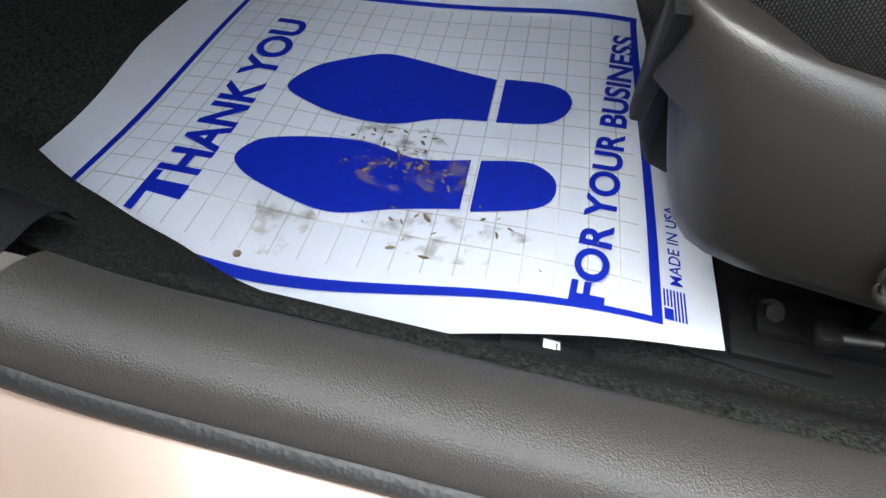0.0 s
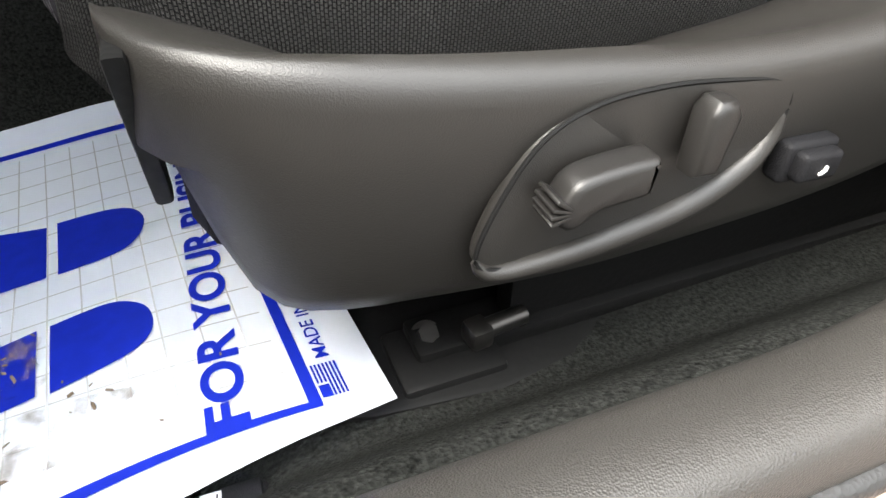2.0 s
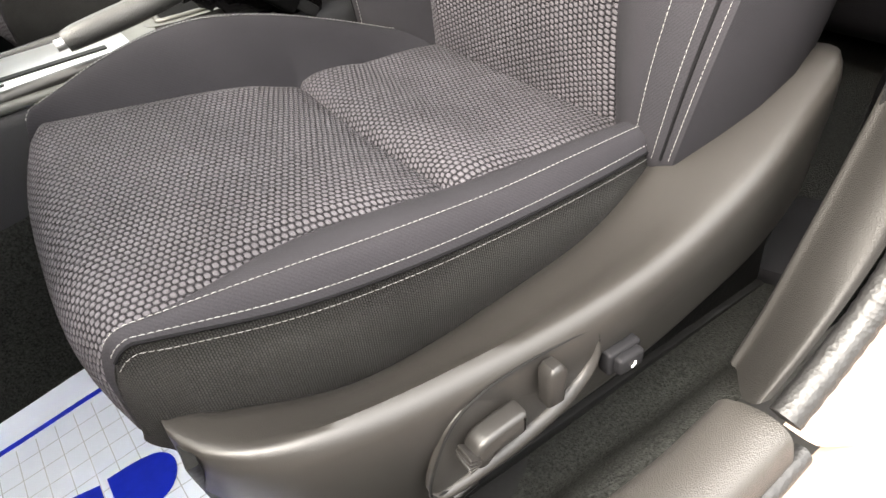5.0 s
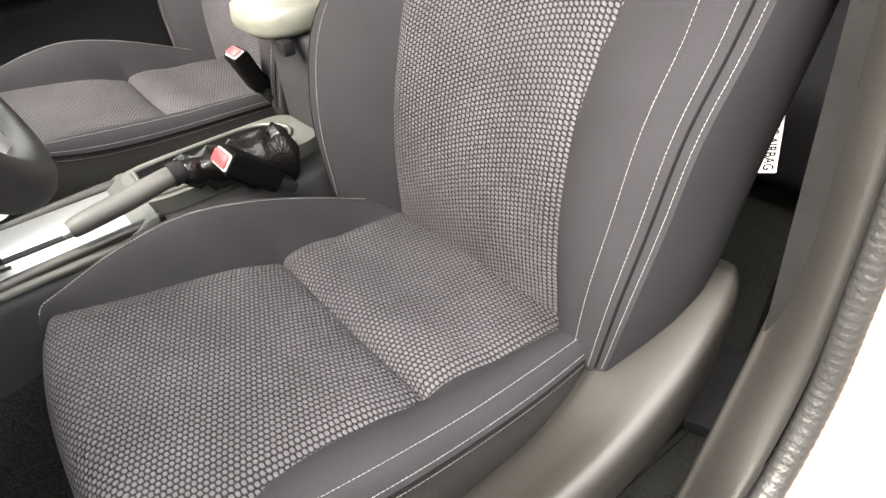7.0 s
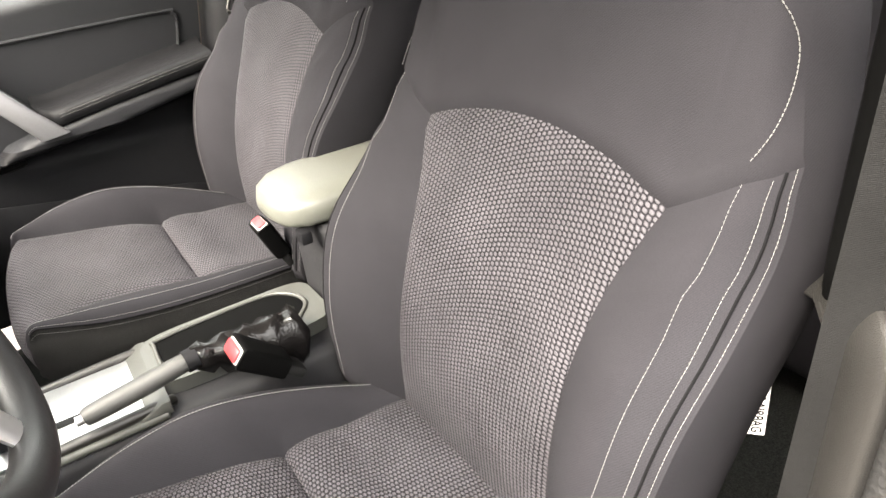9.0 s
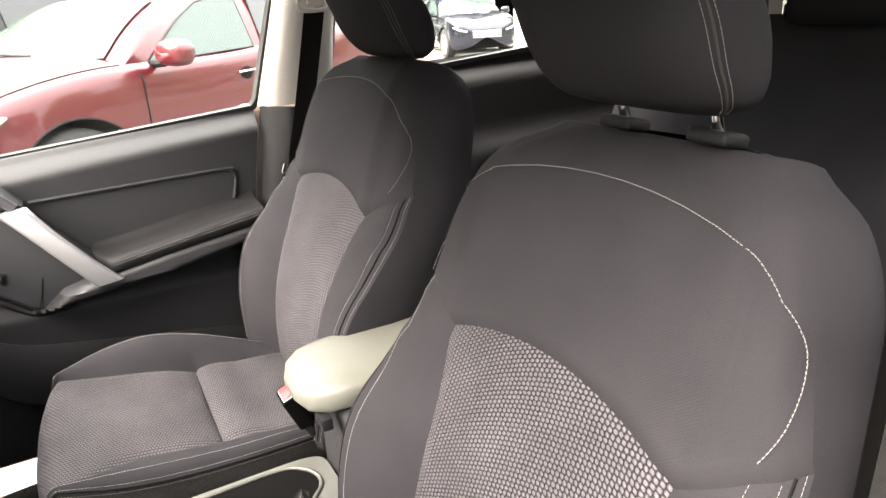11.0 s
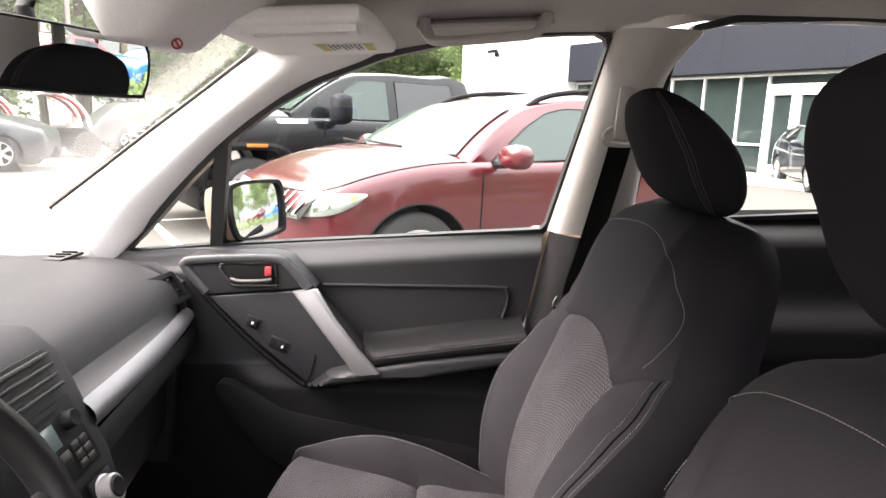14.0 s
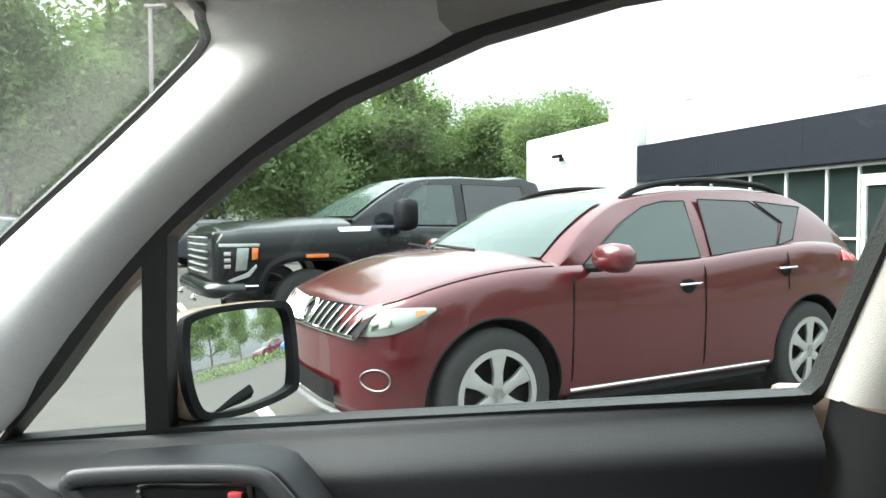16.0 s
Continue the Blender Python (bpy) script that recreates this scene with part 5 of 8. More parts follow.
bar = [(0.0, 0.0225), (0.08, 0.021), (0.3, 0.0185), (0.7, 0.0185), (0.92, 0.0205), (1.0, 0.022)]
a, b = Vector((-0.431, 1.543, 0.988)), Vector((-0.291, 1.520, 0.812))
pb = []
for f, w in bar:
    c = a.lerp(b, f) + Vector((0, -0.014 * math.sin(math.pi * f) - 0.004, 0))
    n = Vector((1, 0, 0.12)).normalized()
    pb.append([c + n * w * 1.25 * math.copysign(abs(math.cos(t)) ** 0.5, math.cos(t)) + Vector((0, 1, 0)) * 0.010 * math.copysign(abs(math.sin(t)) ** 0.6, math.sin(t)) for t in lin(0, 2 * math.pi, 20, endpoint=False)])
part("pull_bar", loft(pb), M_SATIN, dr, "satin silver pull bar", 60)
for x, z, w, ic in ((-0.550, 0.907, 0.030, 2), (-0.494, 0.858, 0.044, 1)):
    m = pose(x, 1.5555, z, 0, 22, 0)
    s = part("window_switch", turned(box(-w / 2, w / 2, -0.0018, 0.004, -0.0135, 0.0135, 0.001), m), M_PLASTIC, dr, "switch bezel")
    part("well", turned(box(-w / 2 + 0.002, w / 2 - 0.002, -0.0024, 0.0, -0.0115, 0.0115, 0.0004), m), M_DARK, s)
    part("rocker", turned(box(-w / 2 + 0.004 + (0.014 if ic == 1 else 0), w / 2 - 0.004, -0.0062, -0.0022, -0.0095, 0.0095, 0.002), m), M_BLACKP, s)
    part("mark", turned(box(0.002 + (0.006 if ic == 1 else -0.004), 0.006 + (0.006 if ic == 1 else -0.004), -0.0068, -0.0060, -0.003, 0.003, 0), m), M_WHITE, s)
pad_z = lambda x: 0.850 + 0.162 * (x + 0.29)
pad = []
for x in [-0.312, -0.306, -0.296] + lin(-0.28, 0.05, 14):
    k = min(1, ((x + 0.316) / 0.036)) ** 0.5
    z, y0 = pad_z(x) + 0.012 * (1 - k), 1.612 - 0.094 * k
    pad.append([(x, 1.620, z - 0.024), (x, y0 + 0.004, z - 0.024), (x, y0, z - 0.016), (x, y0 - 0.001, z - 0.006), (x, y0 + 0.003, z + 0.002), (x, y0 + 0.012, z + 0.006), (x, y0 + 0.03 * k, z + 0.007), (x, 1.598, z + 0.010), (x, 1.610, z + 0.018), (x, 1.620, z + 0.03)])
part("armrest_pad", loft(pad), M_BLACKP, dr, "padded black armrest", 60)
for dz in (0.0, 0.006):
    part("stitching", stitches([(x, 1.5165 + 0.0008 * (dz > 0), pad_z(x) - 0.007 + dz) for x in lin(-0.272, 0.045, 30)], normal=(0, -1, 0)), M_STITCH, dr, "white thread")
part("pocket_lip", tube(smooth_path([(-0.405, 1.612, 0.984), (-0.235, 1.612, 0.988), (-0.01, 1.612, 0.992), (0.010, 1.612, 0.986), (0.016, 1.612, 0.966), (0.006, 1.612, 0.92)], 8), 0.004, 8), M_DOOR, dr)

MP = [(p.x, p.y) for p in smooth_path([(-0.648, 0.738, 0), (-0.628, 0.69, 0), (-0.567, 0.62, 0), (-0.50, 0.555, 0), (-0.30, 0.50, 0), (-0.02, 0.50, 0), (-0.01, 0.60, 0), (-0.30, 0.655, 0), (-0.47, 0.688, 0), (-0.55, 0.727, 0), (-0.62, 0.752, 0)], 4, True)]
mp_y = min(on_door(a, b).y for a, b in MP)
part("map_pocket", prism(MP, lambda a, b, c: (a, mp_y - 0.004 + c, b), 0.10, 0.003, 2), M_BLACKP, dr, "black moulded map pocket", 40)

# door window: frame, division bar, glass
TILT_Y = lambda z: 1.68 - 0.36 * (z - 1.1)
WIN = [(-0.885, 1.030), (-0.80, 1.110), (-0.70, 1.213), (-0.60, 1.302), (-0.50, 1.374), (-0.40, 1.428), (-0.26, 1.481), (-0.13, 1.511), (0.0, 1.527), (0.10, 1.535), (0.15, 1.538), (0.170, 1.530), (0.176, 1.515), (0.160, 1.43), (0.128, 1.28), (0.098, 1.135), (0.088, 1.122), (-0.30, 1.087), (-0.66, 1.056)]


def grown(poly, k):
    out = []
    n = len(poly)
    for i in range(n):
        a, b, c = Vector(poly[i - 1]), Vector(poly[i]), Vector(poly[(i + 1) % n])
        d = ((b - a).normalized() + (c - b).normalized()).normalized()
        out.append((b.x - d.y * -k * -1, b.y + d.x * -k * -1))
    return out


win = WIN[::-1]
big = grown(win, -0.014)
if sum((q[0] - 0) ** 2 for q in big) < sum(q[0] ** 2 for q in win):
    big = grown(win, 0.014)
place_w = lambda a, b, c: (a, TILT_Y(b) + c, b)
part("window_frame", hoop(big, win, lambda a, b, c: (a, TILT_Y(b) - 0.012 + c, b), 0.035), M_RUBBER, dr, "black window seal", 30)
part("division_bar", loft([[(x0 + dx, TILT_Y(z) + dy, z) for dx, dy in ((-0.015, -0.012), (0.015, -0.012), (0.015, 0.012), (-0.015, 0.012))] for x0, z in ((-0.672, 1.05), (-0.65, 1.17), (-0.622, 1.30))]), M_RUBBER, dr, "black division bar")
gl = part("window_pane", prism(win, lambda a, b, c: (a, TILT_Y(b) + 0.012 + c, b), 0.004, 0), M_GLASS, dr, "clear side glass")
gl.visible_shadow = False

# door mirror
mir = thing("door_mirror", "pale beige door mirror with black rim, outside the passenger door", "door mirror")
ME1, MN, MC = Vector((0.425, 0.905, 0)), Vector((0.905, -0.425, 0.115)).normalized(), Vector((-0.602, 1.780, 1.127))
ME2 = MN.cross(ME1).normalized()
shape = [(p.x, p.y) for p in smooth_path([(-0.090, 0.050, 0), (-0.078, 0.062, 0), (-0.03, 0.068, 0), (0.06, 0.066, 0), (0.088, 0.055, 0), (0.093, 0.01, 0), (0.090, -0.045, 0), (0.075, -0.062, 0), (0.0, -0.070, 0), (-0.066, -0.064, 0), (-0.086, -0.045, 0), (-0.094, 0, 0)], 4, True)]


def mirror_at(a, b, c):
    return MC + ME1 * a + ME2 * b + MN * c


part("housing", loft([[mirror_at(a * k, b * k, c) for a, b in shape] for k, c in ((1.06, 0.0), (1.1, -0.012), (1.08, -0.04), (0.98, -0.075), (0.75, -0.10), (0.4, -0.112))]), M_PAINT, mir, "pale beige shell", 60)
part("rim", hoop([(a * 1.07, b * 1.07) for a, b in shape], [(a * 0.95, b * 0.95) for a, b in shape], lambda a, b, c: mirror_at(a, b, c - 0.002), 0.012), M_BLACKP, mir, "black rim", 30)
part("mirror_glass", loft([[mirror_at(a * k, b * k, 0.0055 - ((a * k) ** 2 + (b * k) ** 2) / 2.4) for a, b in shape] for k in (0.97, 0.85, 0.7, 0.55, 0.4, 0.25, 0.1, 0.02)]), M_MIRROR, mir, "convex mirror glass", 80)
part("foot", loft([[Vector((-0.66, 1.71, 1.06)).lerp(Vector((-0.62, 1.78, 1.08)), f) + Vector((0.035 * math.cos(t), 0, 0.018 * math.sin(t))) for t in lin(0, 2 * math.pi, 14, endpoint=False)] for f in (0, 0.5, 1)]), M_BLACKP, mir, "black mirror foot")

# ---- pillars and roof ----
PIL = [  # windscreen edge of the pillar trim, window edge beside it
    ((-1.045, 1.67, 1.128), (-0.915, 1.655, 1.005)), ((-0.917, 1.642, 1.217), (-0.825, 1.668, 1.10)), ((-0.787, 1.612, 1.308), (-0.72, 1.632, 1.207)), ((-0.667, 1.585, 1.390), (-0.62, 1.60, 1.297)),
    ((-0.585, 1.562, 1.446), (-0.52, 1.575, 1.370)), ((-0.528, 1.532, 1.482), (-0.42, 1.555, 1.428)), ((-0.505, 1.478, 1.497), (-0.28, 1.538, 1.484)), ((-0.47, 1.435, 1.535), (-0.22, 1.50, 1.55))]
P = []
ws_s = smooth_path([p[0] for p in PIL], 6)
wd_s = smooth_path([p[1] for p in PIL], 6)
for a, b in zip(ws_s, wd_s):
    mid = (a + b) / 2 + Vector((0.012, -0.040, -0.004))
    P.append([tuple(q) for q in smooth_path([a + Vector((-0.01, 0.03, 0.01)), a, mid, b, b + Vector((-0.004, 0.02, 0.004))], 5)])
tagged(part("pillar_front", grid(P), M_PILLAR, None, "", 70), "light grey windscreen pillar trim", "pillar trim", kind="structure")
tagged(part("windscreen_edge", tube([q + Vector((-0.006, 0.004, 0.002)) for q in ws_s[:-6]] + [Vector((-0.49, 1.38, 1.497)), Vector((-0.512, 1.2, 1.503)), Vector((-0.525, 0.9, 1.507)), Vector((-0.52, 0.5, 1.503))], 0.006, 8), M_RUBBER), "black ceramic edge of the windscreen", "windscreen seal", kind="structure")


def roof_z(x, y):
    c = (y - 0.87) / 0.66
    edge = 1 - abs(c) ** 3.2
    fr = keyed([-0.56, -0.45, -0.3, 0.0, 0.5, 1.2, 1.7], [1.512, 1.534, 1.554, 1.575, 1.59, 1.575, 1.53])(x)
    return fr - (1 - edge) * 0.045


P = [[(x, y, roof_z(x, y)) for y in lin(0.2, 1.405 if x > 0.22 else min(1.535, 1.44 + 0.38 * (x + 0.525)), 40)] for x in lin(-0.525, 1.75, 60)]
tagged(part("ceiling", grid(P), M_HEADLINER), "light grey cloth headliner of the car", "headliner", kind="structure")
roofP = [[(x, y, roof_z(x, y) + 0.04) for y in lin(0.18, 1.56, 20)] for x in lin(-0.55, 1.78, 30)]
tagged(part("roof_skin", grid(roofP), M_PAINT), "painted steel car roof", "roof", kind="structure")
# cant rail from the window top to the headliner
rail = []
for x in lin(-0.30, 1.25, 50):
    zt = keyed([-0.44, -0.28, -0.13, 0.0, 0.15, 0.25, 0.34, 0.6, 0.9, 1.25], [1.425, 1.484, 1.514, 1.531, 1.543, 1.547, 1.566, 1.585, 1.577, 1.55])(x)
    yt = TILT_Y(zt) - 0.004
    top = roof_z(x, 1.40)
    rail.append([tuple(q) for q in smooth_path([(x, yt + 0.02, zt + 0.004), (x, yt, zt), (x, yt - 0.03, zt + 0.012), (x, 1.45, (zt + top) / 2 + 0.012), (x, 1.39, top + 0.002)], 4)])
tagged(part("trim_rail", grid(rail), M_HEADLINER), "light grey lining above the door", "headliner", kind="structure")

gh = thing("grab_handle", "light grey plastic grab handle over the door", "grab handle")
part("handle_bar", tube(smooth_path([(-0.185, 1.40, 1.535), (-0.175, 1.375, 1.506), (-0.15, 1.365, 1.497), (-0.03, 1.36, 1.508), (0.015, 1.365, 1.518), (0.035, 1.385, 1.55)], 6), 0.0125, 12, flat=0.7), M_BTRIM, gh)
part("base", turned(box(-0.20, 0.05, -0.022, 0.022, -0.004, 0.006, 0.005), pose(0, 1.405, 1.541, 20, -4, 0)), M_BTRIM, gh)

vis = thing("sun_visor", "light grey folded sun visor with a lit mirror slot and label", "sun visor")
VO, VX, VY = Vector((-0.455, 1.02, 1.487)), Vector((0.945, 0.0, 0.05)), Vector((0.0, 1.0, -0.01))


def visor_at(a, b, c):
    return VO + VX * a + VY * b + Vector((0, 0, c))


vo = [(p.x, p.y) for p in smooth_path([(0.0, 0.03, 0), (0.02, 0.005, 0), (0.19, -0.01, 0), (0.22, 0.005, 0), (0.232, 0.1, 0), (0.235, 0.30, 0), (0.222, 0.345, 0), (0.1, 0.36, 0), (0.02, 0.35, 0), (0.0, 0.30, 0)], 4, True)]
part("panel", prism(vo, lambda a, b, c: visor_at(a, b, c - 0.022), 0.024, 0.009, 3), M_PILLAR, vis, "", 50)
part("mirror_slot", prism([(0.065, 0.018), (0.195, 0.014), (0.195, 0.034), (0.065, 0.038)], lambda a, b, c: visor_at(a, b, c - 0.0285), 0.004, 0.001), M_BLACKP, vis, "dark pull slot")
part("slot_rim", hoop([(0.052, 0.006), (0.21, 0.002), (0.21, 0.046), (0.052, 0.050)], [(0.065, 0.018), (0.195, 0.014), (0.195, 0.034), (0.065, 0.038)], lambda a, b, c: visor_at(a, b, c - 0.031), 0.012), M_PILLAR, vis, "", 60)
M_YELLOW = material("yellow_print", (0.55, 0.47, 0.12), 0.7)
M_GREYP = material("grey_print", (0.2, 0.2, 0.2), 0.7)
part("label", prism([(0.112, 0.192), (0.212, 0.192), (0.212, 0.278), (0.112, 0.278)], lambda a, b, c: visor_at(a, b, c - 0.0232), 0.0006, 0), M_WHITE, vis, "white warning label")
for a0 in (0.116, 0.194):
    part("label_block", prism([(a0, 0.195), (a0 + 0.014, 0.195), (a0 + 0.014, 0.275), (a0, 0.275)], lambda a, b, c: visor_at(a, b, c - 0.0240), 0.0006, 0), M_YELLOW, vis, "yellow warning strip")
bars = joined(*[prism([(0.134 + 0.0072 * r, 0.198), (0.1375 + 0.0072 * r, 0.198), (0.1375 + 0.0072 * r, 0.268 - 0.012 * (r % 3)), (0.134 + 0.0072 * r, 0.268 - 0.012 * (r % 3))], lambda a, b, c: visor_at(a, b, c - 0.0240), 0.0006, 0) for r in range(8)])
tagged(part("label_print", bars, M_GREYP, vis, "grey unreadable print"), kind="stuff")
part("pivot", tube([(-0.475, 1.41, 1.495), (-0.468, 1.38, 1.488), (-0.46, 1.30, 1.488)], 0.008, 10), M_PILLAR, vis)

pod = thing("overhead_pod", "light grey overhead console pod with a red symbol", "overhead console")
part("shell", loft([[(x + sx * 0.5 * math.copysign(abs(math.cos(t)) ** 0.5, math.cos(t)), 0.96 + 0.5 * sy * math.copysign(abs(math.sin(t)) ** 0.5, math.sin(t)), z) for t in lin(0, 2 * math.pi, 28, endpoint=False)] for x, sx, sy, z in ((-0.45, 0.20, 0.27, 1.53), (-0.455, 0.19, 0.25, 1.50), (-0.475, 0.12, 0.20, 1.47), (-0.487, 0.07, 0.16, 1.437), (-0.488, 0.06, 0.14, 1.433))]), M_PILLAR, pod, "", 60)
mp = Matrix.Translation((-0.447, 0.925, 1.434)) @ Vector((0.6, -0.7, -0.35)).to_track_quat('Z', 'Y').to_matrix().to_4x4()
part("symbol_ring", turned(tube([(0.0055 * math.cos(t), 0.0055 * math.sin(t), 0) for t in lin(0, 2 * math.pi, 20, endpoint=False)], 0.0012, 6, True), mp), M_RED, pod, "red prohibition ring")
part("symbol_bar", turned(box(-0.0012, 0.0012, -0.005, 0.005, -0.0006, 0.001, 0), mp @ pose(0, 0, 0, 0, 0, 35)), M_RED, pod, "red bar")

rv = thing("rear_view_mirror", "black framed interior mirror below the headliner", "mirror")
rs = [(p.x, p.y) for p in smooth_path([(-0.12, 0.02, 0), (-0.105, 0.032, 0), (0.09, 0.034, 0), (0.117, 0.026, 0), (0.121, 0.0, 0), (0.114, -0.026, 0), (0.09, -0.033, 0), (-0.1, -0.033, 0), (-0.12, -0.02, 0)], 4, True)]
RC, R1, R2, R3 = Vector((-0.540, 0.854, 1.408)), Vector((0.30, 0.95, -0.02)).normalized(), Vector((0.06, 0.0, 0.99)).normalized(), Vector((0.94, -0.30, -0.012)).normalized()


def rv_at(a, b, c):
    return RC + R1 * a + R2 * b + R3 * c


part("housing", loft([[rv_at(a * k, b * k, c) for a, b in rs] for k, c in ((1.0, 0.006), (1.05, 0.0), (1.03, -0.02), (0.8, -0.035), (0.4, -0.04))]), M_BLACKP, rv, "black shell", 60)
part("mirror_glass", prism([(a * 0.95, b * 0.93) for a, b in rs], lambda a, b, c: rv_at(a, b, c + 0.0055), 0.002, 0), M_MIRROR, rv, "mirror glass")
part("stalk", tube([rv_at(0, 0.0, -0.03), (-0.585, 0.87, 1.46), (-0.57, 0.87, 1.49)], 0.009, 10), M_BLACKP, rv)

# passenger side middle pillar with belt
bp = thing("pillar_middle", "light grey and black middle pillar trim", "pillar trim", kind="structure")
up = []
for z in lin(1.12, 1.545, 22):
    f = (z - 1.12) / 0.425
    x0 = 0.100 + 0.084 * f
    x1 = keyed([0, 0.6, 0.85, 1.0], [0.292, 0.298, 0.315, 0.36])(f)
    y = TILT_Y(z)
    up.append([tuple(q) for q in smooth_path([(x0 + 0.006, y + 0.01, z), (x0 + 0.002, y - 0.012, z), (x0 + 0.025, y - 0.055, z), ((x0 + x1) / 2, y - 0.072, z), (x1 - 0.025, y - 0.055, z), (x1, y - 0.01, z), (x1, y + 0.02, z)], 4)])
part("upper_trim", grid(up), M_BTRIM, bp, "light grey upper trim", 60)
lo = []
for z in lin(0.40, 1.122, 26):
    x0 = door_edge(z) + 0.012
    lo.append([tuple(q) for q in smooth_path([(x0, 1.66, z), (x0 + 0.004, 1.61, z), (x0 + 0.03, 1.575 + 0.0 * z, z), (0.17, 1.555, z), (0.27, 1.575, z), (0.30, 1.62, z), (0.30, 1.66, z)], 4)])
part("lower_trim", grid(lo), M_BLACKP, bp, "black lower trim", 60)
part("height_slider", turned(box(-0.016, 0.016, -0.006, 0.006, -0.06, 0.05, 0.005), pose(0.208, 1.468, 1.39, -20, 8, 0)), M_BTRIM, bp, "grey belt height slider")
be = thing("seat_belt", "black seat belt hanging on the middle pillar", "seat belt")
part("loop_ring", tube(smooth_path([(0.185, 1.458, 1.358), (0.170, 1.456, 1.345), (0.170, 1.456, 1.330), (0.185, 1.458, 1.325), (0.225, 1.462, 1.326), (0.236, 1.464, 1.335), (0.228, 1.464, 1.355)], 5), 0.005, 8), M_BTRIM, be, "grey guide loop")
wb = [Vector(v) for v in ((0.205, 1.460, 1.330), (0.190, 1.470, 1.25), (0.164, 1.486, 1.12), (0.140, 1.502, 1.0), (0.13, 1.52, 0.80))]
wbp = smooth_path(wb, 6)
part("webbing", grid([[tuple(q + Vector((dx, 0.004 * math.cos(dx * 40), dx * 0.1))) for dx in (-0.023, -0.012, 0, 0.012, 0.023)] for q in wbp]), M_BELT, be, "black webbing", 80)
part("tongue", joined(tube(smooth_path([(0.108, 1.50, 1.005), (0.10, 1.498, 0.985), (0.115, 1.50, 0.975), (0.14, 1.505, 0.985), (0.138, 1.505, 1.0)], 5), 0.0035, 8), box(0.105, 0.14, 1.496, 1.510, 0.955, 0.985, 0.004)), M_STEEL, be, "steel belt tongue")

# rear door and rear quarter
rd = thing("door_2", "rear door with black inner panel", "car door", kind="structure")
P = [[(x, 1.60 + (0.07 * smoothstep(1.10, 1.165, z)) - 0.05 * smoothstep(0.80, 0.86, z) * smoothstep(0.98, 0.92, z), z) for x in lin(0.29, 1.35, 30)] for z in lin(0.40, 1.17, 50)]
for r in P:
    for k, (x, y, z) in enumerate(r):
        r[k] = (x, y, 0.40 + (z - 0.40) * (1 + (x - 0.29) * 0.06))
part("inner_panel", grid(P, flip=True), M_DASH, rd, "black inner panel")
part("outer_skin", box(0.07, 1.4, 1.70, 1.735, 0.36, 1.12, 0.01), M_PAINT, rd)
RW = [(0.290, 1.150), (0.97, 1.205), (1.06, 1.25), (1.03, 1.38), (0.955, 1.51), (0.925, 1.548), (0.885, 1.570), (0.65, 1.577), (0.42, 1.567), (0.35, 1.550), (0.317, 1.49), (0.298, 1.32)]
big = grown(RW, -0.014)
if sum((q[0] - 0.6) ** 2 for q in big) < sum((q[0] - 0.6) ** 2 for q in RW):
    big = grown(RW, 0.014)
part("window_frame", hoop(big, RW, lambda a, b, c: (a, TILT_Y(b) - 0.012 + c, b), 0.035), M_RUBBER, rd, "black window seal", 30)
gl = part("window_pane", prism(RW, lambda a, b, c: (a, TILT_Y(b) + 0.012 + c, b), 0.004, 0), M_GLASS, rd, "clear side glass")
gl.visible_shadow = False
# rear quarter trim closing the cabin behind the rear door
P = []
for z in lin(0.4, 1.60, 40):
    x0 = keyed([0.4, 1.2, 1.25, 1.38, 1.5, 1.56, 1.6], [1.33, 1.0, 1.07, 1.04, 0.97, 0.935, 0.90])(z)
    P.append([(x0 + (1.75 - x0) * t, (TILT_Y(z) if z > 1.1 else 1.68) - 0.05 - 0.05 * t * t, z) for t in lin(0, 1, 12)])
tagged(part("pillar_rear", grid(P), M_BTRIM), "light grey rear quarter trim", "pillar trim", kind="structure")
left_at = lambda x, z: (x, 0.06 + 0.36 * max(0, z - 1.1), z)
wl = thing("wall_left_side", "black lining and pale window posts of the rear left side", "side lining", kind="structure")
part("lining", grid([[left_at(x, z) for x in lin(0.30, 1.75, 8)] for z in lin(0.3, 1.16, 10)]), M_BLACKP, wl)
for x0, x1 in ((0.30, 0.36), (0.98, 1.12), (1.55, 1.75)):
    part("post", grid([[left_at(x, z) for x in (x0, (x0 + x1) / 2, x1)] for z in lin(1.16, 1.56, 8)]), M_BTRIM, wl, "pale window post")
part("top_rail", grid([[left_at(x, z) for x in lin(0.30, 1.75, 8)] for z in (1.53, 1.57, 1.62)]), M_BTRIM, wl, "pale window rail")
tg = thing("tailgate", "tailgate with rear window", "tailgate", kind="structure")
part("lower", box(1.74, 1.80, 0.1, 1.68, 0.35, 1.16, 0.01), M_DASH, tg)
part("frame", hoop([(0.1, 1.14), (1.64, 1.14), (1.56, 1.62), (0.18, 1.62)], [(0.27, 1.19), (1.47, 1.19), (1.40, 1.52), (0.34, 1.52)], lambda a, b, c: (1.74 + c - (b - 1.14) * 0.3, a, b), 0.03), M_BTRIM, tg, "pale rear window surround")

# rear bench
rb = thing("rear_bench", "black cloth rear bench with folding backrest and headrests", "rear seat")
part("cushion", box(0.58, 1.04, 0.22, 1.52, 0.40, 0.60, 0.05, 4), M_TWILL, rb)
P = [[(0.95 + 0.24 * f - 0.035 * math.sin(math.pi * f) - 0.012 * math.cos(5 * math.pi * t), 0.22 + 1.30 * t, 0.58 + 0.66 * f) for t in lin(0, 1, 40)] for f in lin(0, 1, 16)]
P.append([(x + 0.04, y, z + 0.016) for x, y, z in P[-1]])
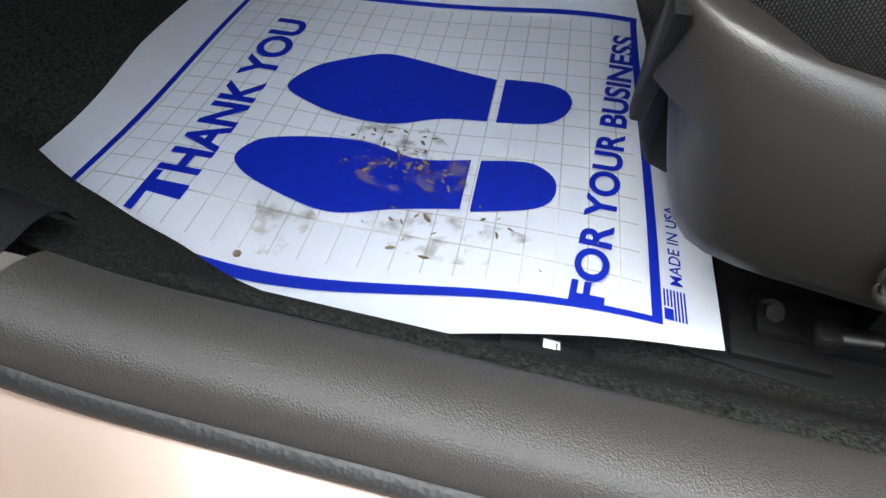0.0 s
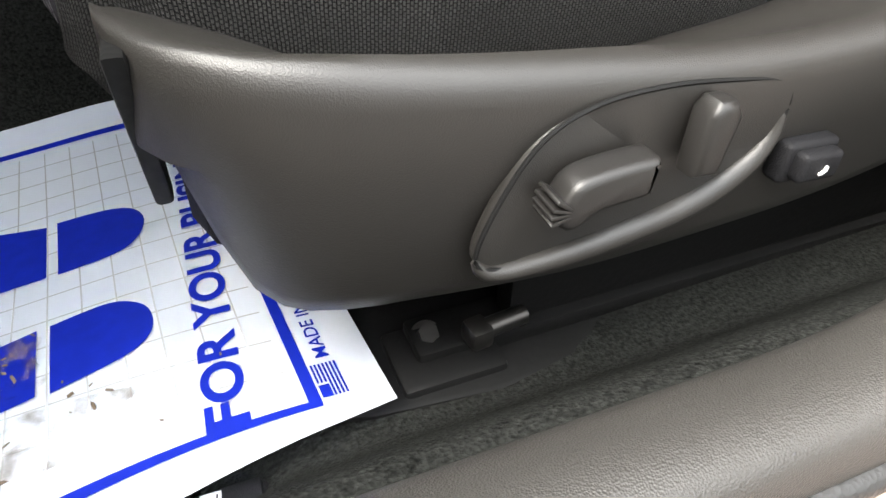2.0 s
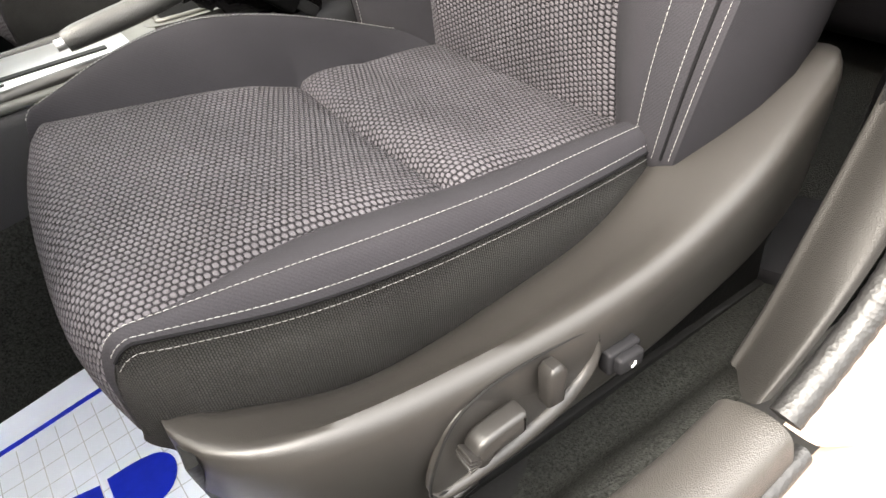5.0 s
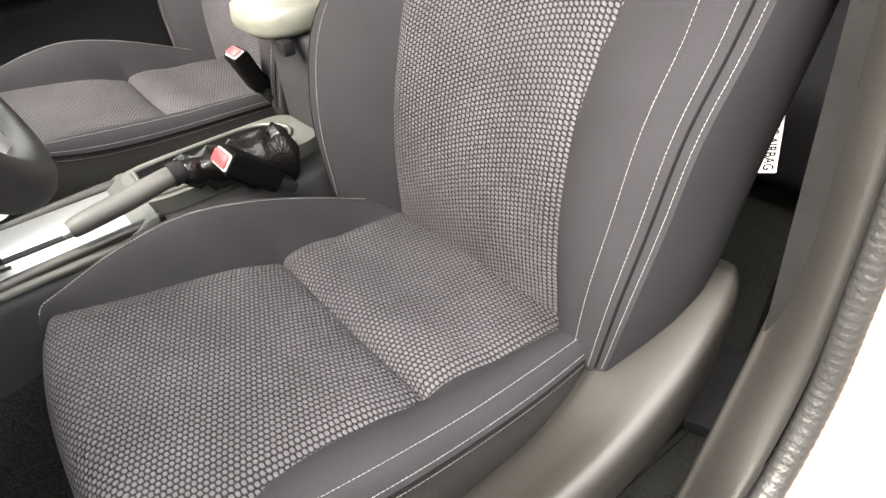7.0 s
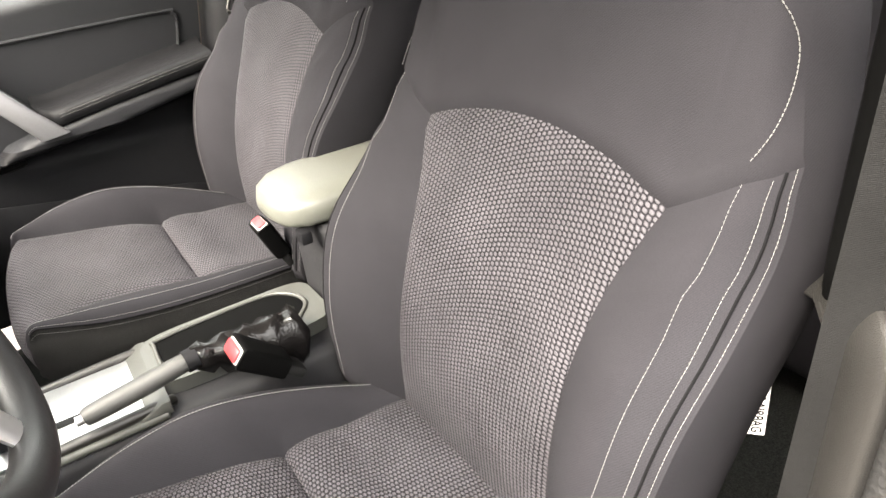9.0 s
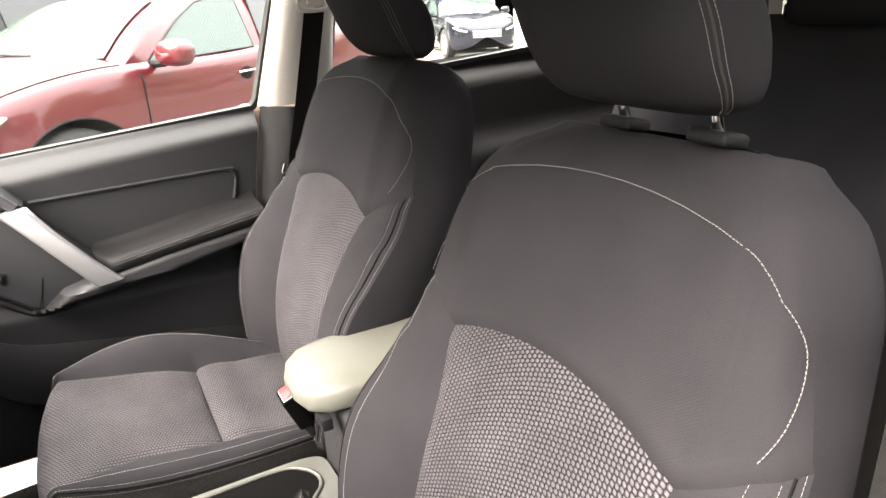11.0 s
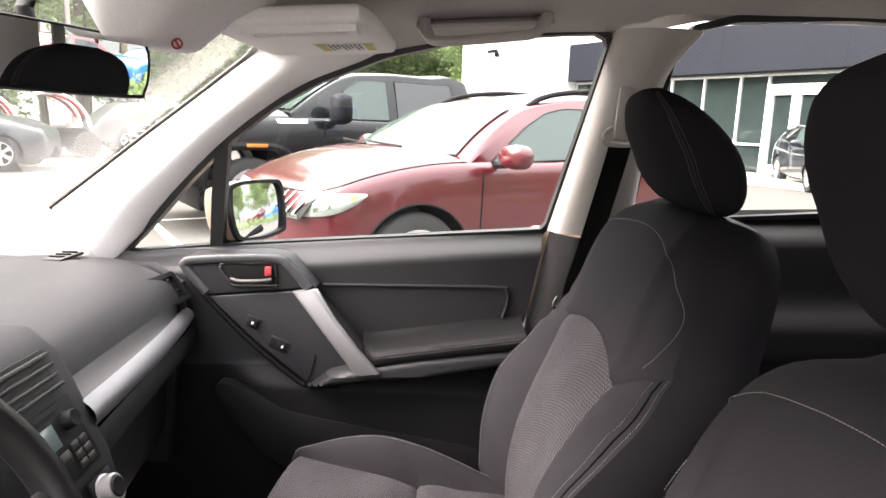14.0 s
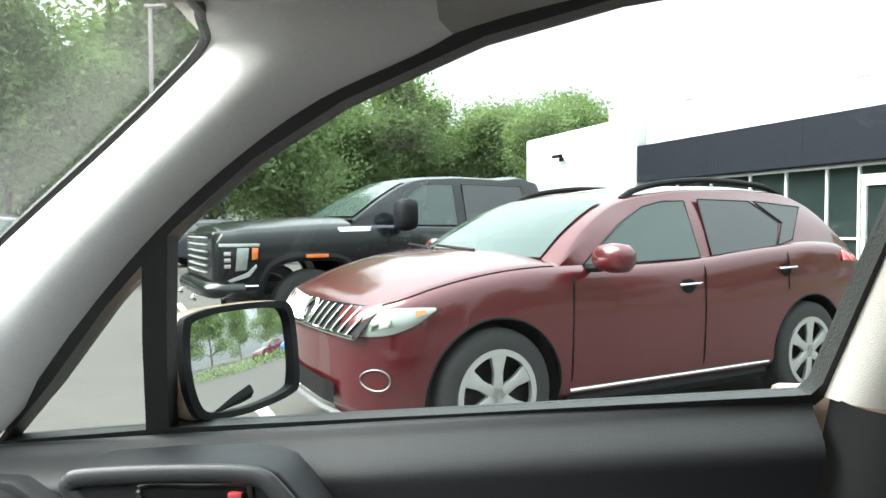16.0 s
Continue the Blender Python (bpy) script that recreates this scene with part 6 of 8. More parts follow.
P.append([(x + 0.08, y, z - 0.01) for x, y, z in P[-1]])
P.append([(x + 0.02, y, 0.5) for x, y, z in P[-1]])
part("backrest", grid(P), M_TWILL, rb, "black cloth backrest", 60)
for y in (1.30, 0.90, 0.50):
    hr = [[(1.22 + sx * 0.5 * math.copysign(abs(math.cos(t)) ** 0.6, math.cos(t)), y + 0.5 * sy * math.copysign(abs(math.sin(t)) ** 0.6, math.sin(t)), z) for t in lin(0, 2 * math.pi, 24, endpoint=False)] for sx, sy, z in ((0.06, 0.2, 1.255), (0.09, 0.235, 1.27), (0.10, 0.245, 1.33), (0.09, 0.235, 1.39), (0.06, 0.2, 1.425), (0.02, 0.12, 1.435))]
    if y == 0.90:
        hr = [[(a, 0.90 + (b - 0.90) * 1.5, 1.23 + (c - 1.255) * 0.62) for a, b, c in r] for r in hr]
    part("headrest", loft(hr), M_TWILL, rb, "black cloth rear headrest", 70)
part("release_lever", tube(smooth_path([(1.23, 1.155, 1.235), (1.23, 1.16, 1.298), (1.23, 1.15, 1.305), (1.23, 1.11, 1.308), (1.23, 1.10, 1.30), (1.23, 1.10, 1.235)], 5), 0.008, 8), M_BLACKP, rb, "black release loop")

# ---- dashboard ----
da = thing("dashboard", "black soft dashboard with silver trim band and air vents", "dashboard")
DPROF = [(-1.30, 0.98), (-1.15, 1.03), (-1.0, 1.046), (-0.88, 1.043), (-0.80, 1.035), (-0.745, 1.018), (-0.715, 0.995), (-0.697, 0.965)]
P = []
for y in lin(0.97, 1.60, 40):
    k = (y - 0.97) / 0.63
    dx = 0.035 * (1 - k) - 0.03 * smoothstep(0.85, 1.0, k)
    sl = 0.012 * (1 - k)
    P.append([tuple(q + Vector((0, 0, 0))) for q in smooth_path([(x + dx * smoothstep(-1.0, -0.72, x), y, z + sl * smoothstep(-1.0, -0.75, x) - 0.012 * smoothstep(0.8, 1.0, k)) for x, z in DPROF], 4)])
part("top_pad", grid(P), M_DASH, da, "black grained top pad", 60)
TRA, TRB = Vector((-0.605, 0.965, 0.952)), Vector((-0.697, 1.575, 0.915))
trim = []
for f in lin(0.02, 1, 28):
    c = TRA.lerp(TRB, f) + Vector((0.012 * math.sin(math.pi * max(f, 0)), 0, 0.004 * math.sin(math.pi * max(f, 0))))
    w = 0.0185 * (1 - 0.10 * f) * (1 if f < 0.96 else 0.8)
    trim.append([tuple(c + Vector((0.25 * a * w + 0.010 * (1 - a * a), 0, -a * w * 1.0))) for a in (-1.15, -1, -0.7, -0.35, 0, 0.35, 0.7, 1, 1.15)])
part("trim_band", grid(trim), M_SATIN, da, "satin silver trim band", 50)
P = []
for f in lin(0, 1, 24):
    c = TRA.lerp(TRB, f)
    P.append([tuple(q) for q in smooth_path([c + Vector((0.005, 0, -0.026)), c + Vector((0.012, 0, -0.045)), c + Vector((0.006, 0, -0.075)), c + Vector((-0.03, 0, -0.10)), c + Vector((-0.06, 0, -0.16)), c + Vector((-0.07, 0, -0.28)), c + Vector((-0.16, 0, -0.40)), c + Vector((-0.3, 0, -0.5))], 3)])
part("glove_box", grid(P), M_DASH, da, "black glove box front", 60)
P = []
for f, band in zip(lin(0, 1, 24), trim):
    e = smoothstep(0.85, 1.0, f)
    edge = Vector((-0.697 + 0.035 * (1 - f) - 0.03 * e, 0.968 + 0.607 * f, 0.966 + 0.012 * (1 - f) - 0.012 * e))
    P.append([tuple(edge.lerp(Vector(band[0]), t) - Vector((0, 0, 0.006 * math.sin(math.pi * t)))) for t in (0, 0.25, 0.5, 0.75, 1)])
part("trim_ledge", grid(P), M_DASH, da, "", 60)
part("end_cap", joined(prism([(-1.25, 0.55), (-0.76, 0.55), (-0.73, 0.80), (-0.695, 0.90), (-0.715, 0.985), (-0.78, 1.025), (-1.25, 1.03)], lambda a, b, c: (a, 1.575 + c, b), 0.03, 0.006)), M_DASH, da)
ve = part("air_vent", turned(hoop([(-0.062, -0.036), (0.062, -0.036), (0.056, 0.034), (-0.058, 0.036)], [(-0.05, -0.026), (0.05, -0.026), (0.046, 0.024), (-0.048, 0.026)], lambda a, b, c: (c, a, b), 0.012), pose(-0.719, 1.49, 0.985, 0, -38, -8)), M_BLACKP, da, "black side air vent", 30)
for k in range(4):
    part("slat", turned(box(-0.012, 0.008, -0.05, 0.05, -0.0022, 0.0022, 0.001), pose(-0.719, 1.49, 0.985, 0, -38, -8) @ pose(0, 0, -0.018 + 0.012 * k, 0, 25, 0)), M_PLASTIC, ve)
part("vent_back", turned(box(-0.02, -0.014, -0.052, 0.052, -0.028, 0.028, 0), pose(-0.719, 1.49, 0.985, 0, -38, -8)), M_DARK, ve)
dv = part("demister_vent", turned(box(-0.02, 0.02, -0.045, 0.045, -0.004, 0.004, 0.003), pose(-0.945, 1.53, 1.046, 0, 0, 0)), M_PLASTIC, da, "grey demister outlet")
for k in range(3):
    part("slat", turned(box(-0.016, 0.016, -0.002, 0.002, 0.003, 0.007, 0.0005), pose(-0.945, 1.505 + 0.025 * k, 1.046)), M_DARK, dv)
# middle stack
cs = part("radio_panel", joined(prism([(-1.2, 1.03), (-0.75, 1.078), (-0.68, 1.074), (-0.642, 1.04), (-0.584, 0.905), (-0.558, 0.80), (-0.57, 0.74), (-0.65, 0.66), (-1.2, 0.5)], lambda a, b, c: (a, 0.755 + c, b), 0.240, 0.02, 4)), M_DASH, da, "black centre stack", 50)


def stack(a, b, c):
    """On the sloping face of the stack: a across, b down the face, c out."""
    o, dn, out = Vector((-0.647, 0.864, 1.040)), Vector((0.42, 0, -0.907)), Vector((0.907, 0, 0.42))
    return o + Vector((0, a, 0)) + dn * b + out * c


def sbox(a0, a1, b0, b1, c0, c1, bev=0.002):
    bm = box(a0, a1, b0, b1, c0, c1, bev)
    for v in bm.verts:
        v.co = stack(*v.co)
    bmesh.ops.recalc_face_normals(bm, faces=bm.faces)
    return bm


part("stack_vent", sbox(-0.095, 0.095, -0.012, 0.048, -0.004, 0.003), M_DARK, cs, "black middle vents")
for k in range(4):
    part("vent_slat", sbox(-0.09, 0.09, -0.006 + 0.014 * k, -0.001 + 0.014 * k, 0.001, 0.010, 0.001), M_PLASTIC, cs)
ra = part("radio", sbox(-0.09, 0.09, 0.055, 0.15, 0.0, 0.006), M_BLACKP, cs, "black radio panel")
part("radio_slot", sbox(-0.03, 0.05, 0.062, 0.067, 0.006, 0.0068, 0), M_DARK, cs)
M_LCD = material("dim_display", (0.10, 0.13, 0.13), 0.2)
part("display", sbox(-0.035, 0.035, 0.074, 0.105, 0.006, 0.0072, 0.0005), M_LCD, cs, "dim grey display")
for k in range(6):
    part("radio_button", sbox(0.045 + 0.018 * (k % 2), 0.060 + 0.018 * (k % 2), 0.108 + 0.013 * (k // 2), 0.118 + 0.013 * (k // 2), 0.005, 0.0095, 0.001), M_PLASTIC, cs)
for k in range(3):
    part("preset_button", sbox(-0.03 + 0.024 * k, -0.01 + 0.024 * k, 0.112, 0.128, 0.005, 0.0095, 0.001), M_PLASTIC, cs)


def knob_at(a, b, r, h):
    rings = [[stack(a + q * r * math.cos(t), b + q * r * math.sin(t), c) for t in lin(0, 2 * math.pi, 24, endpoint=False)] for q, c in ((1.08, 0.002), (1.05, 0.005), (0.95, 0.006), (0.9, h), (0.78, h + 0.002), (0.3, h + 0.001))]
    return loft(rings)


part("volume_knob", knob_at(0.062, 0.082, 0.013, 0.018), M_BLACKP, cs, "round black volume knob", 40)
for a in (0.068, -0.005, -0.075):
    part("climate_panel", sbox(a - 0.026, a + 0.026, 0.165, 0.218, 0.0, 0.004), M_BLACKP, cs)
    part("climate_dial", knob_at(a, 0.19, 0.021, 0.018), M_SILVER, cs, "ringed climate dial", 40)
    part("dial_face", knob_at(a, 0.19, 0.0155, 0.021), M_BLACKP, cs, "black dial face", 40)
part("driver_side", joined(prism([(-1.2, 1.03), (-0.80, 1.08), (-0.70, 1.06), (-0.66, 0.98), (-0.66, 0.85), (-0.72, 0.72), (-1.2, 0.55)], lambda a, b, c: (a, 0.22 + c, b), 0.53, 0.02, 3)), M_DASH, da, "black driver side dash", 50)

# windscreen
WSP = [[(-1.20 + 0.70 * f - 0.10 * abs(2 * t - 1) ** 2.5 * 0 - 0.02, 0.05 + 1.64 * t + (0.5 - t) * 0.26 * f, 1.015 + 0.488 * f) for t in lin(0, 1, 13)] for f in lin(0, 1, 9)]
ws = tagged(part("windscreen", grid(WSP), M_SCREEN), "clear windscreen glass", "windscreen", kind="structure")
ws.visible_shadow = False
tagged(part("wall_bulkhead", box(-1.42, -1.36, 0.1, 1.65, 0.3, 1.0, 0.01), M_BLACKP), "black bulkhead ahead of the footwell", "bulkhead", kind="structure")
bn = []
for x in lin(-2.3, -1.20, 12):
    bn.append([(x, y, 0.955 - 0.13 * ((-1.2 - x) / 1.1) ** 2 - 0.05 * abs((y - 0.87) / 0.75) ** 3) for y in lin(0.25, 1.45, 14)])
tagged(part("bonnet", grid(bn), M_PAINT), "pale beige painted bonnet", "bonnet", kind="structure")

# Unseen panel added to keep windscreen light out of the footwell.
tagged(part("wall_light_baffle", box(-1.45, -1.12, 0.08, 1.68, 0.955, 0.975, 0.004), M_BLACKP), "unseen black panel added to block light below the windscreen", "scuttle", kind="structure")

# ---- driver side middle pillar, seal and belt ----
pl = thing("pillar_left", "dark grey lower pillar trim beside the driver seat", "pillar trim", kind="structure")
ex = keyed([0.38, 0.42, 0.45, 0.50, 0.566, 0.634, 0.70, 0.80, 0.90, 1.2], [-0.095, -0.066, -0.040, -0.008, 0.033, 0.068, 0.083, 0.087, 0.089, 0.10])
sx = keyed([0.43, 0.455, 0.475, 0.50, 0.53, 0.56, 0.602, 0.685, 0.75, 0.90, 1.25], [-0.150, -0.112, -0.080, -0.045, -0.015, 0.005, 0.025, 0.041, 0.050, 0.060, 0.08])
P, Q, R, S = [], [], [], []
for z in lin(0.42, 1.2, 50):
    a, b = Vector((ex(z), 0.184, z)), Vector((sx(z + 0.036), 0.140, z + 0.036))
    P.append([tuple(q) for q in smooth_path([a + Vector((0.10, 0.03, 0)), a + Vector((0.012, 0.012, 0)), a, (a + b) / 2 + Vector((-0.010, -0.004, 0)), b, b + Vector((0.012, -0.004, 0))], 4)])
    Q.append(Vector((b.x + 0.018, 0.126, b.z - 0.018)))
    z = b.z
    R.append([tuple(q) for q in smooth_path([(b.x + 0.022, 0.128, z - 0.03), (b.x + 0.035, 0.108, z - 0.045), (b.x + 0.06, 0.10, z - 0.06), (b.x + 0.085, 0.09, z - 0.075), (b.x + 0.10, 0.06, z - 0.085), (b.x + 0.11, 0.02, z - 0.09), (b.x + 0.16, 0.0, z - 0.09), (b.x + 0.5, 0.0, z - 0.09)], 3)])
P = [r for r in P if r[8][2] < 0.895]
P.append([(x + 0.03, y + 0.03, z + 0.010) for x, y, z in P[-1]])
P.append([(x + 0.05, y + 0.05, z - 0.03) for x, y, z in P[-1]])
part("lower_trim", grid(P), M_PTRIM, pl, "grained grey trim", 60)
rib = [0.0125 + 0.0004 * math.sin(k * 1.9) for k in range(0, 50 * 6 - 5)]
seal = smooth_path(Q, 6)
part("door_seal", tube(seal, rib[:len(seal)], 12), M_RUBBER, pl, "ribbed black rubber seal", 70)
part("painted_jamb", grid(R, flip=True), M_PAINT, pl, "pale beige painted door jamb", 60)
part("upper_cover", loft([[(0.165 + sx_ * math.cos(t), 0.20 + 0.03 * math.sin(t), z) for t in lin(0, 2 * math.pi, 20, endpoint=False)] for sx_, z in ((0.03, 0.885), (0.05, 0.895), (0.055, 0.93), (0.05, 1.2))]), M_PIT, pl, "black upper cover", 60)
part("upper_post", loft([[(x + 0.05 * math.cos(t), y + 0.03 * math.sin(t), z) for t in lin(0, 2 * math.pi, 16, endpoint=False)] for x, y, z in ((0.15, 0.17, 1.15), (0.20, 0.26, 1.45), (0.22, 0.30, 1.56))]), M_PILLAR, pl)
sb = thing("seat_belt", "black seat belt running down the driver side pillar", "seat belt")
part("webbing", grid([[(0.052 + 0.036 * f + 0.022 * w, 0.190 - 0.046 * w, 0.50 + 0.70 * f) for w in (0.0, 0.33, 0.67, 1.0)] for f in lin(0, 1, 16)]), M_BELT, sb, "black webbing", 80)
part("tongue", turned(box(-0.02, 0.02, -0.003, 0.003, -0.03, 0.03, 0.003), pose(0.16, 0.20, 1.04, 0, 30, -40)), M_STEEL, sb, "steel tongue")
tagged(part("wall_rear_footwell", grid([[(x, 0.24 - 0.03 * f, 0.33 + 0.30 * f) for x in lin(0.10, 0.7, 6)] for f in lin(0, 1, 5)]), M_BLACKP), "black lining beside the rear footwell", "side lining", kind="structure")
part("floor_cover", turned(box(-0.03, 0.12, -0.03, 0.02, -0.012, 0.012, 0.006), pose(0.13, 0.275, 0.365, 0, 0, 20)), M_BLACKP, pl, "black belt anchor cover")
# plain unseen panels ahead of the driver, blocking light: footwell side, opened driver's door
tagged(part("wall_footwell", box(-1.40, -0.88, 0.07, 0.12, 0.40, 1.05, 0.01), M_BLACKP), "unseen black footwell side panel added to block light", "side panel", kind="structure")
dd = thing("door_driver", "unseen opened driver door added to block light", "car door", (-1.02, 0.05, 0), -68, kind="structure")
part("inner_panel", box(0.0, 1.0, 0.0, 0.10, 0.38, 1.10, 0.02), M_DOOR, dd)
part("outer_skin", box(0.0, 1.02, -0.04, -0.002, 0.34, 1.08, 0.02), M_PAINT, dd)

# ---- outside: ground, building, vehicles, trees ----
M_ASPHALT = material("grey_asphalt", (0.085, 0.08, 0.075), 0.95, spec=0.1, var=0.25, scale=3, bump=0.8, bscale=60, blotch=0.15)
M_CONCRETE = material("pale_concrete", (0.42, 0.40, 0.37), 0.9, var=0.12, scale=2, bump=0.3, bscale=60)
M_LINE = material("white_road_paint", (0.62, 0.62, 0.6), 0.8, var=0.2, scale=8)
M_WALL = material("white_render", (0.62, 0.635, 0.63), 0.85, var=0.05, scale=1.5)
M_SIGN = material("dark_slate_fascia", (0.013, 0.0145, 0.021), 0.55, var=0.05, scale=1, spec=0.12)
M_ALU = material("white_aluminium", (0.68, 0.70, 0.70), 0.4)
M_SHOPGLASS = material("shop_glass", (0.02, 0.028, 0.028), 0.04, var=0.3, scale=0.4, spec=0.7)
M_CARGLASS = material("car_glass", (0.05, 0.07, 0.065), 0.03, var=0.1, spec=0.5)
M_PRIVACY = material("tinted_car_glass", (0.012, 0.014, 0.016), 0.03, var=0.1, spec=0.8)
M_REDCAR = material("dark_red_metallic_paint", (0.082, 0.0075, 0.012), 0.30, 0.3, var=0.04, scale=2, coat=1.0)
M_BLACKCAR = material("black_car_paint", (0.006, 0.007, 0.008), 0.25, 0.0, var=0.05, scale=2, coat=0.3, spec=0.3)
M_NAVYCAR = material("navy_car_paint", (0.006, 0.007, 0.014), 0.25, 0.1, var=0.05, scale=2, coat=1.0)
M_BLUECAR = material("blue_car_paint", (0.02, 0.10, 0.45), 0.3, 0.1, coat=0.8)
M_GREYCAR = material("grey_car_paint", (0.05, 0.055, 0.06), 0.3, 0.2, coat=0.8)
M_TYRE = material("tyre_rubber", (0.022, 0.022, 0.022), 0.85, bump=0.5, bscale=60)
M_RIM = material("silver_alloy", (0.55, 0.55, 0.55), 0.3, 0.7)
M_LAMP = material("lamp_lens", (0.26, 0.29, 0.27), 0.08, 0.3, var=0.3, scale=20, coat=1.0)
M_AMBER = material("amber_lens", (0.6, 0.16, 0.03), 0.2, coat=1.0)
M_TAIL = material("red_lens", (0.5, 0.02, 0.03), 0.2, coat=1.0)
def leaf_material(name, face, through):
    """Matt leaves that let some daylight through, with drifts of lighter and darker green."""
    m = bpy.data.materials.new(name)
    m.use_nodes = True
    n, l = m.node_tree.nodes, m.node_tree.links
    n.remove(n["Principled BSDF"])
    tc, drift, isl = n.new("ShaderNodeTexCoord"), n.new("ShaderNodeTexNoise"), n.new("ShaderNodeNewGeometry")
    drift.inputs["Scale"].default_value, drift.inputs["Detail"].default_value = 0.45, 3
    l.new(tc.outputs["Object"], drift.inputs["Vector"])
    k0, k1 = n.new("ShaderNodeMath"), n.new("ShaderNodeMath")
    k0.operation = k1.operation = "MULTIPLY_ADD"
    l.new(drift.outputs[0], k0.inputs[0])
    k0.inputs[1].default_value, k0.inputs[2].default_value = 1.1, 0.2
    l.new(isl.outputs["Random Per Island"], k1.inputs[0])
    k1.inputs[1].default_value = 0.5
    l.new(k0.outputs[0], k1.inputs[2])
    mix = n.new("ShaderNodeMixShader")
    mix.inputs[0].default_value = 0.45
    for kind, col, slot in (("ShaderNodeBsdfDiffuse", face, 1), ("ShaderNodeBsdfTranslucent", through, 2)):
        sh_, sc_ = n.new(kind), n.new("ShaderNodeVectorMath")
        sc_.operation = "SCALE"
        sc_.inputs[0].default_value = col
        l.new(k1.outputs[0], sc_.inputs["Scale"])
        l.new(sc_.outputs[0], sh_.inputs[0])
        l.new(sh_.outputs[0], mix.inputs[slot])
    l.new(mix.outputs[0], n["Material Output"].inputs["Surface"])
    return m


# Greens lightened and greyed to stand in for distance haze; shrubs share them.
M_LEAF = leaf_material("haze_lightened_leaves", (0.165, 0.22, 0.105), (0.19, 0.26, 0.10))
M_BARK = material("grey_brown_bark", (0.12, 0.10, 0.08), 0.9, var=0.3, scale=6, bump=0.8, bscale=25)
M_POLE = material("grey_lamp_pole", (0.30, 0.27, 0.25), 0.6)

gp = [[(x, y, 0) for x in (-300, -40, -15, 0, 15, 40, 300)] for y in (-300, -30, 0, 15, 30, 60, 300)]
tagged(part("ground", grid(gp), M_ASPHALT), "grey asphalt car park", "asphalt", kind="structure")
HEAD = radians(34.6)
AX, AY = Vector((math.cos(HEAD), math.sin(HEAD), 0)), Vector((-math.sin(HEAD), math.cos(HEAD), 0))


def road_line(a, b, w=0.10):
    a, b = Vector((*a, 0.004)), Vector((*b, 0.004))
    d = (b - a).normalized()
    n = Vector((-d.y, d.x, 0)) * w / 2
    k = max(2, int((b - a).length / 0.3))
    P = [[tuple(a.lerp(b, i / k) + n * s * (1 + 0.05 * math.sin(i * 3.1 + s))) for s in (-1, 1)] for i in range(k + 1)]
    tagged(part("parking_line", grid(P), M_LINE), "white painted parking line on asphalt", "road marking", group="parking lines")


road_line((-6.0, 11.95), (-1.7, 5.0))
for k in range(3):
    o = Vector((-2.35, 6.1, 0)) + AY * 2.75 * k
    road_line((o.x, o.y), (o.x + AX.x * 5.5, o.y + AX.y * 5.5))

# store
W0, WD, WN = Vector((0.55, 37.13, 0)), Vector((0.487, -0.873, 0)), Vector((-0.873, -0.487, 0))


def wall_at(s, z, out=0.0):
    return W0 + WD * s + WN * out + Vector((0, 0, z))


def slab(s0, s1, z0, z1, o0, o1, bev=0.01):
    bm = box(s0, s1, o0, o1, z0, z1, bev, 1)
    for v in bm.verts:
        v.co = wall_at(v.co.x, v.co.z, v.co.y)
    bmesh.ops.recalc_face_normals(bm, faces=bm.faces)
    return bm


st = thing("store_building", "white single-storey dealership with dark fascia and glazed front", "building")
part("side_wall", slab(0, 7.9, 0, 5.95, -14, 0), M_WALL, st, "white rendered wall")
part("pilaster", slab(7.75, 9.5, 0, 6.25, -14, 0.55, 0.05), M_WALL, st, "white corner pilaster")
part("parapet", slab(9.5, 22.0, 4.62, 6.05, -14, 0.0), M_WALL, st, "white parapet")
part("coping", slab(9.5, 22.0, 5.55, 5.62, 0, 0.03), M_WALL, st)
part("fascia", slab(9.5, 22.2, 3.16, 4.60, -6.0, 0.45), M_SIGN, st, "dark slate fascia", 30)
for s in (13.2, 17.0, 21.0):
    part("fascia_joint", slab(s, s + 0.015, 3.17, 4.59, 0.45, 0.453, 0), M_DARK, st)
part("shop_floor", slab(9.5, 26.5, 0.0, 0.12, -13, 0.0), M_CONCRETE, st)
# Black slab closing the showroom; its colour stands in for indoor dimness.
part("back_wall", slab(9.5, 26.5, 0.12, 3.16, -8.2, -8.0), M_DARK, st, "black slab for the unlit showroom depth")
part("soffit", slab(9.5, 26.5, 3.1, 3.16, -8.0, -0.02), M_WALL, st)
mull = [9.55, 11.3, 13.0, 14.7, 16.1, 17.5, 18.5, 21.25, 21.9]
for s in mull:
    part("mullion", slab(s - 0.04, s + 0.04, 0.12, 3.12, -0.1, 0.04), M_ALU, st)
part("transom", slab(18.5, 21.25, 2.68, 2.80, -0.1, 0.04), M_ALU, st)
part("sill_bar", slab(9.55, 18.5, 0.95, 1.02, -0.08, 0.03), M_ALU, st)
part("head_bar", slab(9.55, 21.9, 3.05, 3.12, -0.1, 0.04), M_ALU, st)
for a, b in zip(mull, mull[1:]):
    part("shop_pane", slab(a + 0.04, b - 0.04, 0.14, 3.06, -0.05, -0.04, 0), M_SHOPGLASS, st, "dark reflecting shop glass")
for k in range(3):
    s = 18.6 + 0.89 * k
    part("door_frame", joined(slab(s, s + 0.12, 0.12, 2.68, -0.06, 0.06), slab(s + 0.72, s + 0.84, 0.12, 2.68, -0.06, 0.06), slab(s + 0.1, s + 0.74, 2.48, 2.68, -0.06, 0.06), slab(s + 0.1, s + 0.74, 0.12, 0.4, -0.06, 0.06)), M_ALU, st, "white door frame")
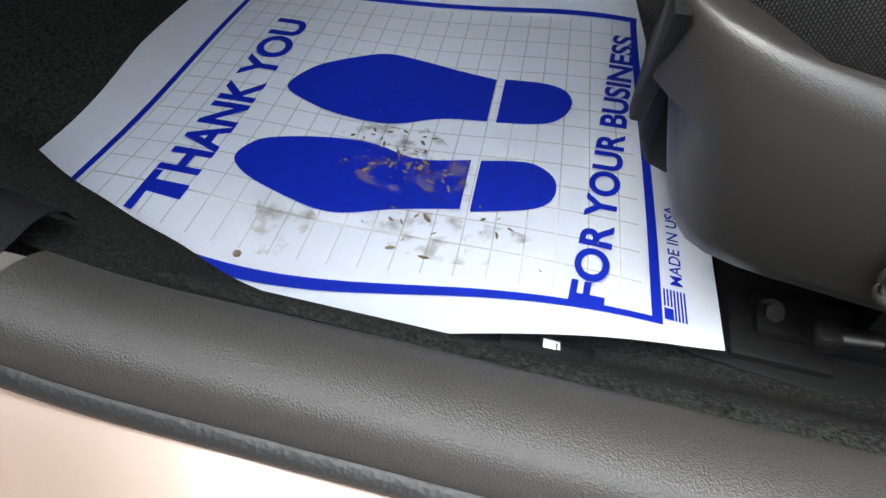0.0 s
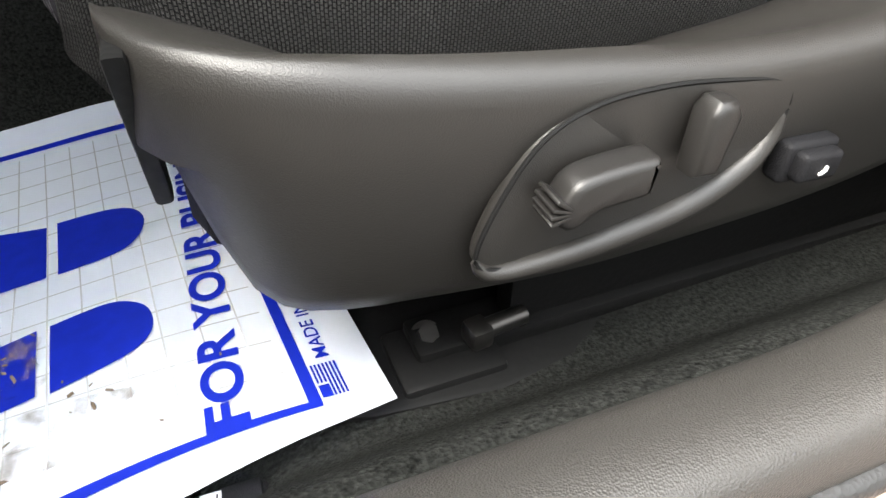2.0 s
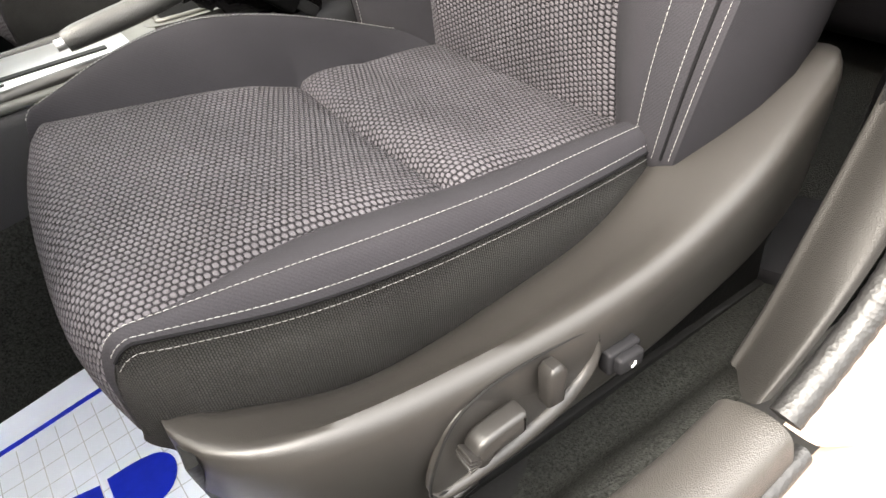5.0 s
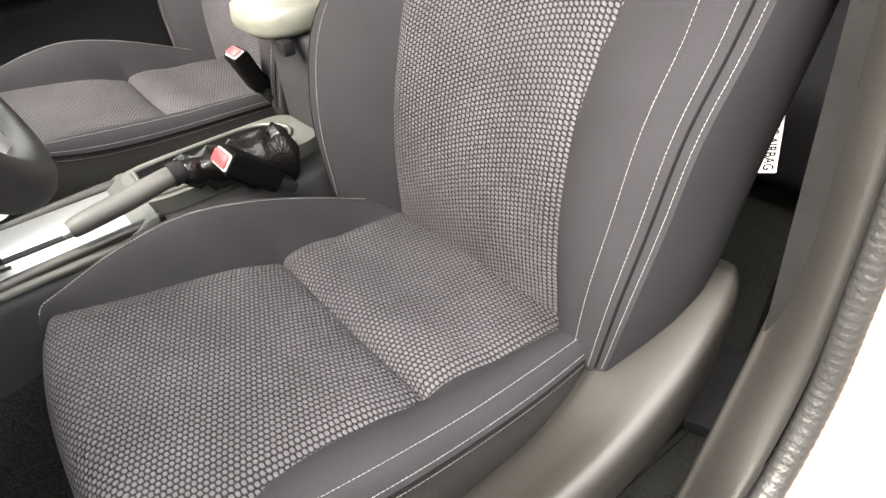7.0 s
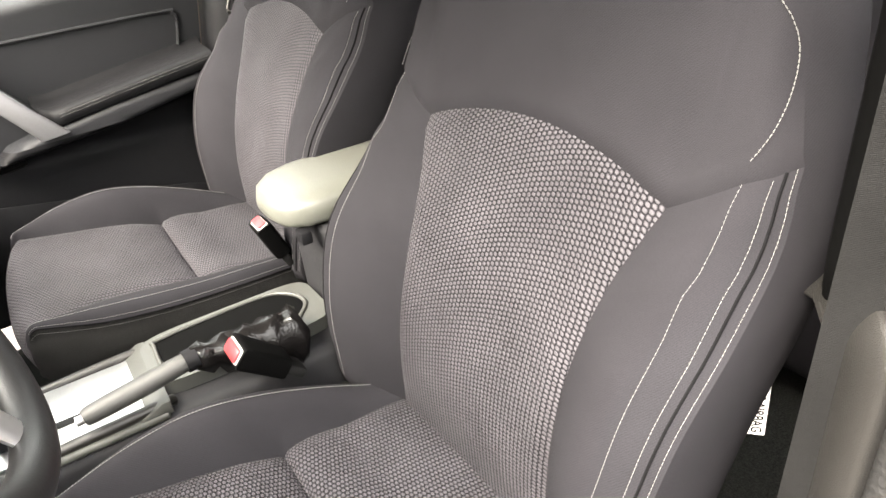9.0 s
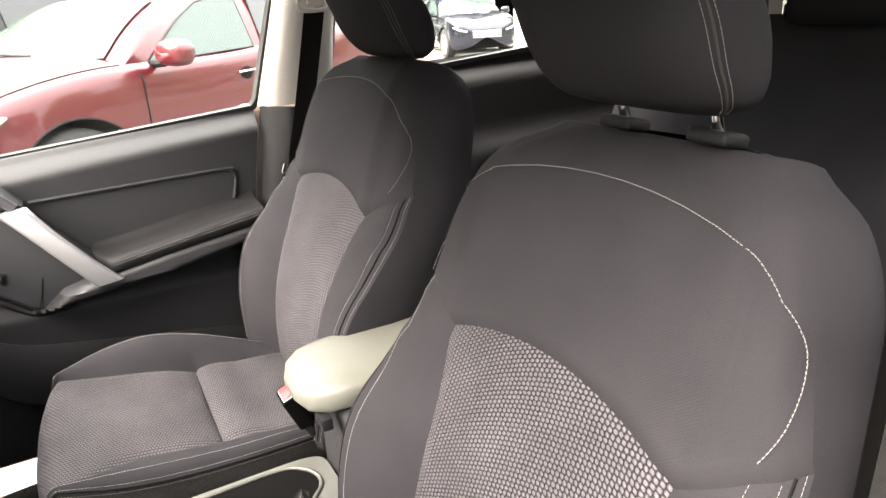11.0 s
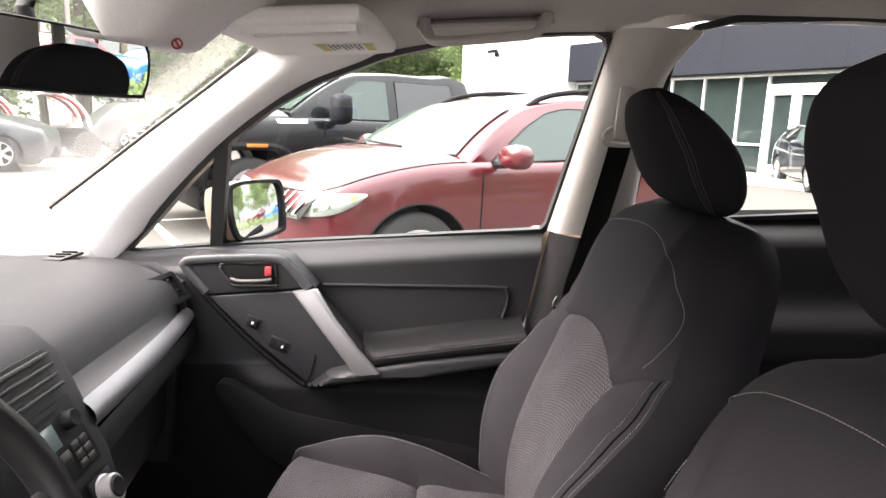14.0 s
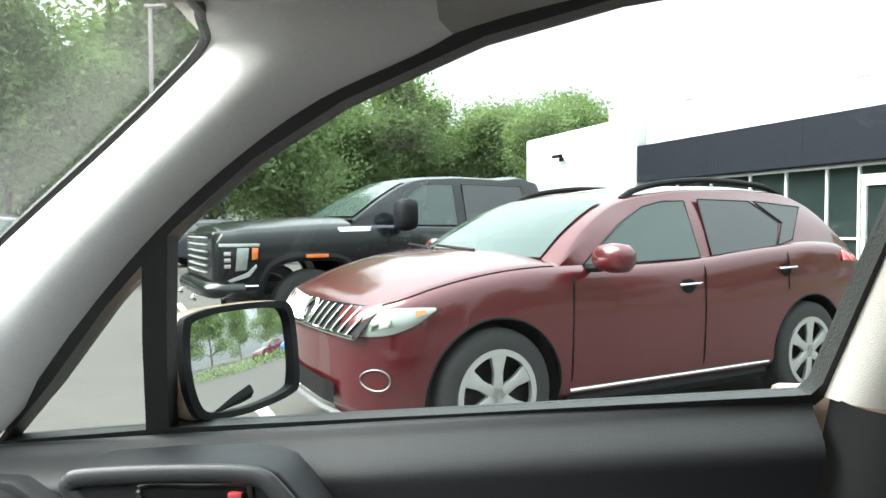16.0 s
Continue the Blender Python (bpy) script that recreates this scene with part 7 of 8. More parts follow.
part("end_pier", slab(22.6, 23.0, 0.12, 3.16, -0.5, 0.0), M_WALL, st, "white corner pier")
part("wall_camera", joined(slab(3.5, 3.55, 4.55, 4.75, 0.0, 0.25), slab(3.1, 3.75, 4.72, 4.86, 0.2, 0.42)), M_DARK, st, "dark wall camera")
for k, (s, w) in enumerate(((10.4, 0.2), (11.2, 0.35), (13.0, 0.2), (11.4, 0.12))):
    part("roof_unit", slab(s, s + w, 6.05, 6.12 + 0.08 * (k % 2), -0.6, -0.4), M_DARK, st)
bmw = lettering("STAR", (0, 0), 1.0, 1.0, 0.02)
for v in bmw.verts:
    v.co = wall_at(22.215, 3.62 + v.co.y * 0.8, -0.6 - v.co.x * 1.95)
part("fascia_words", bmw, M_ALU, st, "white letters on the fascia")
part("kerb", slab(8, 24, 0, 0.13, 1.6, 3.2, 0.02), M_CONCRETE, st, "pale concrete walk")


# vehicles
def wheel(parent, x, y, r, face, spokes=5):
    t = part("tyre", loft([[(x + k * r * math.cos(a), y + c, r + k * r * math.sin(a)) for a in lin(0, 2 * math.pi, 36, endpoint=False)] for k, c in ((0.66, -0.105), (0.90, -0.115), (0.985, -0.09), (1.0, -0.05), (1.0, 0.05), (0.985, 0.09), (0.90, 0.115), (0.66, 0.105))], caps=False), M_TYRE, parent, "black tyre", 60)
    c = face * 0.095
    rim = [hoop([(0.69 * r * math.cos(a), 0.69 * r * math.sin(a)) for a in lin(0, 2 * math.pi, 36, endpoint=False)], [(0.60 * r * math.cos(a), 0.60 * r * math.sin(a)) for a in lin(0, 2 * math.pi, 36, endpoint=False)], lambda a, b, d: (x + a, y + c + (d - 0.02), r + b), 0.03)]
    for k in range(spokes):
        a = 2 * math.pi * k / spokes + 0.5
        m = Matrix.Translation((x, y + c, r)) @ Matrix.Rotation(-a, 4, "Y")
        rim.append(turned(prism([(0.0, -0.035), (0.35 * r, -0.03), (0.63 * r, -0.055), (0.63 * r, 0.055), (0.35 * r, 0.03), (0.0, 0.035)], lambda p, q, d: (p, d - 0.015, q), 0.03, 0.006, 2), m))
    part("rim", joined(*rim), M_RIM, parent, "silver alloy rim", 40)
    part("brake_disc", loft([[(x + k * r * math.cos(a), y + c * 0.3, r + k * r * math.sin(a)) for a in lin(0, 2 * math.pi, 24, endpoint=False)] for k in (0.62, 0.01)], caps=False), M_DARK, parent)


def vehicle(name, label, paint, at, rz, spec, group="parked vehicles"):
    """A car with its front wheel axle at local x = 0, nose towards -x; near side is -y."""
    v = thing(name, label, "car", at, rz, group)
    X, top, crown, half, low = spec["X"], keyed(spec["X"], spec["top"]), keyed(spec["X"], spec["crown"]), keyed(spec["X"], spec["half"]), keyed(spec["X"], spec["low"])
    r, wb = spec["r"], spec["wb"]
    ar = spec.get("arch", r * 1.2)
    ap = spec.get("archpow", 2.0)

    def arch(dx, dz):
        return (abs(dx) ** ap + abs(dz) ** ap) ** (1 / ap)
    xs = lin(X[0], X[-1], spec.get("n", 150))
    rows = []
    for x in xs:
        w, zt, zb, cr = half(x), top(x), low(x), crown(x)
        side = [(w - 0.10, zb), (w - 0.03, zb + 0.06), (w - 0.01, zb + 0.2 * (zt - zb)), (w, zb + 0.45 * (zt - zb)), (w - 0.005, zb + 0.7 * (zt - zb)), (w - 0.03, zb + 0.92 * (zt - zb)), (w - 0.075, zt), (w - 0.16, zt + 0.35 * cr), (w * 0.5, zt + 0.85 * cr), (0, zt + cr)]
        sm = smooth_path([(0, y, z) for y, z in side], 5)
        left = [(x, -q.y, q.z) for q in sm]
        rows.append(left + [(x, -y, z) for _, y, z in left[-2::-1]])
    for end, out in ((rows[0], -0.006), (rows[-1], 0.006)):
        zm = (end[0][2] + end[len(end) // 2][2]) / 2
        part("end_panel", grid([[(x + out * (1 - k), y * k, zm + (z - zm) * k) for x, y, z in end] for k in (1.0, 0.7, 0.35, 0.02)]), paint, v)
    bm = grid(rows)
    cut = []
    for f in bm.faces:
        c = f.calc_center_median()
        for wx in (0, wb):
            if arch(c.x - wx, c.z - r) < ar and abs(c.y) > 0.4:
                cut.append(f)
                break
    bmesh.ops.delete(bm, geom=cut, context="FACES")
    for p in {q for e in bm.edges if e.is_boundary for q in e.verts}:
        for wx in (0, wb):
            d = arch(p.co.x - wx, p.co.z - r)
            if abs(d - ar) < 0.08 and abs(p.co.y) > 0.4 and p.co.z > r - 0.1:
                p.co.x, p.co.z = wx + (p.co.x - wx) * ar / d, r + (p.co.z - r) * ar / d
    part("body", bm, paint, v, "", 50)
    part("underbody", box(X[0] + 0.45, X[-1] - 0.3, -half(1) + 0.22, half(1) - 0.22, 0.22, 0.6, 0.03), M_DARK, v)
    for wx in (0, wb):
        for sg in (-1, 1):
            y = sg * (half(wx) - 0.125)
            wheel(v, wx, y, r, sg, spec.get("spokes", 6))
            rim = [(wx + ar * math.cos(a) / arch(math.cos(a), math.sin(a)), r + ar * math.sin(a) / arch(math.cos(a), math.sin(a))) for a in lin(-0.2, math.pi + 0.2, 40)]
            lo = spec.get("lip", 0.008)
            part("arch_lip", tube([(a, sg * (body_y(spec, a, max(b, low(a) + 0.03), 0.0) - lo * 0.3), b) for a, b in rim], lo, 8), spec.get("lipmat", paint), v)
            well = [[(a, sg * (half(wx) - d), b) for a, b in rim] for d in (0.03, 0.45)]
            part("wheel_well", grid(well), M_DARK, v)
    # cabin
    G = spec["roof"]          # windscreen base, roof front, roof rear, rear base: (x, z, half width)
    gx = [g[0] for g in G]
    sec, scr = [], []
    for t in lin(0, 1, 60):
        x = G[0][0] + (G[-1][0] - G[0][0]) * t
        zr = np.interp(x, gx, [g[1] for g in G])
        sec.append((x, keyed(gx, [g[1] for g in G])(x) if spec.get("smooth_roof", True) else zr, np.interp(x, gx, [g[2] for g in G])))
    rows = []
    bow = keyed(gx[:4], spec.get("bow", [0, 0, 0, 0]))
    for x, zr, wr in sec:
        zb = top(x) - 0.02
        w0 = half(x) - 0.075
        zr = max(zr, zb + 0.005)
        f = min(1, (zr - zb) / 0.45)
        wt = w0 + (wr - w0) * f
        side = [(w0, zb), (w0 + (wt - w0) * 0.5, zb + (zr - zb) * 0.5), (wt, zr - 0.06 * f), (wt - 0.05, zr - 0.015 * f), (wt * 0.6, zr + 0.02 * f), (0, zr + 0.03 * f)]
        sm = smooth_path([(0, y, z) for y, z in side], 4)
        bx = bow(x) if x < gx[3] else 0.0
        left = [(x - bx * (1 - (q.y / w0) ** 2), -q.y, q.z) for q in sm]
        rows.append(left + [(a, -y, z) for a, y, z in left[-2::-1]])
        n = len(left)
        if G[0][0] + 0.03 < x < G[2][0] + 0.01:
            scr.append([(q[0] - 0.008, q[1], q[2] + 0.012) for q in rows[-1][13:2 * n - 14]])
    part("cabin", grid(rows), paint, v, "", 50)

    def side_at(x, z, sg, out):
        zb, w0 = top(x) - 0.02, half(x) - 0.075
        zr = keyed(gx, [g[1] for g in G])(x)
        wr = np.interp(x, gx, [g[2] for g in G])
        f = min(1, max(0.0, (zr - zb) / 0.45))
        wt = w0 + (wr - w0) * f
        q = min(max((z - zb) / max(zr - zb, 0.05), 0), 1)
        return Vector((x, sg * (w0 + (wt - w0) * q + out), z))
    for poly, gm, lab in spec["windows"]:
        for sg in (-1, 1):
            w = part("window", prism(poly, lambda a, b, c: side_at(a, b, sg, 0.003 + c), 0.005, 0), gm, v, lab)
            part("seal", tube([side_at(a, b, sg, 0.008) for a, b in poly], 0.006, 6, True), M_RUBBER, w)
    part("windscreen", grid(scr), M_CARGLASS, v, "pale reflecting windscreen")
    for x0, z0, z1 in spec["gaps"]:
        pts = [(x0 + 0.03 * ((z - z0) / (z1 - z0)) ** 3, z) for z in lin(z0, z1, 14)]
        for sg in (-1, 1):
            part("door_gap", tube([(x, sg * body_y(spec, x, z, 0.0), z) for x, z in pts], 0.006, 6), M_DARK, v)
    for x, z in spec["handles"]:
        for sg in (-1, 1):
            # Flat dark disc on the body paints the shade of the handle cup.
            part("recess_shade", loft([[(x + k * 0.062 * math.cos(t), sg * body_y(spec, x, z, 0.003 - 0.001 * k), z - 0.012 + k * 0.048 * math.sin(t)) for t in lin(0, 2 * math.pi, 18, endpoint=False)] for k in (1.0, 0.05)], caps=False), M_DARK, v, "dark disc for the handle recess shade")
            part("door_handle", tube([(x - 0.10, sg * body_y(spec, x, z, 0.012), z), (x - 0.05, sg * body_y(spec, x, z, 0.032), z + 0.004), (x + 0.05, sg * body_y(spec, x, z, 0.032), z + 0.006), (x + 0.10, sg * body_y(spec, x, z, 0.012), z + 0.006)], 0.014, 8, flat=0.7), spec.get("handlemat", M_CHROME), v, "bright door handle")
    mx, mz, mw, mh = spec["mirror"]
    for sg in (-1, 1):
        y = half(mx)
        m = part("mirror", loft([[(mx + 0.02 + dx + spec.get("md", 0.06) * k * math.cos(t), sg * (y + 0.03 + f * mw), mz + mh * k * math.copysign(abs(math.sin(t)) ** spec.get("boxy", 0.7), math.sin(t))) for t in lin(0, 2 * math.pi, 20, endpoint=False)] for f, k, dx in ((0.0, 0.55, -0.02), (0.12, 0.9, 0), (0.5, 1.0, 0), (0.85, 0.9, 0.01), (1.0, 0.5, 0.02))]), spec.get("mirrormat", paint), v, "", 60)
        part("arm", tube([(mx, sg * (y - 0.10), mz - mh * 0.8), (mx + 0.01, sg * (y + 0.06), mz - mh * 0.7)], 0.025, 8), M_BLACKP, m)
    return v


def body_y(spec, x, z, out):
    half, top, low = (keyed(spec["X"], spec[k]) for k in ("half", "top", "low"))
    w, zt, zb = half(x), top(x), low(x)
    q = (z - zb) / (zt - zb)
    prof = keyed([0, 0.1, 0.2, 0.45, 0.7, 0.92, 1.0], [w - 0.10, w - 0.03, w - 0.01, w, w - 0.005, w - 0.03, w - 0.075])
    return prof(q) + out


# Black arch lips (lipmat) paint the shadow along the wheel arch edges.
RED = dict(X=[-0.80, -0.77, -0.72, -0.66, -0.55, -0.33, 0.05, 0.3, 0.6, 1.5, 2.4, 3.0, 3.3, 3.5, 3.66, 3.78], top=[0.70, 0.755, 0.83, 0.875, 0.915, 0.985, 1.055, 1.075, 1.075, 1.09, 1.165, 1.19, 1.16, 1.09, 0.98, 0.82],
           crown=[0.01, 0.02, 0.03, 0.045, 0.065, 0.085, 0.10, 0.10, 0.08, 0.03, 0.03, 0.03, 0.03, 0.03, 0.02, 0.02], half=[0.42, 0.58, 0.70, 0.78, 0.86, 0.91, 0.935, 0.94, 0.94, 0.945, 0.945, 0.935, 0.915, 0.89, 0.85, 0.78],
           low=[0.36, 0.29, 0.26, 0.24, 0.23, 0.25, 0.27, 0.27, 0.27, 0.27, 0.27, 0.28, 0.30, 0.33, 0.38, 0.5], r=0.375, wb=2.80, arch=0.432, lipmat=M_BLACKP, n=240, bow=[0.40, 0.30, 0.12, 0.0],
           roof=[(0.45, 1.075, 0.80), (0.68, 1.25, 0.74), (1.08, 1.475, 0.69), (1.5, 1.57, 0.68), (2.0, 1.60, 0.67), (2.6, 1.60, 0.66), (2.9, 1.565, 0.65), (3.05, 1.505, 0.65), (3.33, 1.28, 0.67), (3.54, 1.10, 0.72)],
           windows=[([(0.64, 1.075), (1.665, 1.105), (1.66, 1.49), (1.45, 1.485), (1.26, 1.445), (1.06, 1.35), (0.80, 1.19)], M_CARGLASS, "greenish side glass"), ([(1.775, 1.115), (2.47, 1.175), (2.60, 1.34), (2.345, 1.50), (1.80, 1.505)], M_PRIVACY, "dark tinted side glass"), ([(2.50, 1.18), (2.68, 1.215), (2.93, 1.465), (2.40, 1.50), (2.64, 1.34)], M_PRIVACY, "dark tinted quarter glass")],
           gaps=[(0.51, 0.40, 1.05), (1.63, 0.40, 1.085), (2.52, 0.86, 1.15)], handles=[(1.478, 0.935), (2.487, 1.013)], mirror=(0.66, 1.13, 0.24, 0.088), md=0.075, boxy=0.55, spokes=6)
rc = (-0.275 + AY.x * 0.80 - AX.x * 0.12, 4.753 + AY.y * 0.80 - AX.y * 0.12, 0)
red = vehicle("red_crossover", "dark red crossover parked on the asphalt", M_REDCAR, rc, 34.6, RED)
for sg in (-1, 1):
    part("roof_rail", tube(smooth_path([(1.17, sg * 0.62, 1.495), (1.3, sg * 0.62, 1.56), (1.55, sg * 0.62, 1.614), (2.01, sg * 0.62, 1.65), (2.58, sg * 0.61, 1.63), (2.78, sg * 0.61, 1.59), (2.86, sg * 0.61, 1.555)], 6), 0.022, 8), M_BLACKP, red, "black roof rail")
    P = []
    for f in lin(0, 1, 15):
        a = -0.775 + 0.395 * f
        z0 = keyed([0, 0.2, 0.45, 0.7, 1], [0.728, 0.732, 0.752, 0.795, 0.868])(f)
        z1 = keyed([0, 0.2, 0.42, 0.7, 1], [0.745, 0.812, 0.872, 0.884, 0.882])(f)
        P.append([(a, sg * body_y(RED, a, z, o), z) for z, o in [(z0 - 0.004, -0.02), (z0, 0.010)] + [(z0 + (z1 - z0) * q, 0.014) for q in (0.15, 0.35, 0.5, 0.65, 0.85)] + [(z1, 0.010), (z1 + 0.004, -0.02)]])
    lamp = part("headlight", grid(P), M_LAMP, red, "clear headlight", 60)
    part("reflector", grid([[(x, y * 1.006, z) for x, y, z in r[3:6]] for r in P[3:7]]), M_CHROME, lamp)
    part("side_marker", grid([[(x, y * 1.006, z) for x, y, z in r[4:7]] for r in P[10:13]]), M_AMBER, lamp, "amber side marker")
    fog = [(-0.67 + 0.058 * math.cos(t), 0.505 + 0.056 * math.sin(t)) for t in lin(0, 2 * math.pi, 20, endpoint=False)]
    part("fog_ring", tube([(a, sg * body_y(RED, a, b, 0.006), b) for a, b in fog], 0.005, 6, True), M_SATIN, red, "bright fog lamp ring")
    red_top = keyed(RED["X"], RED["top"])
    part("bonnet_gap", tube([(a, sg * (keyed(RED["X"], RED["half"])(a) - 0.078), red_top(a) + 0.001) for a in lin(-0.62, 0.42, 26)], 0.006, 6), M_DARK, red, "dark gap along the bonnet")
    part("sill_strip", tube([(x, sg * body_y(RED, x, 0.345, 0.010), 0.345) for x in lin(0.5, 2.32, 12)], 0.014, 8), M_CHROME, red, "bright sill strip")
    part("sill_skirt", tube([(x, sg * (body_y(RED, x, 0.30, 0.0) - 0.02), 0.27) for x in lin(0.5, 2.32, 12)], 0.055, 8), M_BLACKP, red, "black sill skirt")
    part("tail_lamp", prism([(3.22, 1.05), (3.52, 1.03), (3.46, 1.09), (3.24, 1.13)], lambda a, b, c: Vector((a, sg * body_y(RED, a, b, 0.002 + c), b)), 0.02, 0.006), M_TAIL, red, "red tail lamp")
def nose_x(y, z):
    """Where the front of the red car reaches that half width."""
    for k in range(120):
        if body_y(RED, -0.80 + 0.005 * k, z, 0) >= abs(y):
            return -0.805 + 0.005 * k
    return -0.4


def grille_at(y, q, out=0.0):
    """On the sloping grille: q = 0 along the bumper, 1 along the bonnet lip."""
    c = abs(y) / 0.72
    low_p = Vector((-0.812 + 0.05 * c ** 2.5, y, 0.722))
    top_p = Vector((-0.725 + 0.095 * c ** 2.2, y * 1.04, 0.868 + 0.012 * c))
    return low_p.lerp(top_p, q) + Vector((-0.8, 0, 0.6)) * (out + 0.02 * q * (1 - q))


part("grille_back", grid([[grille_at(y, q) for y in lin(-0.72, 0.72, 40)] for q in lin(-0.02, 1.0, 7)]), M_BLACKP, red, "dark grille opening", 60)
for k in range(15):
    y = -0.66 + 0.0943 * k
    if abs(y) > 0.08:
        lean = 0.05 if y > 0 else -0.05
        part("grille_bar", tube([grille_at(y * 0.97 + lean * (q - 0.6), q, 0.003) for q in lin(0.04, 0.97, 7)], 0.021, 8, flat=0.35), M_RIM, red, "slanting bright grille bar")
part("grille_chrome", tube([grille_at(y, 0.0, 0.008) for y in lin(-0.70, 0.70, 24)], 0.012, 8), M_CHROME, red, "chrome lower grille edge")
part("bonnet_lip", tube([grille_at(y, 1.0, 0.004) for y in lin(-0.70, 0.70, 30)], 0.006, 6), M_DARK, red, "dark gap under the bonnet")
part("lower_intake", grid([[(nose_x(y, 0.42) - 0.022, y, z) for y in lin(-0.5, 0.5, 20)] for z in (0.34, 0.38, 0.43, 0.46)]), M_BLACKP, red, "black lower intake")
part("chin_strip", tube([(nose_x(y, 0.32) - 0.014, y, 0.285) for y in lin(-0.72, 0.72, 30)], 0.018, 8), M_SATIN, red, "grey chin strip")
part("badge", tube([grille_at(0.085 * math.cos(t), 0.5 + 0.46 * math.sin(t), 0.012) for t in lin(0, 2 * math.pi, 24, endpoint=False)], 0.014, 8, True), M_CHROME, red, "round chrome badge")
part("nose", loft([[(-0.815 + 0.02 * k + 0.04 * abs(y / 0.42) ** 2.2, y, z) for y in lin(-0.45, 0.45, 24)] for k, z in ((1.6, 0.30), (0.4, 0.40), (0, 0.52), (0, 0.60), (0.1, 0.68), (0.4, 0.72), (1.0, 0.74))], closed=False), M_REDCAR, red, "", 60)
for y0 in (-0.35, 0.1):
    part("wiper", tube([(0.10 + 0.25 * abs(y0), y0, 1.165), (0.16, y0 + 0.45, 1.185)], 0.010, 6), M_BLACKP, red)

TRUCK = dict(X=[-1.02, -0.98, -0.85, -0.4, 0.2, 0.9, 1.9, 3.0, 3.15, 4.6, 5.0], top=[1.14, 1.21, 1.25, 1.29, 1.325, 1.335, 1.325, 1.32, 1.33, 1.40, 1.40], crown=[0.05, 0.08, 0.10, 0.11, 0.12, 0.09, 0.02, 0.01, 0.0, 0.0, 0.0],
             half=[0.90, 0.95, 0.98, 1.0, 1.01, 1.01, 1.01, 1.01, 1.01, 1.0, 0.97], low=[0.62, 0.58, 0.55, 0.52, 0.5, 0.48, 0.48, 0.5, 0.52, 0.58, 0.62], r=0.43, wb=3.9, arch=0.57, archpow=3.2, lip=0.05, n=240, md=0.11, lipmat=M_BLACKP,
             roof=[(0.50, 1.40, 0.85), (0.95, 1.70, 0.80), (1.3, 1.88, 0.76), (1.8, 1.945, 0.76), (2.6, 1.95, 0.76), (3.10, 1.945, 0.75), (3.24, 1.86, 0.76), (3.30, 1.66, 0.78), (3.36, 1.36, 0.85)],
             windows=[([(1.06, 1.345), (1.87, 1.345), (1.87, 1.85), (1.47, 1.845), (1.25, 1.70)], M_CARGLASS, "side glass"), ([(2.01, 1.345), (2.98, 1.345), (2.90, 1.85), (2.01, 1.855)], M_PRIVACY, "dark tinted side glass")],
             gaps=[(0.9, 0.6, 1.31), (1.95, 0.6, 1.31), (3.05, 0.6, 1.31)], handles=[(1.8, 1.22), (2.8, 1.22)], handlemat=M_BLACKP, mirror=(1.02, 1.46, 0.30, 0.19), mirrormat=M_BLACKP, boxy=0.3, spokes=8)
tp = Vector((-2.43, 8.05, 0)) + AY * 0.95
trk = vehicle("pickup_truck", "black lifted pickup truck parked beyond the red car", M_BLACKCAR, tuple(tp), 34.6, TRUCK)
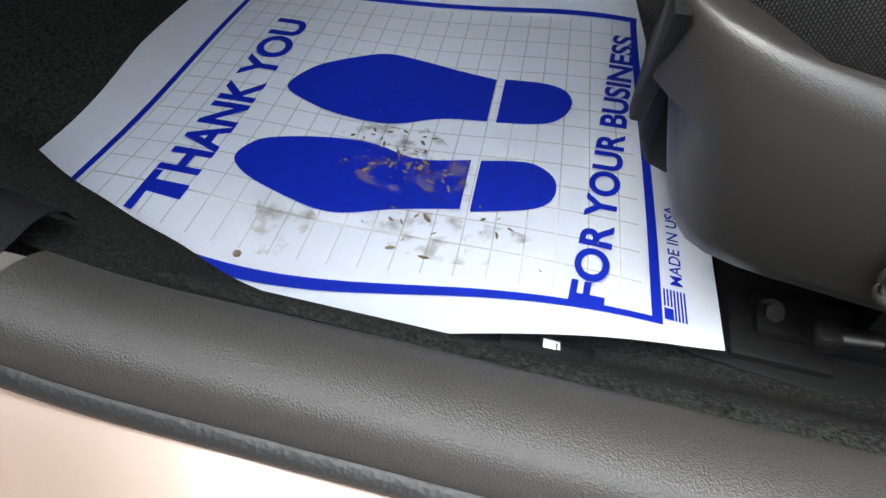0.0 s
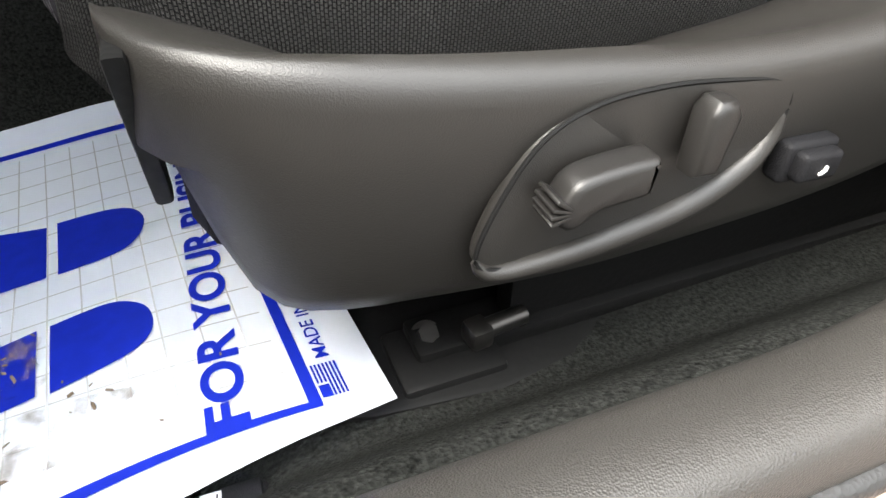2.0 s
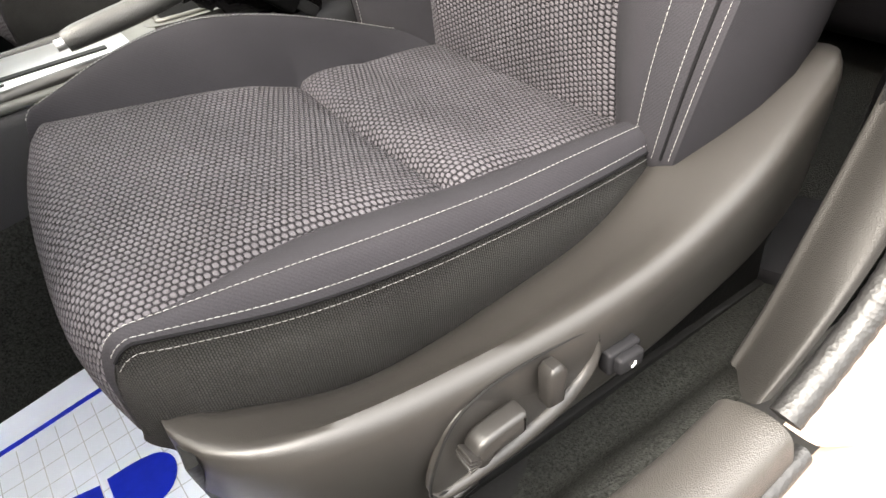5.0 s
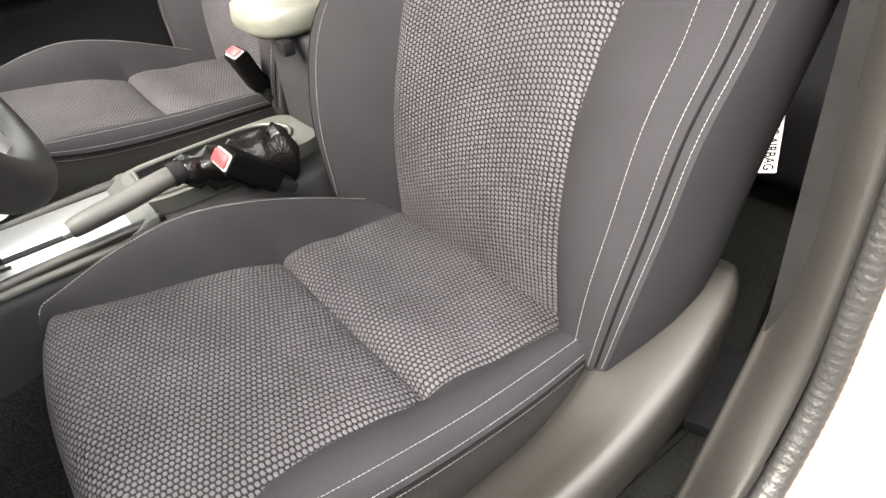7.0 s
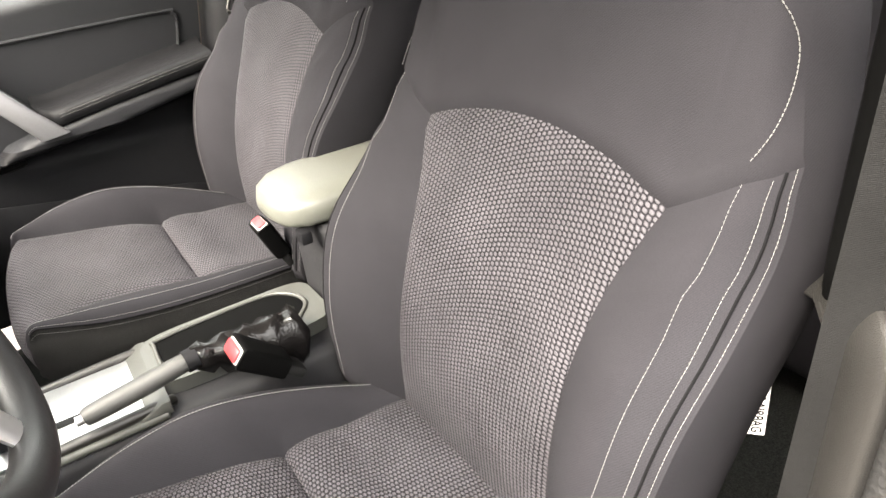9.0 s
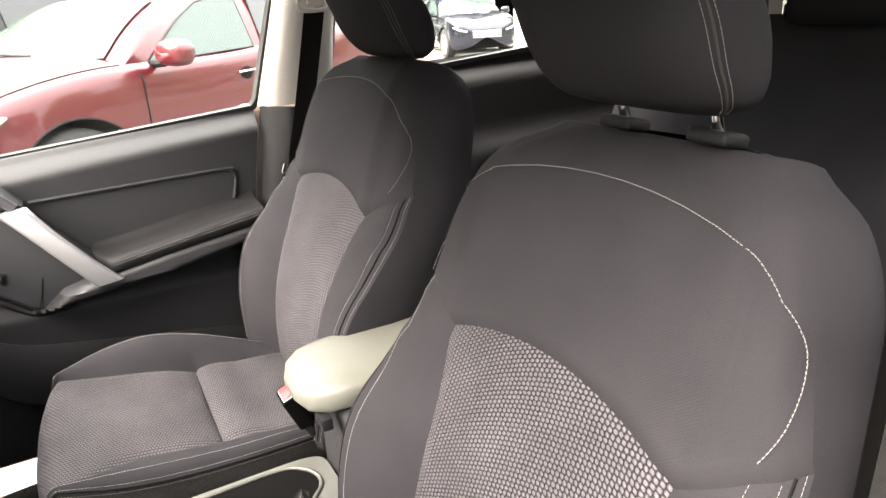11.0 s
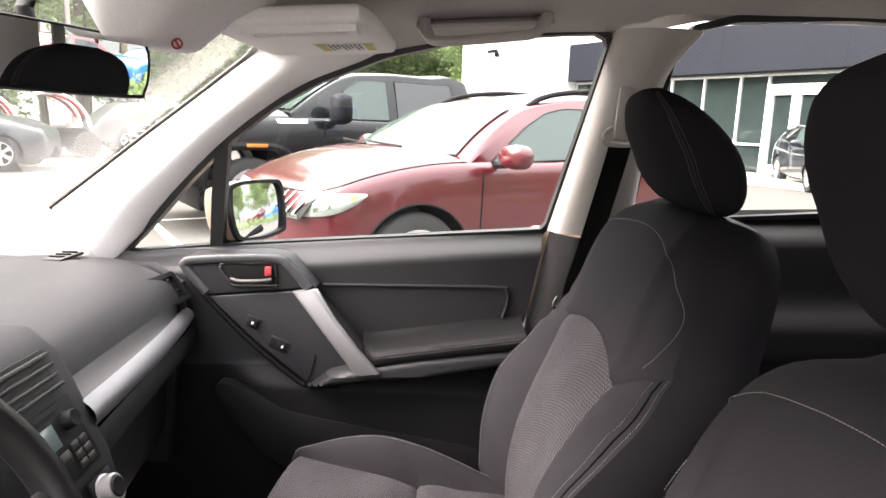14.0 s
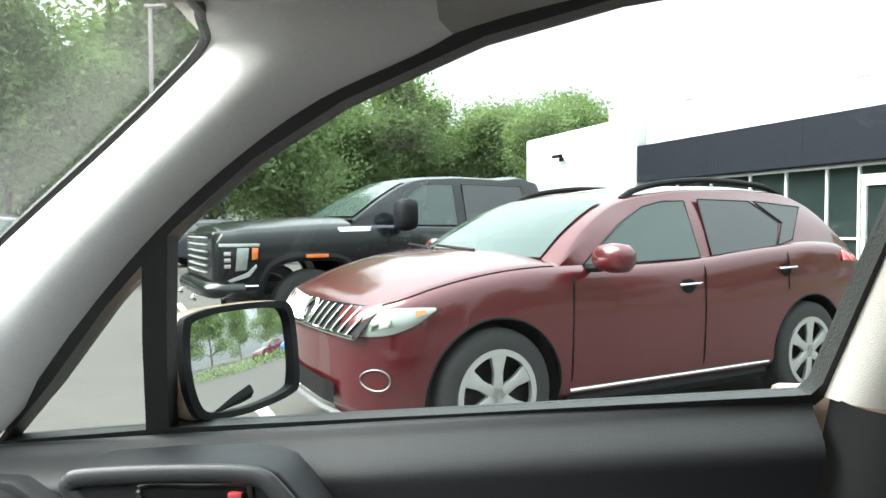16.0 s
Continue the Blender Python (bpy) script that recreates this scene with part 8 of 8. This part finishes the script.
for sg in (-1, 1):
    on_truck = lambda a, b, c: Vector((a, sg * body_y(TRUCK, a, b, 0.004 + c), b))
    lamp = part("headlight", prism([(-0.99, 0.79), (-0.88, 0.76), (-0.70, 0.84), (-0.58, 0.95), (-0.565, 1.15), (-0.99, 1.155)], on_truck, 0.014, 0.005), M_BLACKP, trk, "dark framed headlight")
    for lab, mat, poly in (("clear upper lens", M_LAMP, [(-0.975, 1.112), (-0.575, 1.112), (-0.57, 1.146), (-0.98, 1.146)]), ("clear inner lens", M_LAMP, [(-0.82, 0.86), (-0.71, 0.87), (-0.68, 1.10), (-0.80, 1.10)]), ("amber turn lens", M_AMBER, [(-0.655, 0.97), (-0.595, 0.985), (-0.585, 1.10), (-0.65, 1.10)]), ("pale lower trim", M_RIM, [(-0.90, 0.765), (-0.70, 0.845), (-0.61, 0.93), (-0.60, 0.90), (-0.68, 0.80), (-0.86, 0.745)])):
        part("lens", prism(poly, lambda a, b, c: on_truck(a, b, 0.0135 + c), 0.008, 0.002), mat, lamp, lab)
    for k in range(3):
        part("light_bar", prism([(-0.93, 0.89 + 0.065 * k), (-0.865, 0.89 + 0.065 * k), (-0.865, 0.93 + 0.065 * k), (-0.93, 0.93 + 0.065 * k)], lambda a, b, c: on_truck(a, b, 0.0135 + c), 0.006, 0.002), M_RIM, lamp)
    part("arch_lamp", prism([(-0.08, 0.985), (0.17, 0.985), (0.17, 1.025), (-0.08, 1.025)], lambda a, b, c: Vector((a, sg * body_y(TRUCK, a, b, 0.034 + c), b)), 0.012, 0.002), M_AMBER, trk, "amber side lamp")
    part("fender_badge", prism([(0.32, 1.265), (0.72, 1.275), (0.70, 1.325), (0.30, 1.315)], lambda a, b, c: Vector((a, sg * body_y(TRUCK, a, min(b, 1.30), 0.004 + c), b)), 0.012, 0.003), M_CHROME, trk, "chrome fender vent")
    part("bumper_strip", tube([(x, sg * body_y(TRUCK, x, 0.70, 0.012), 0.70) for x in lin(-0.97, -0.56, 8)], 0.012, 6), M_CHROME, trk, "bright bumper strip")
    part("front_bumper", tube(smooth_path([(-1.06, 0, 0.66), (-1.06, sg * 0.6, 0.66), (-0.98, sg * 0.92, 0.66), (-0.72, sg * 0.99, 0.66)], 5), 0.10, 10, flat=0.9), M_BLACKCAR, trk)
    part("tow_hook", tube([(-1.14, sg * 0.5, 0.6), (-1.19, sg * 0.5, 0.56), (-1.14, sg * 0.5, 0.53)], 0.02, 8), M_CHROME, trk)
for k in range(6):
    part("grille_bar", tube([(-1.035, -0.62, 0.83 + 0.075 * k), (-1.06, 0, 0.83 + 0.075 * k), (-1.035, 0.62, 0.83 + 0.075 * k)], 0.022, 8, flat=0.5), M_RIM, trk, "bright grille bar")
part("nose", box(-1.03, -0.9, -0.9, 0.9, 0.72, 1.27, 0.04, 3), M_BLACKCAR, trk)

SUV = dict(RED)
SUV.update(handlemat=M_CHROME)
navy = vehicle("navy_suv", "navy blue sport utility vehicle parked before the store", M_NAVYCAR, (9.35, 15.9, 0), 78, SUV)
for sg in (-1, 1):
    part("headlight", tube([(-0.79, sg * 0.52, 0.665), (-0.74, sg * 0.68, 0.70), (-0.60, sg * 0.83, 0.78)], [0.035, 0.045, 0.02], 10, flat=0.7), M_LAMP, navy, "clear headlight")
for k in range(4):
    part("grille_bar", tube([(-0.812, -0.38, 0.52 + 0.05 * k), (-0.825, 0, 0.52 + 0.05 * k), (-0.812, 0.38, 0.52 + 0.05 * k)], 0.011, 8), M_CHROME, navy, "chrome grille bar")
vehicle("grey_suv", "dark grey sport utility vehicle with red tail lamps", M_GREYCAR, (-9.2, 25.0, 0), -137, RED)
vehicle("red_car", "red car parked across the lot", M_REDCAR, (24.5, 11.2, 0), 70, RED)
vehicle("blue_car", "blue car parked across the lot", M_BLUECAR, (23, 14.4, 0), 70, RED)
vehicle("dark_car", "dark grey car parked across the aisle", M_GREYCAR, (-9.6, 14.9, 0), -165, RED)


# off-road buggies with red and white hoops
def buggy(at, rz):
    b = thing("off_road_buggy", "off-road buggy with red and white hoop bodywork", "buggy", at, rz, "buggies")
    part("chassis", box(-0.8, 0.9, -0.6, 0.6, 0.3, 0.8, 0.1, 3), M_BLACKP, b)
    part("front_cowl", box(-1.2, -0.5, -0.55, 0.55, 0.55, 0.9, 0.1, 3), M_WHITE, b, "white cowl")
    for y in (-0.55, 0.55):
        arc = [(0.95 * math.cos(t), y, 0.75 + 1.0 * math.sin(t)) for t in lin(0.1, 2.2, 16)]
        part("hoop", tube(arc, 0.10, 10, flat=0.5), M_WHITE, b, "white hoop")
        part("hoop_stripe", tube([(x * 0.93, yy * 1.02, z * 0.95 + 0.03) for x, yy, z in arc[2:11]], 0.075, 8, flat=0.5), M_RED, b, "red stripe")
        for x in (-0.95, 0.85):
            part("tyre", loft([[(x + k * 0.36 * math.cos(a), y * 1.15 + c, 0.36 + k * 0.36 * math.sin(a)) for a in lin(0, 2 * math.pi, 20, endpoint=False)] for k, c in ((0.5, -0.13), (0.95, -0.13), (1, 0), (0.95, 0.13), (0.5, 0.13))]), M_TYRE, b)
    part("roof_panel", box(-0.3, 0.6, -0.5, 0.5, 1.72, 1.76, 0.02), M_BLACKP, b)
    return b


buggy((-11.2, 18.9, 0), 40)
buggy((-12.9, 18.4, 0), 40)

# lamp poles
for x, y, hgt in ((-16, 29, 11), (-24, 33, 11)):
    lp = thing("lamp_pole", "grey steel lamp pole on a concrete base", "lamp pole", (x, y, 0), group="lamp poles")
    part("base", loft([[(0.32 * math.cos(t), 0.32 * math.sin(t), z) for t in lin(0, 2 * math.pi, 20, endpoint=False)] for z in (0, 0.75)]), M_CONCRETE, lp, "concrete base")
    part("mast", tube([(0, 0, 0.75), (0, 0, hgt)], [0.11, 0.08], 12), M_POLE, lp)
    part("lamp_head", box(-0.2, 0.7, -0.15, 0.15, hgt - 0.05, hgt + 0.08, 0.03), M_POLE, lp)


# trees
def tree_mesh(seed, h, spread, leaves):
    rd_ = random.Random(seed)
    wood = []
    tips = []
    wood.append(tube(smooth_path([(0, 0, 0), (rd_.uniform(-0.2, 0.2), rd_.uniform(-0.2, 0.2), h * 0.3), (rd_.uniform(-0.4, 0.4), rd_.uniform(-0.4, 0.4), h * 0.65), (rd_.uniform(-0.5, 0.5), 0, h * 0.95)], 4), [h * 0.02 * (1 - 0.075 * k) for k in range(13)], 7))
    for k in range(26):
        f = rd_.uniform(0.12, 0.95)
        a = rd_.uniform(0, 2 * math.pi)
        ln = spread * (1.0 - 0.75 * max(0, f - 0.3)) * rd_.uniform(0.6, 1.15)
        p0 = Vector((0, 0, h * f))
        p1 = p0 + Vector((math.cos(a) * ln * 0.55, math.sin(a) * ln * 0.55, ln * 0.25))
        p2 = p0 + Vector((math.cos(a) * ln, math.sin(a) * ln, ln * rd_.uniform(0.2, 0.6)))
        wood.append(tube([p0, p1, p2], [h * 0.007, h * 0.004, h * 0.0015], 5))
        tips += [p1, p1.lerp(p2, 0.5), p2]
    tips += [Vector((rd_.gauss(0, spread * 0.25), rd_.gauss(0, spread * 0.25), h * rd_.uniform(0.5, 1.02))) for _ in range(14)]
    V, Fc = [], []
    for k in range(leaves):
        t = tips[k % len(tips)]
        s = spread * 0.22
        c = t + Vector((rd_.gauss(0, s), rd_.gauss(0, s), rd_.gauss(0, s * 0.7)))
        if c.z < 0.3:
            c.z = 0.3 + rd_.random()
        z = rd_.uniform(0.11, 0.24) * h / 13
        u = Vector((rd_.gauss(0, 1), rd_.gauss(0, 1), rd_.gauss(0, 0.6))).normalized()
        w = u.cross(Vector((rd_.gauss(0, 1), rd_.gauss(0, 1), rd_.gauss(0, 1)))).normalized()
        n = len(V)
        V += [c - u * z, c + w * z * 0.5, c + u * z, c - w * z * 0.5]
        Fc.append((n, n + 1, n + 2, n + 3))
    me = bpy.data.meshes.new("crown")
    me.from_pydata([tuple(q) for q in V], [], Fc)
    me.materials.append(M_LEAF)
    return joined(*wood), me


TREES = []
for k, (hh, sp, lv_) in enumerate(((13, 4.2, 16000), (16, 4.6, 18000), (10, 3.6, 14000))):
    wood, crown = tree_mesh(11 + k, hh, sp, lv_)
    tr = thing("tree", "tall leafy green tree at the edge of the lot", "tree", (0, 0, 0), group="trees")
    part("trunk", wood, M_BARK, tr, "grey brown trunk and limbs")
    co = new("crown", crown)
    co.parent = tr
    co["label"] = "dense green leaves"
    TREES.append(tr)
rt = random.Random(3)
spots = []
for k in range(44):
    a = radians(-62 + 2.35 * k + rt.uniform(-1, 1))
    d = rt.uniform(44, 66) if math.sin(a) > -0.55 else rt.uniform(34, 46)
    spots.append((math.sin(a) * d, math.cos(a) * d))
for k in range(16):
    a = radians(48 + 6 * k + rt.uniform(-2, 2))
    spots.append((math.sin(a) * rt.uniform(48, 62), math.cos(a) * rt.uniform(48, 62)))
for k in range(12):
    a = radians(190 + 14 * k + rt.uniform(-3, 3))
    spots.append((math.sin(a) * 40, math.cos(a) * 40))
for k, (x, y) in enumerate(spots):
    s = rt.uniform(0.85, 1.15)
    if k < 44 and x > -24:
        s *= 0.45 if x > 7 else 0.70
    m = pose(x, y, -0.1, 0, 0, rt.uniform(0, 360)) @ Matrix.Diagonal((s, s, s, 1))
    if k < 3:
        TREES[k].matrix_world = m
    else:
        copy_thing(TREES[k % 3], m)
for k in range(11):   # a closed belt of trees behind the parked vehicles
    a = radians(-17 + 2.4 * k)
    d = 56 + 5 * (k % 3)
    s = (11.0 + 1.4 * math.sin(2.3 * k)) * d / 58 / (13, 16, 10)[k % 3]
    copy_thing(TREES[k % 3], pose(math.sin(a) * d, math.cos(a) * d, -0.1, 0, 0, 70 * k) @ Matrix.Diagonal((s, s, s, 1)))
hd = bmesh.new()
rh = random.Random(8)
for k in range(2600):
    c = Vector((rh.uniform(18, 21) , rh.uniform(-4, 20), abs(rh.gauss(0.3, 0.22)) + 0.05))
    u = Vector((rh.gauss(0, 1), rh.gauss(0, 1), rh.gauss(0, 1))).normalized() * 0.12
    w = u.cross(Vector((rh.gauss(0, 1), rh.gauss(0, 1), 1))).normalized() * 0.06
    hd.faces.new([hd.verts.new(c + q) for q in (-u, w, u, -w)])
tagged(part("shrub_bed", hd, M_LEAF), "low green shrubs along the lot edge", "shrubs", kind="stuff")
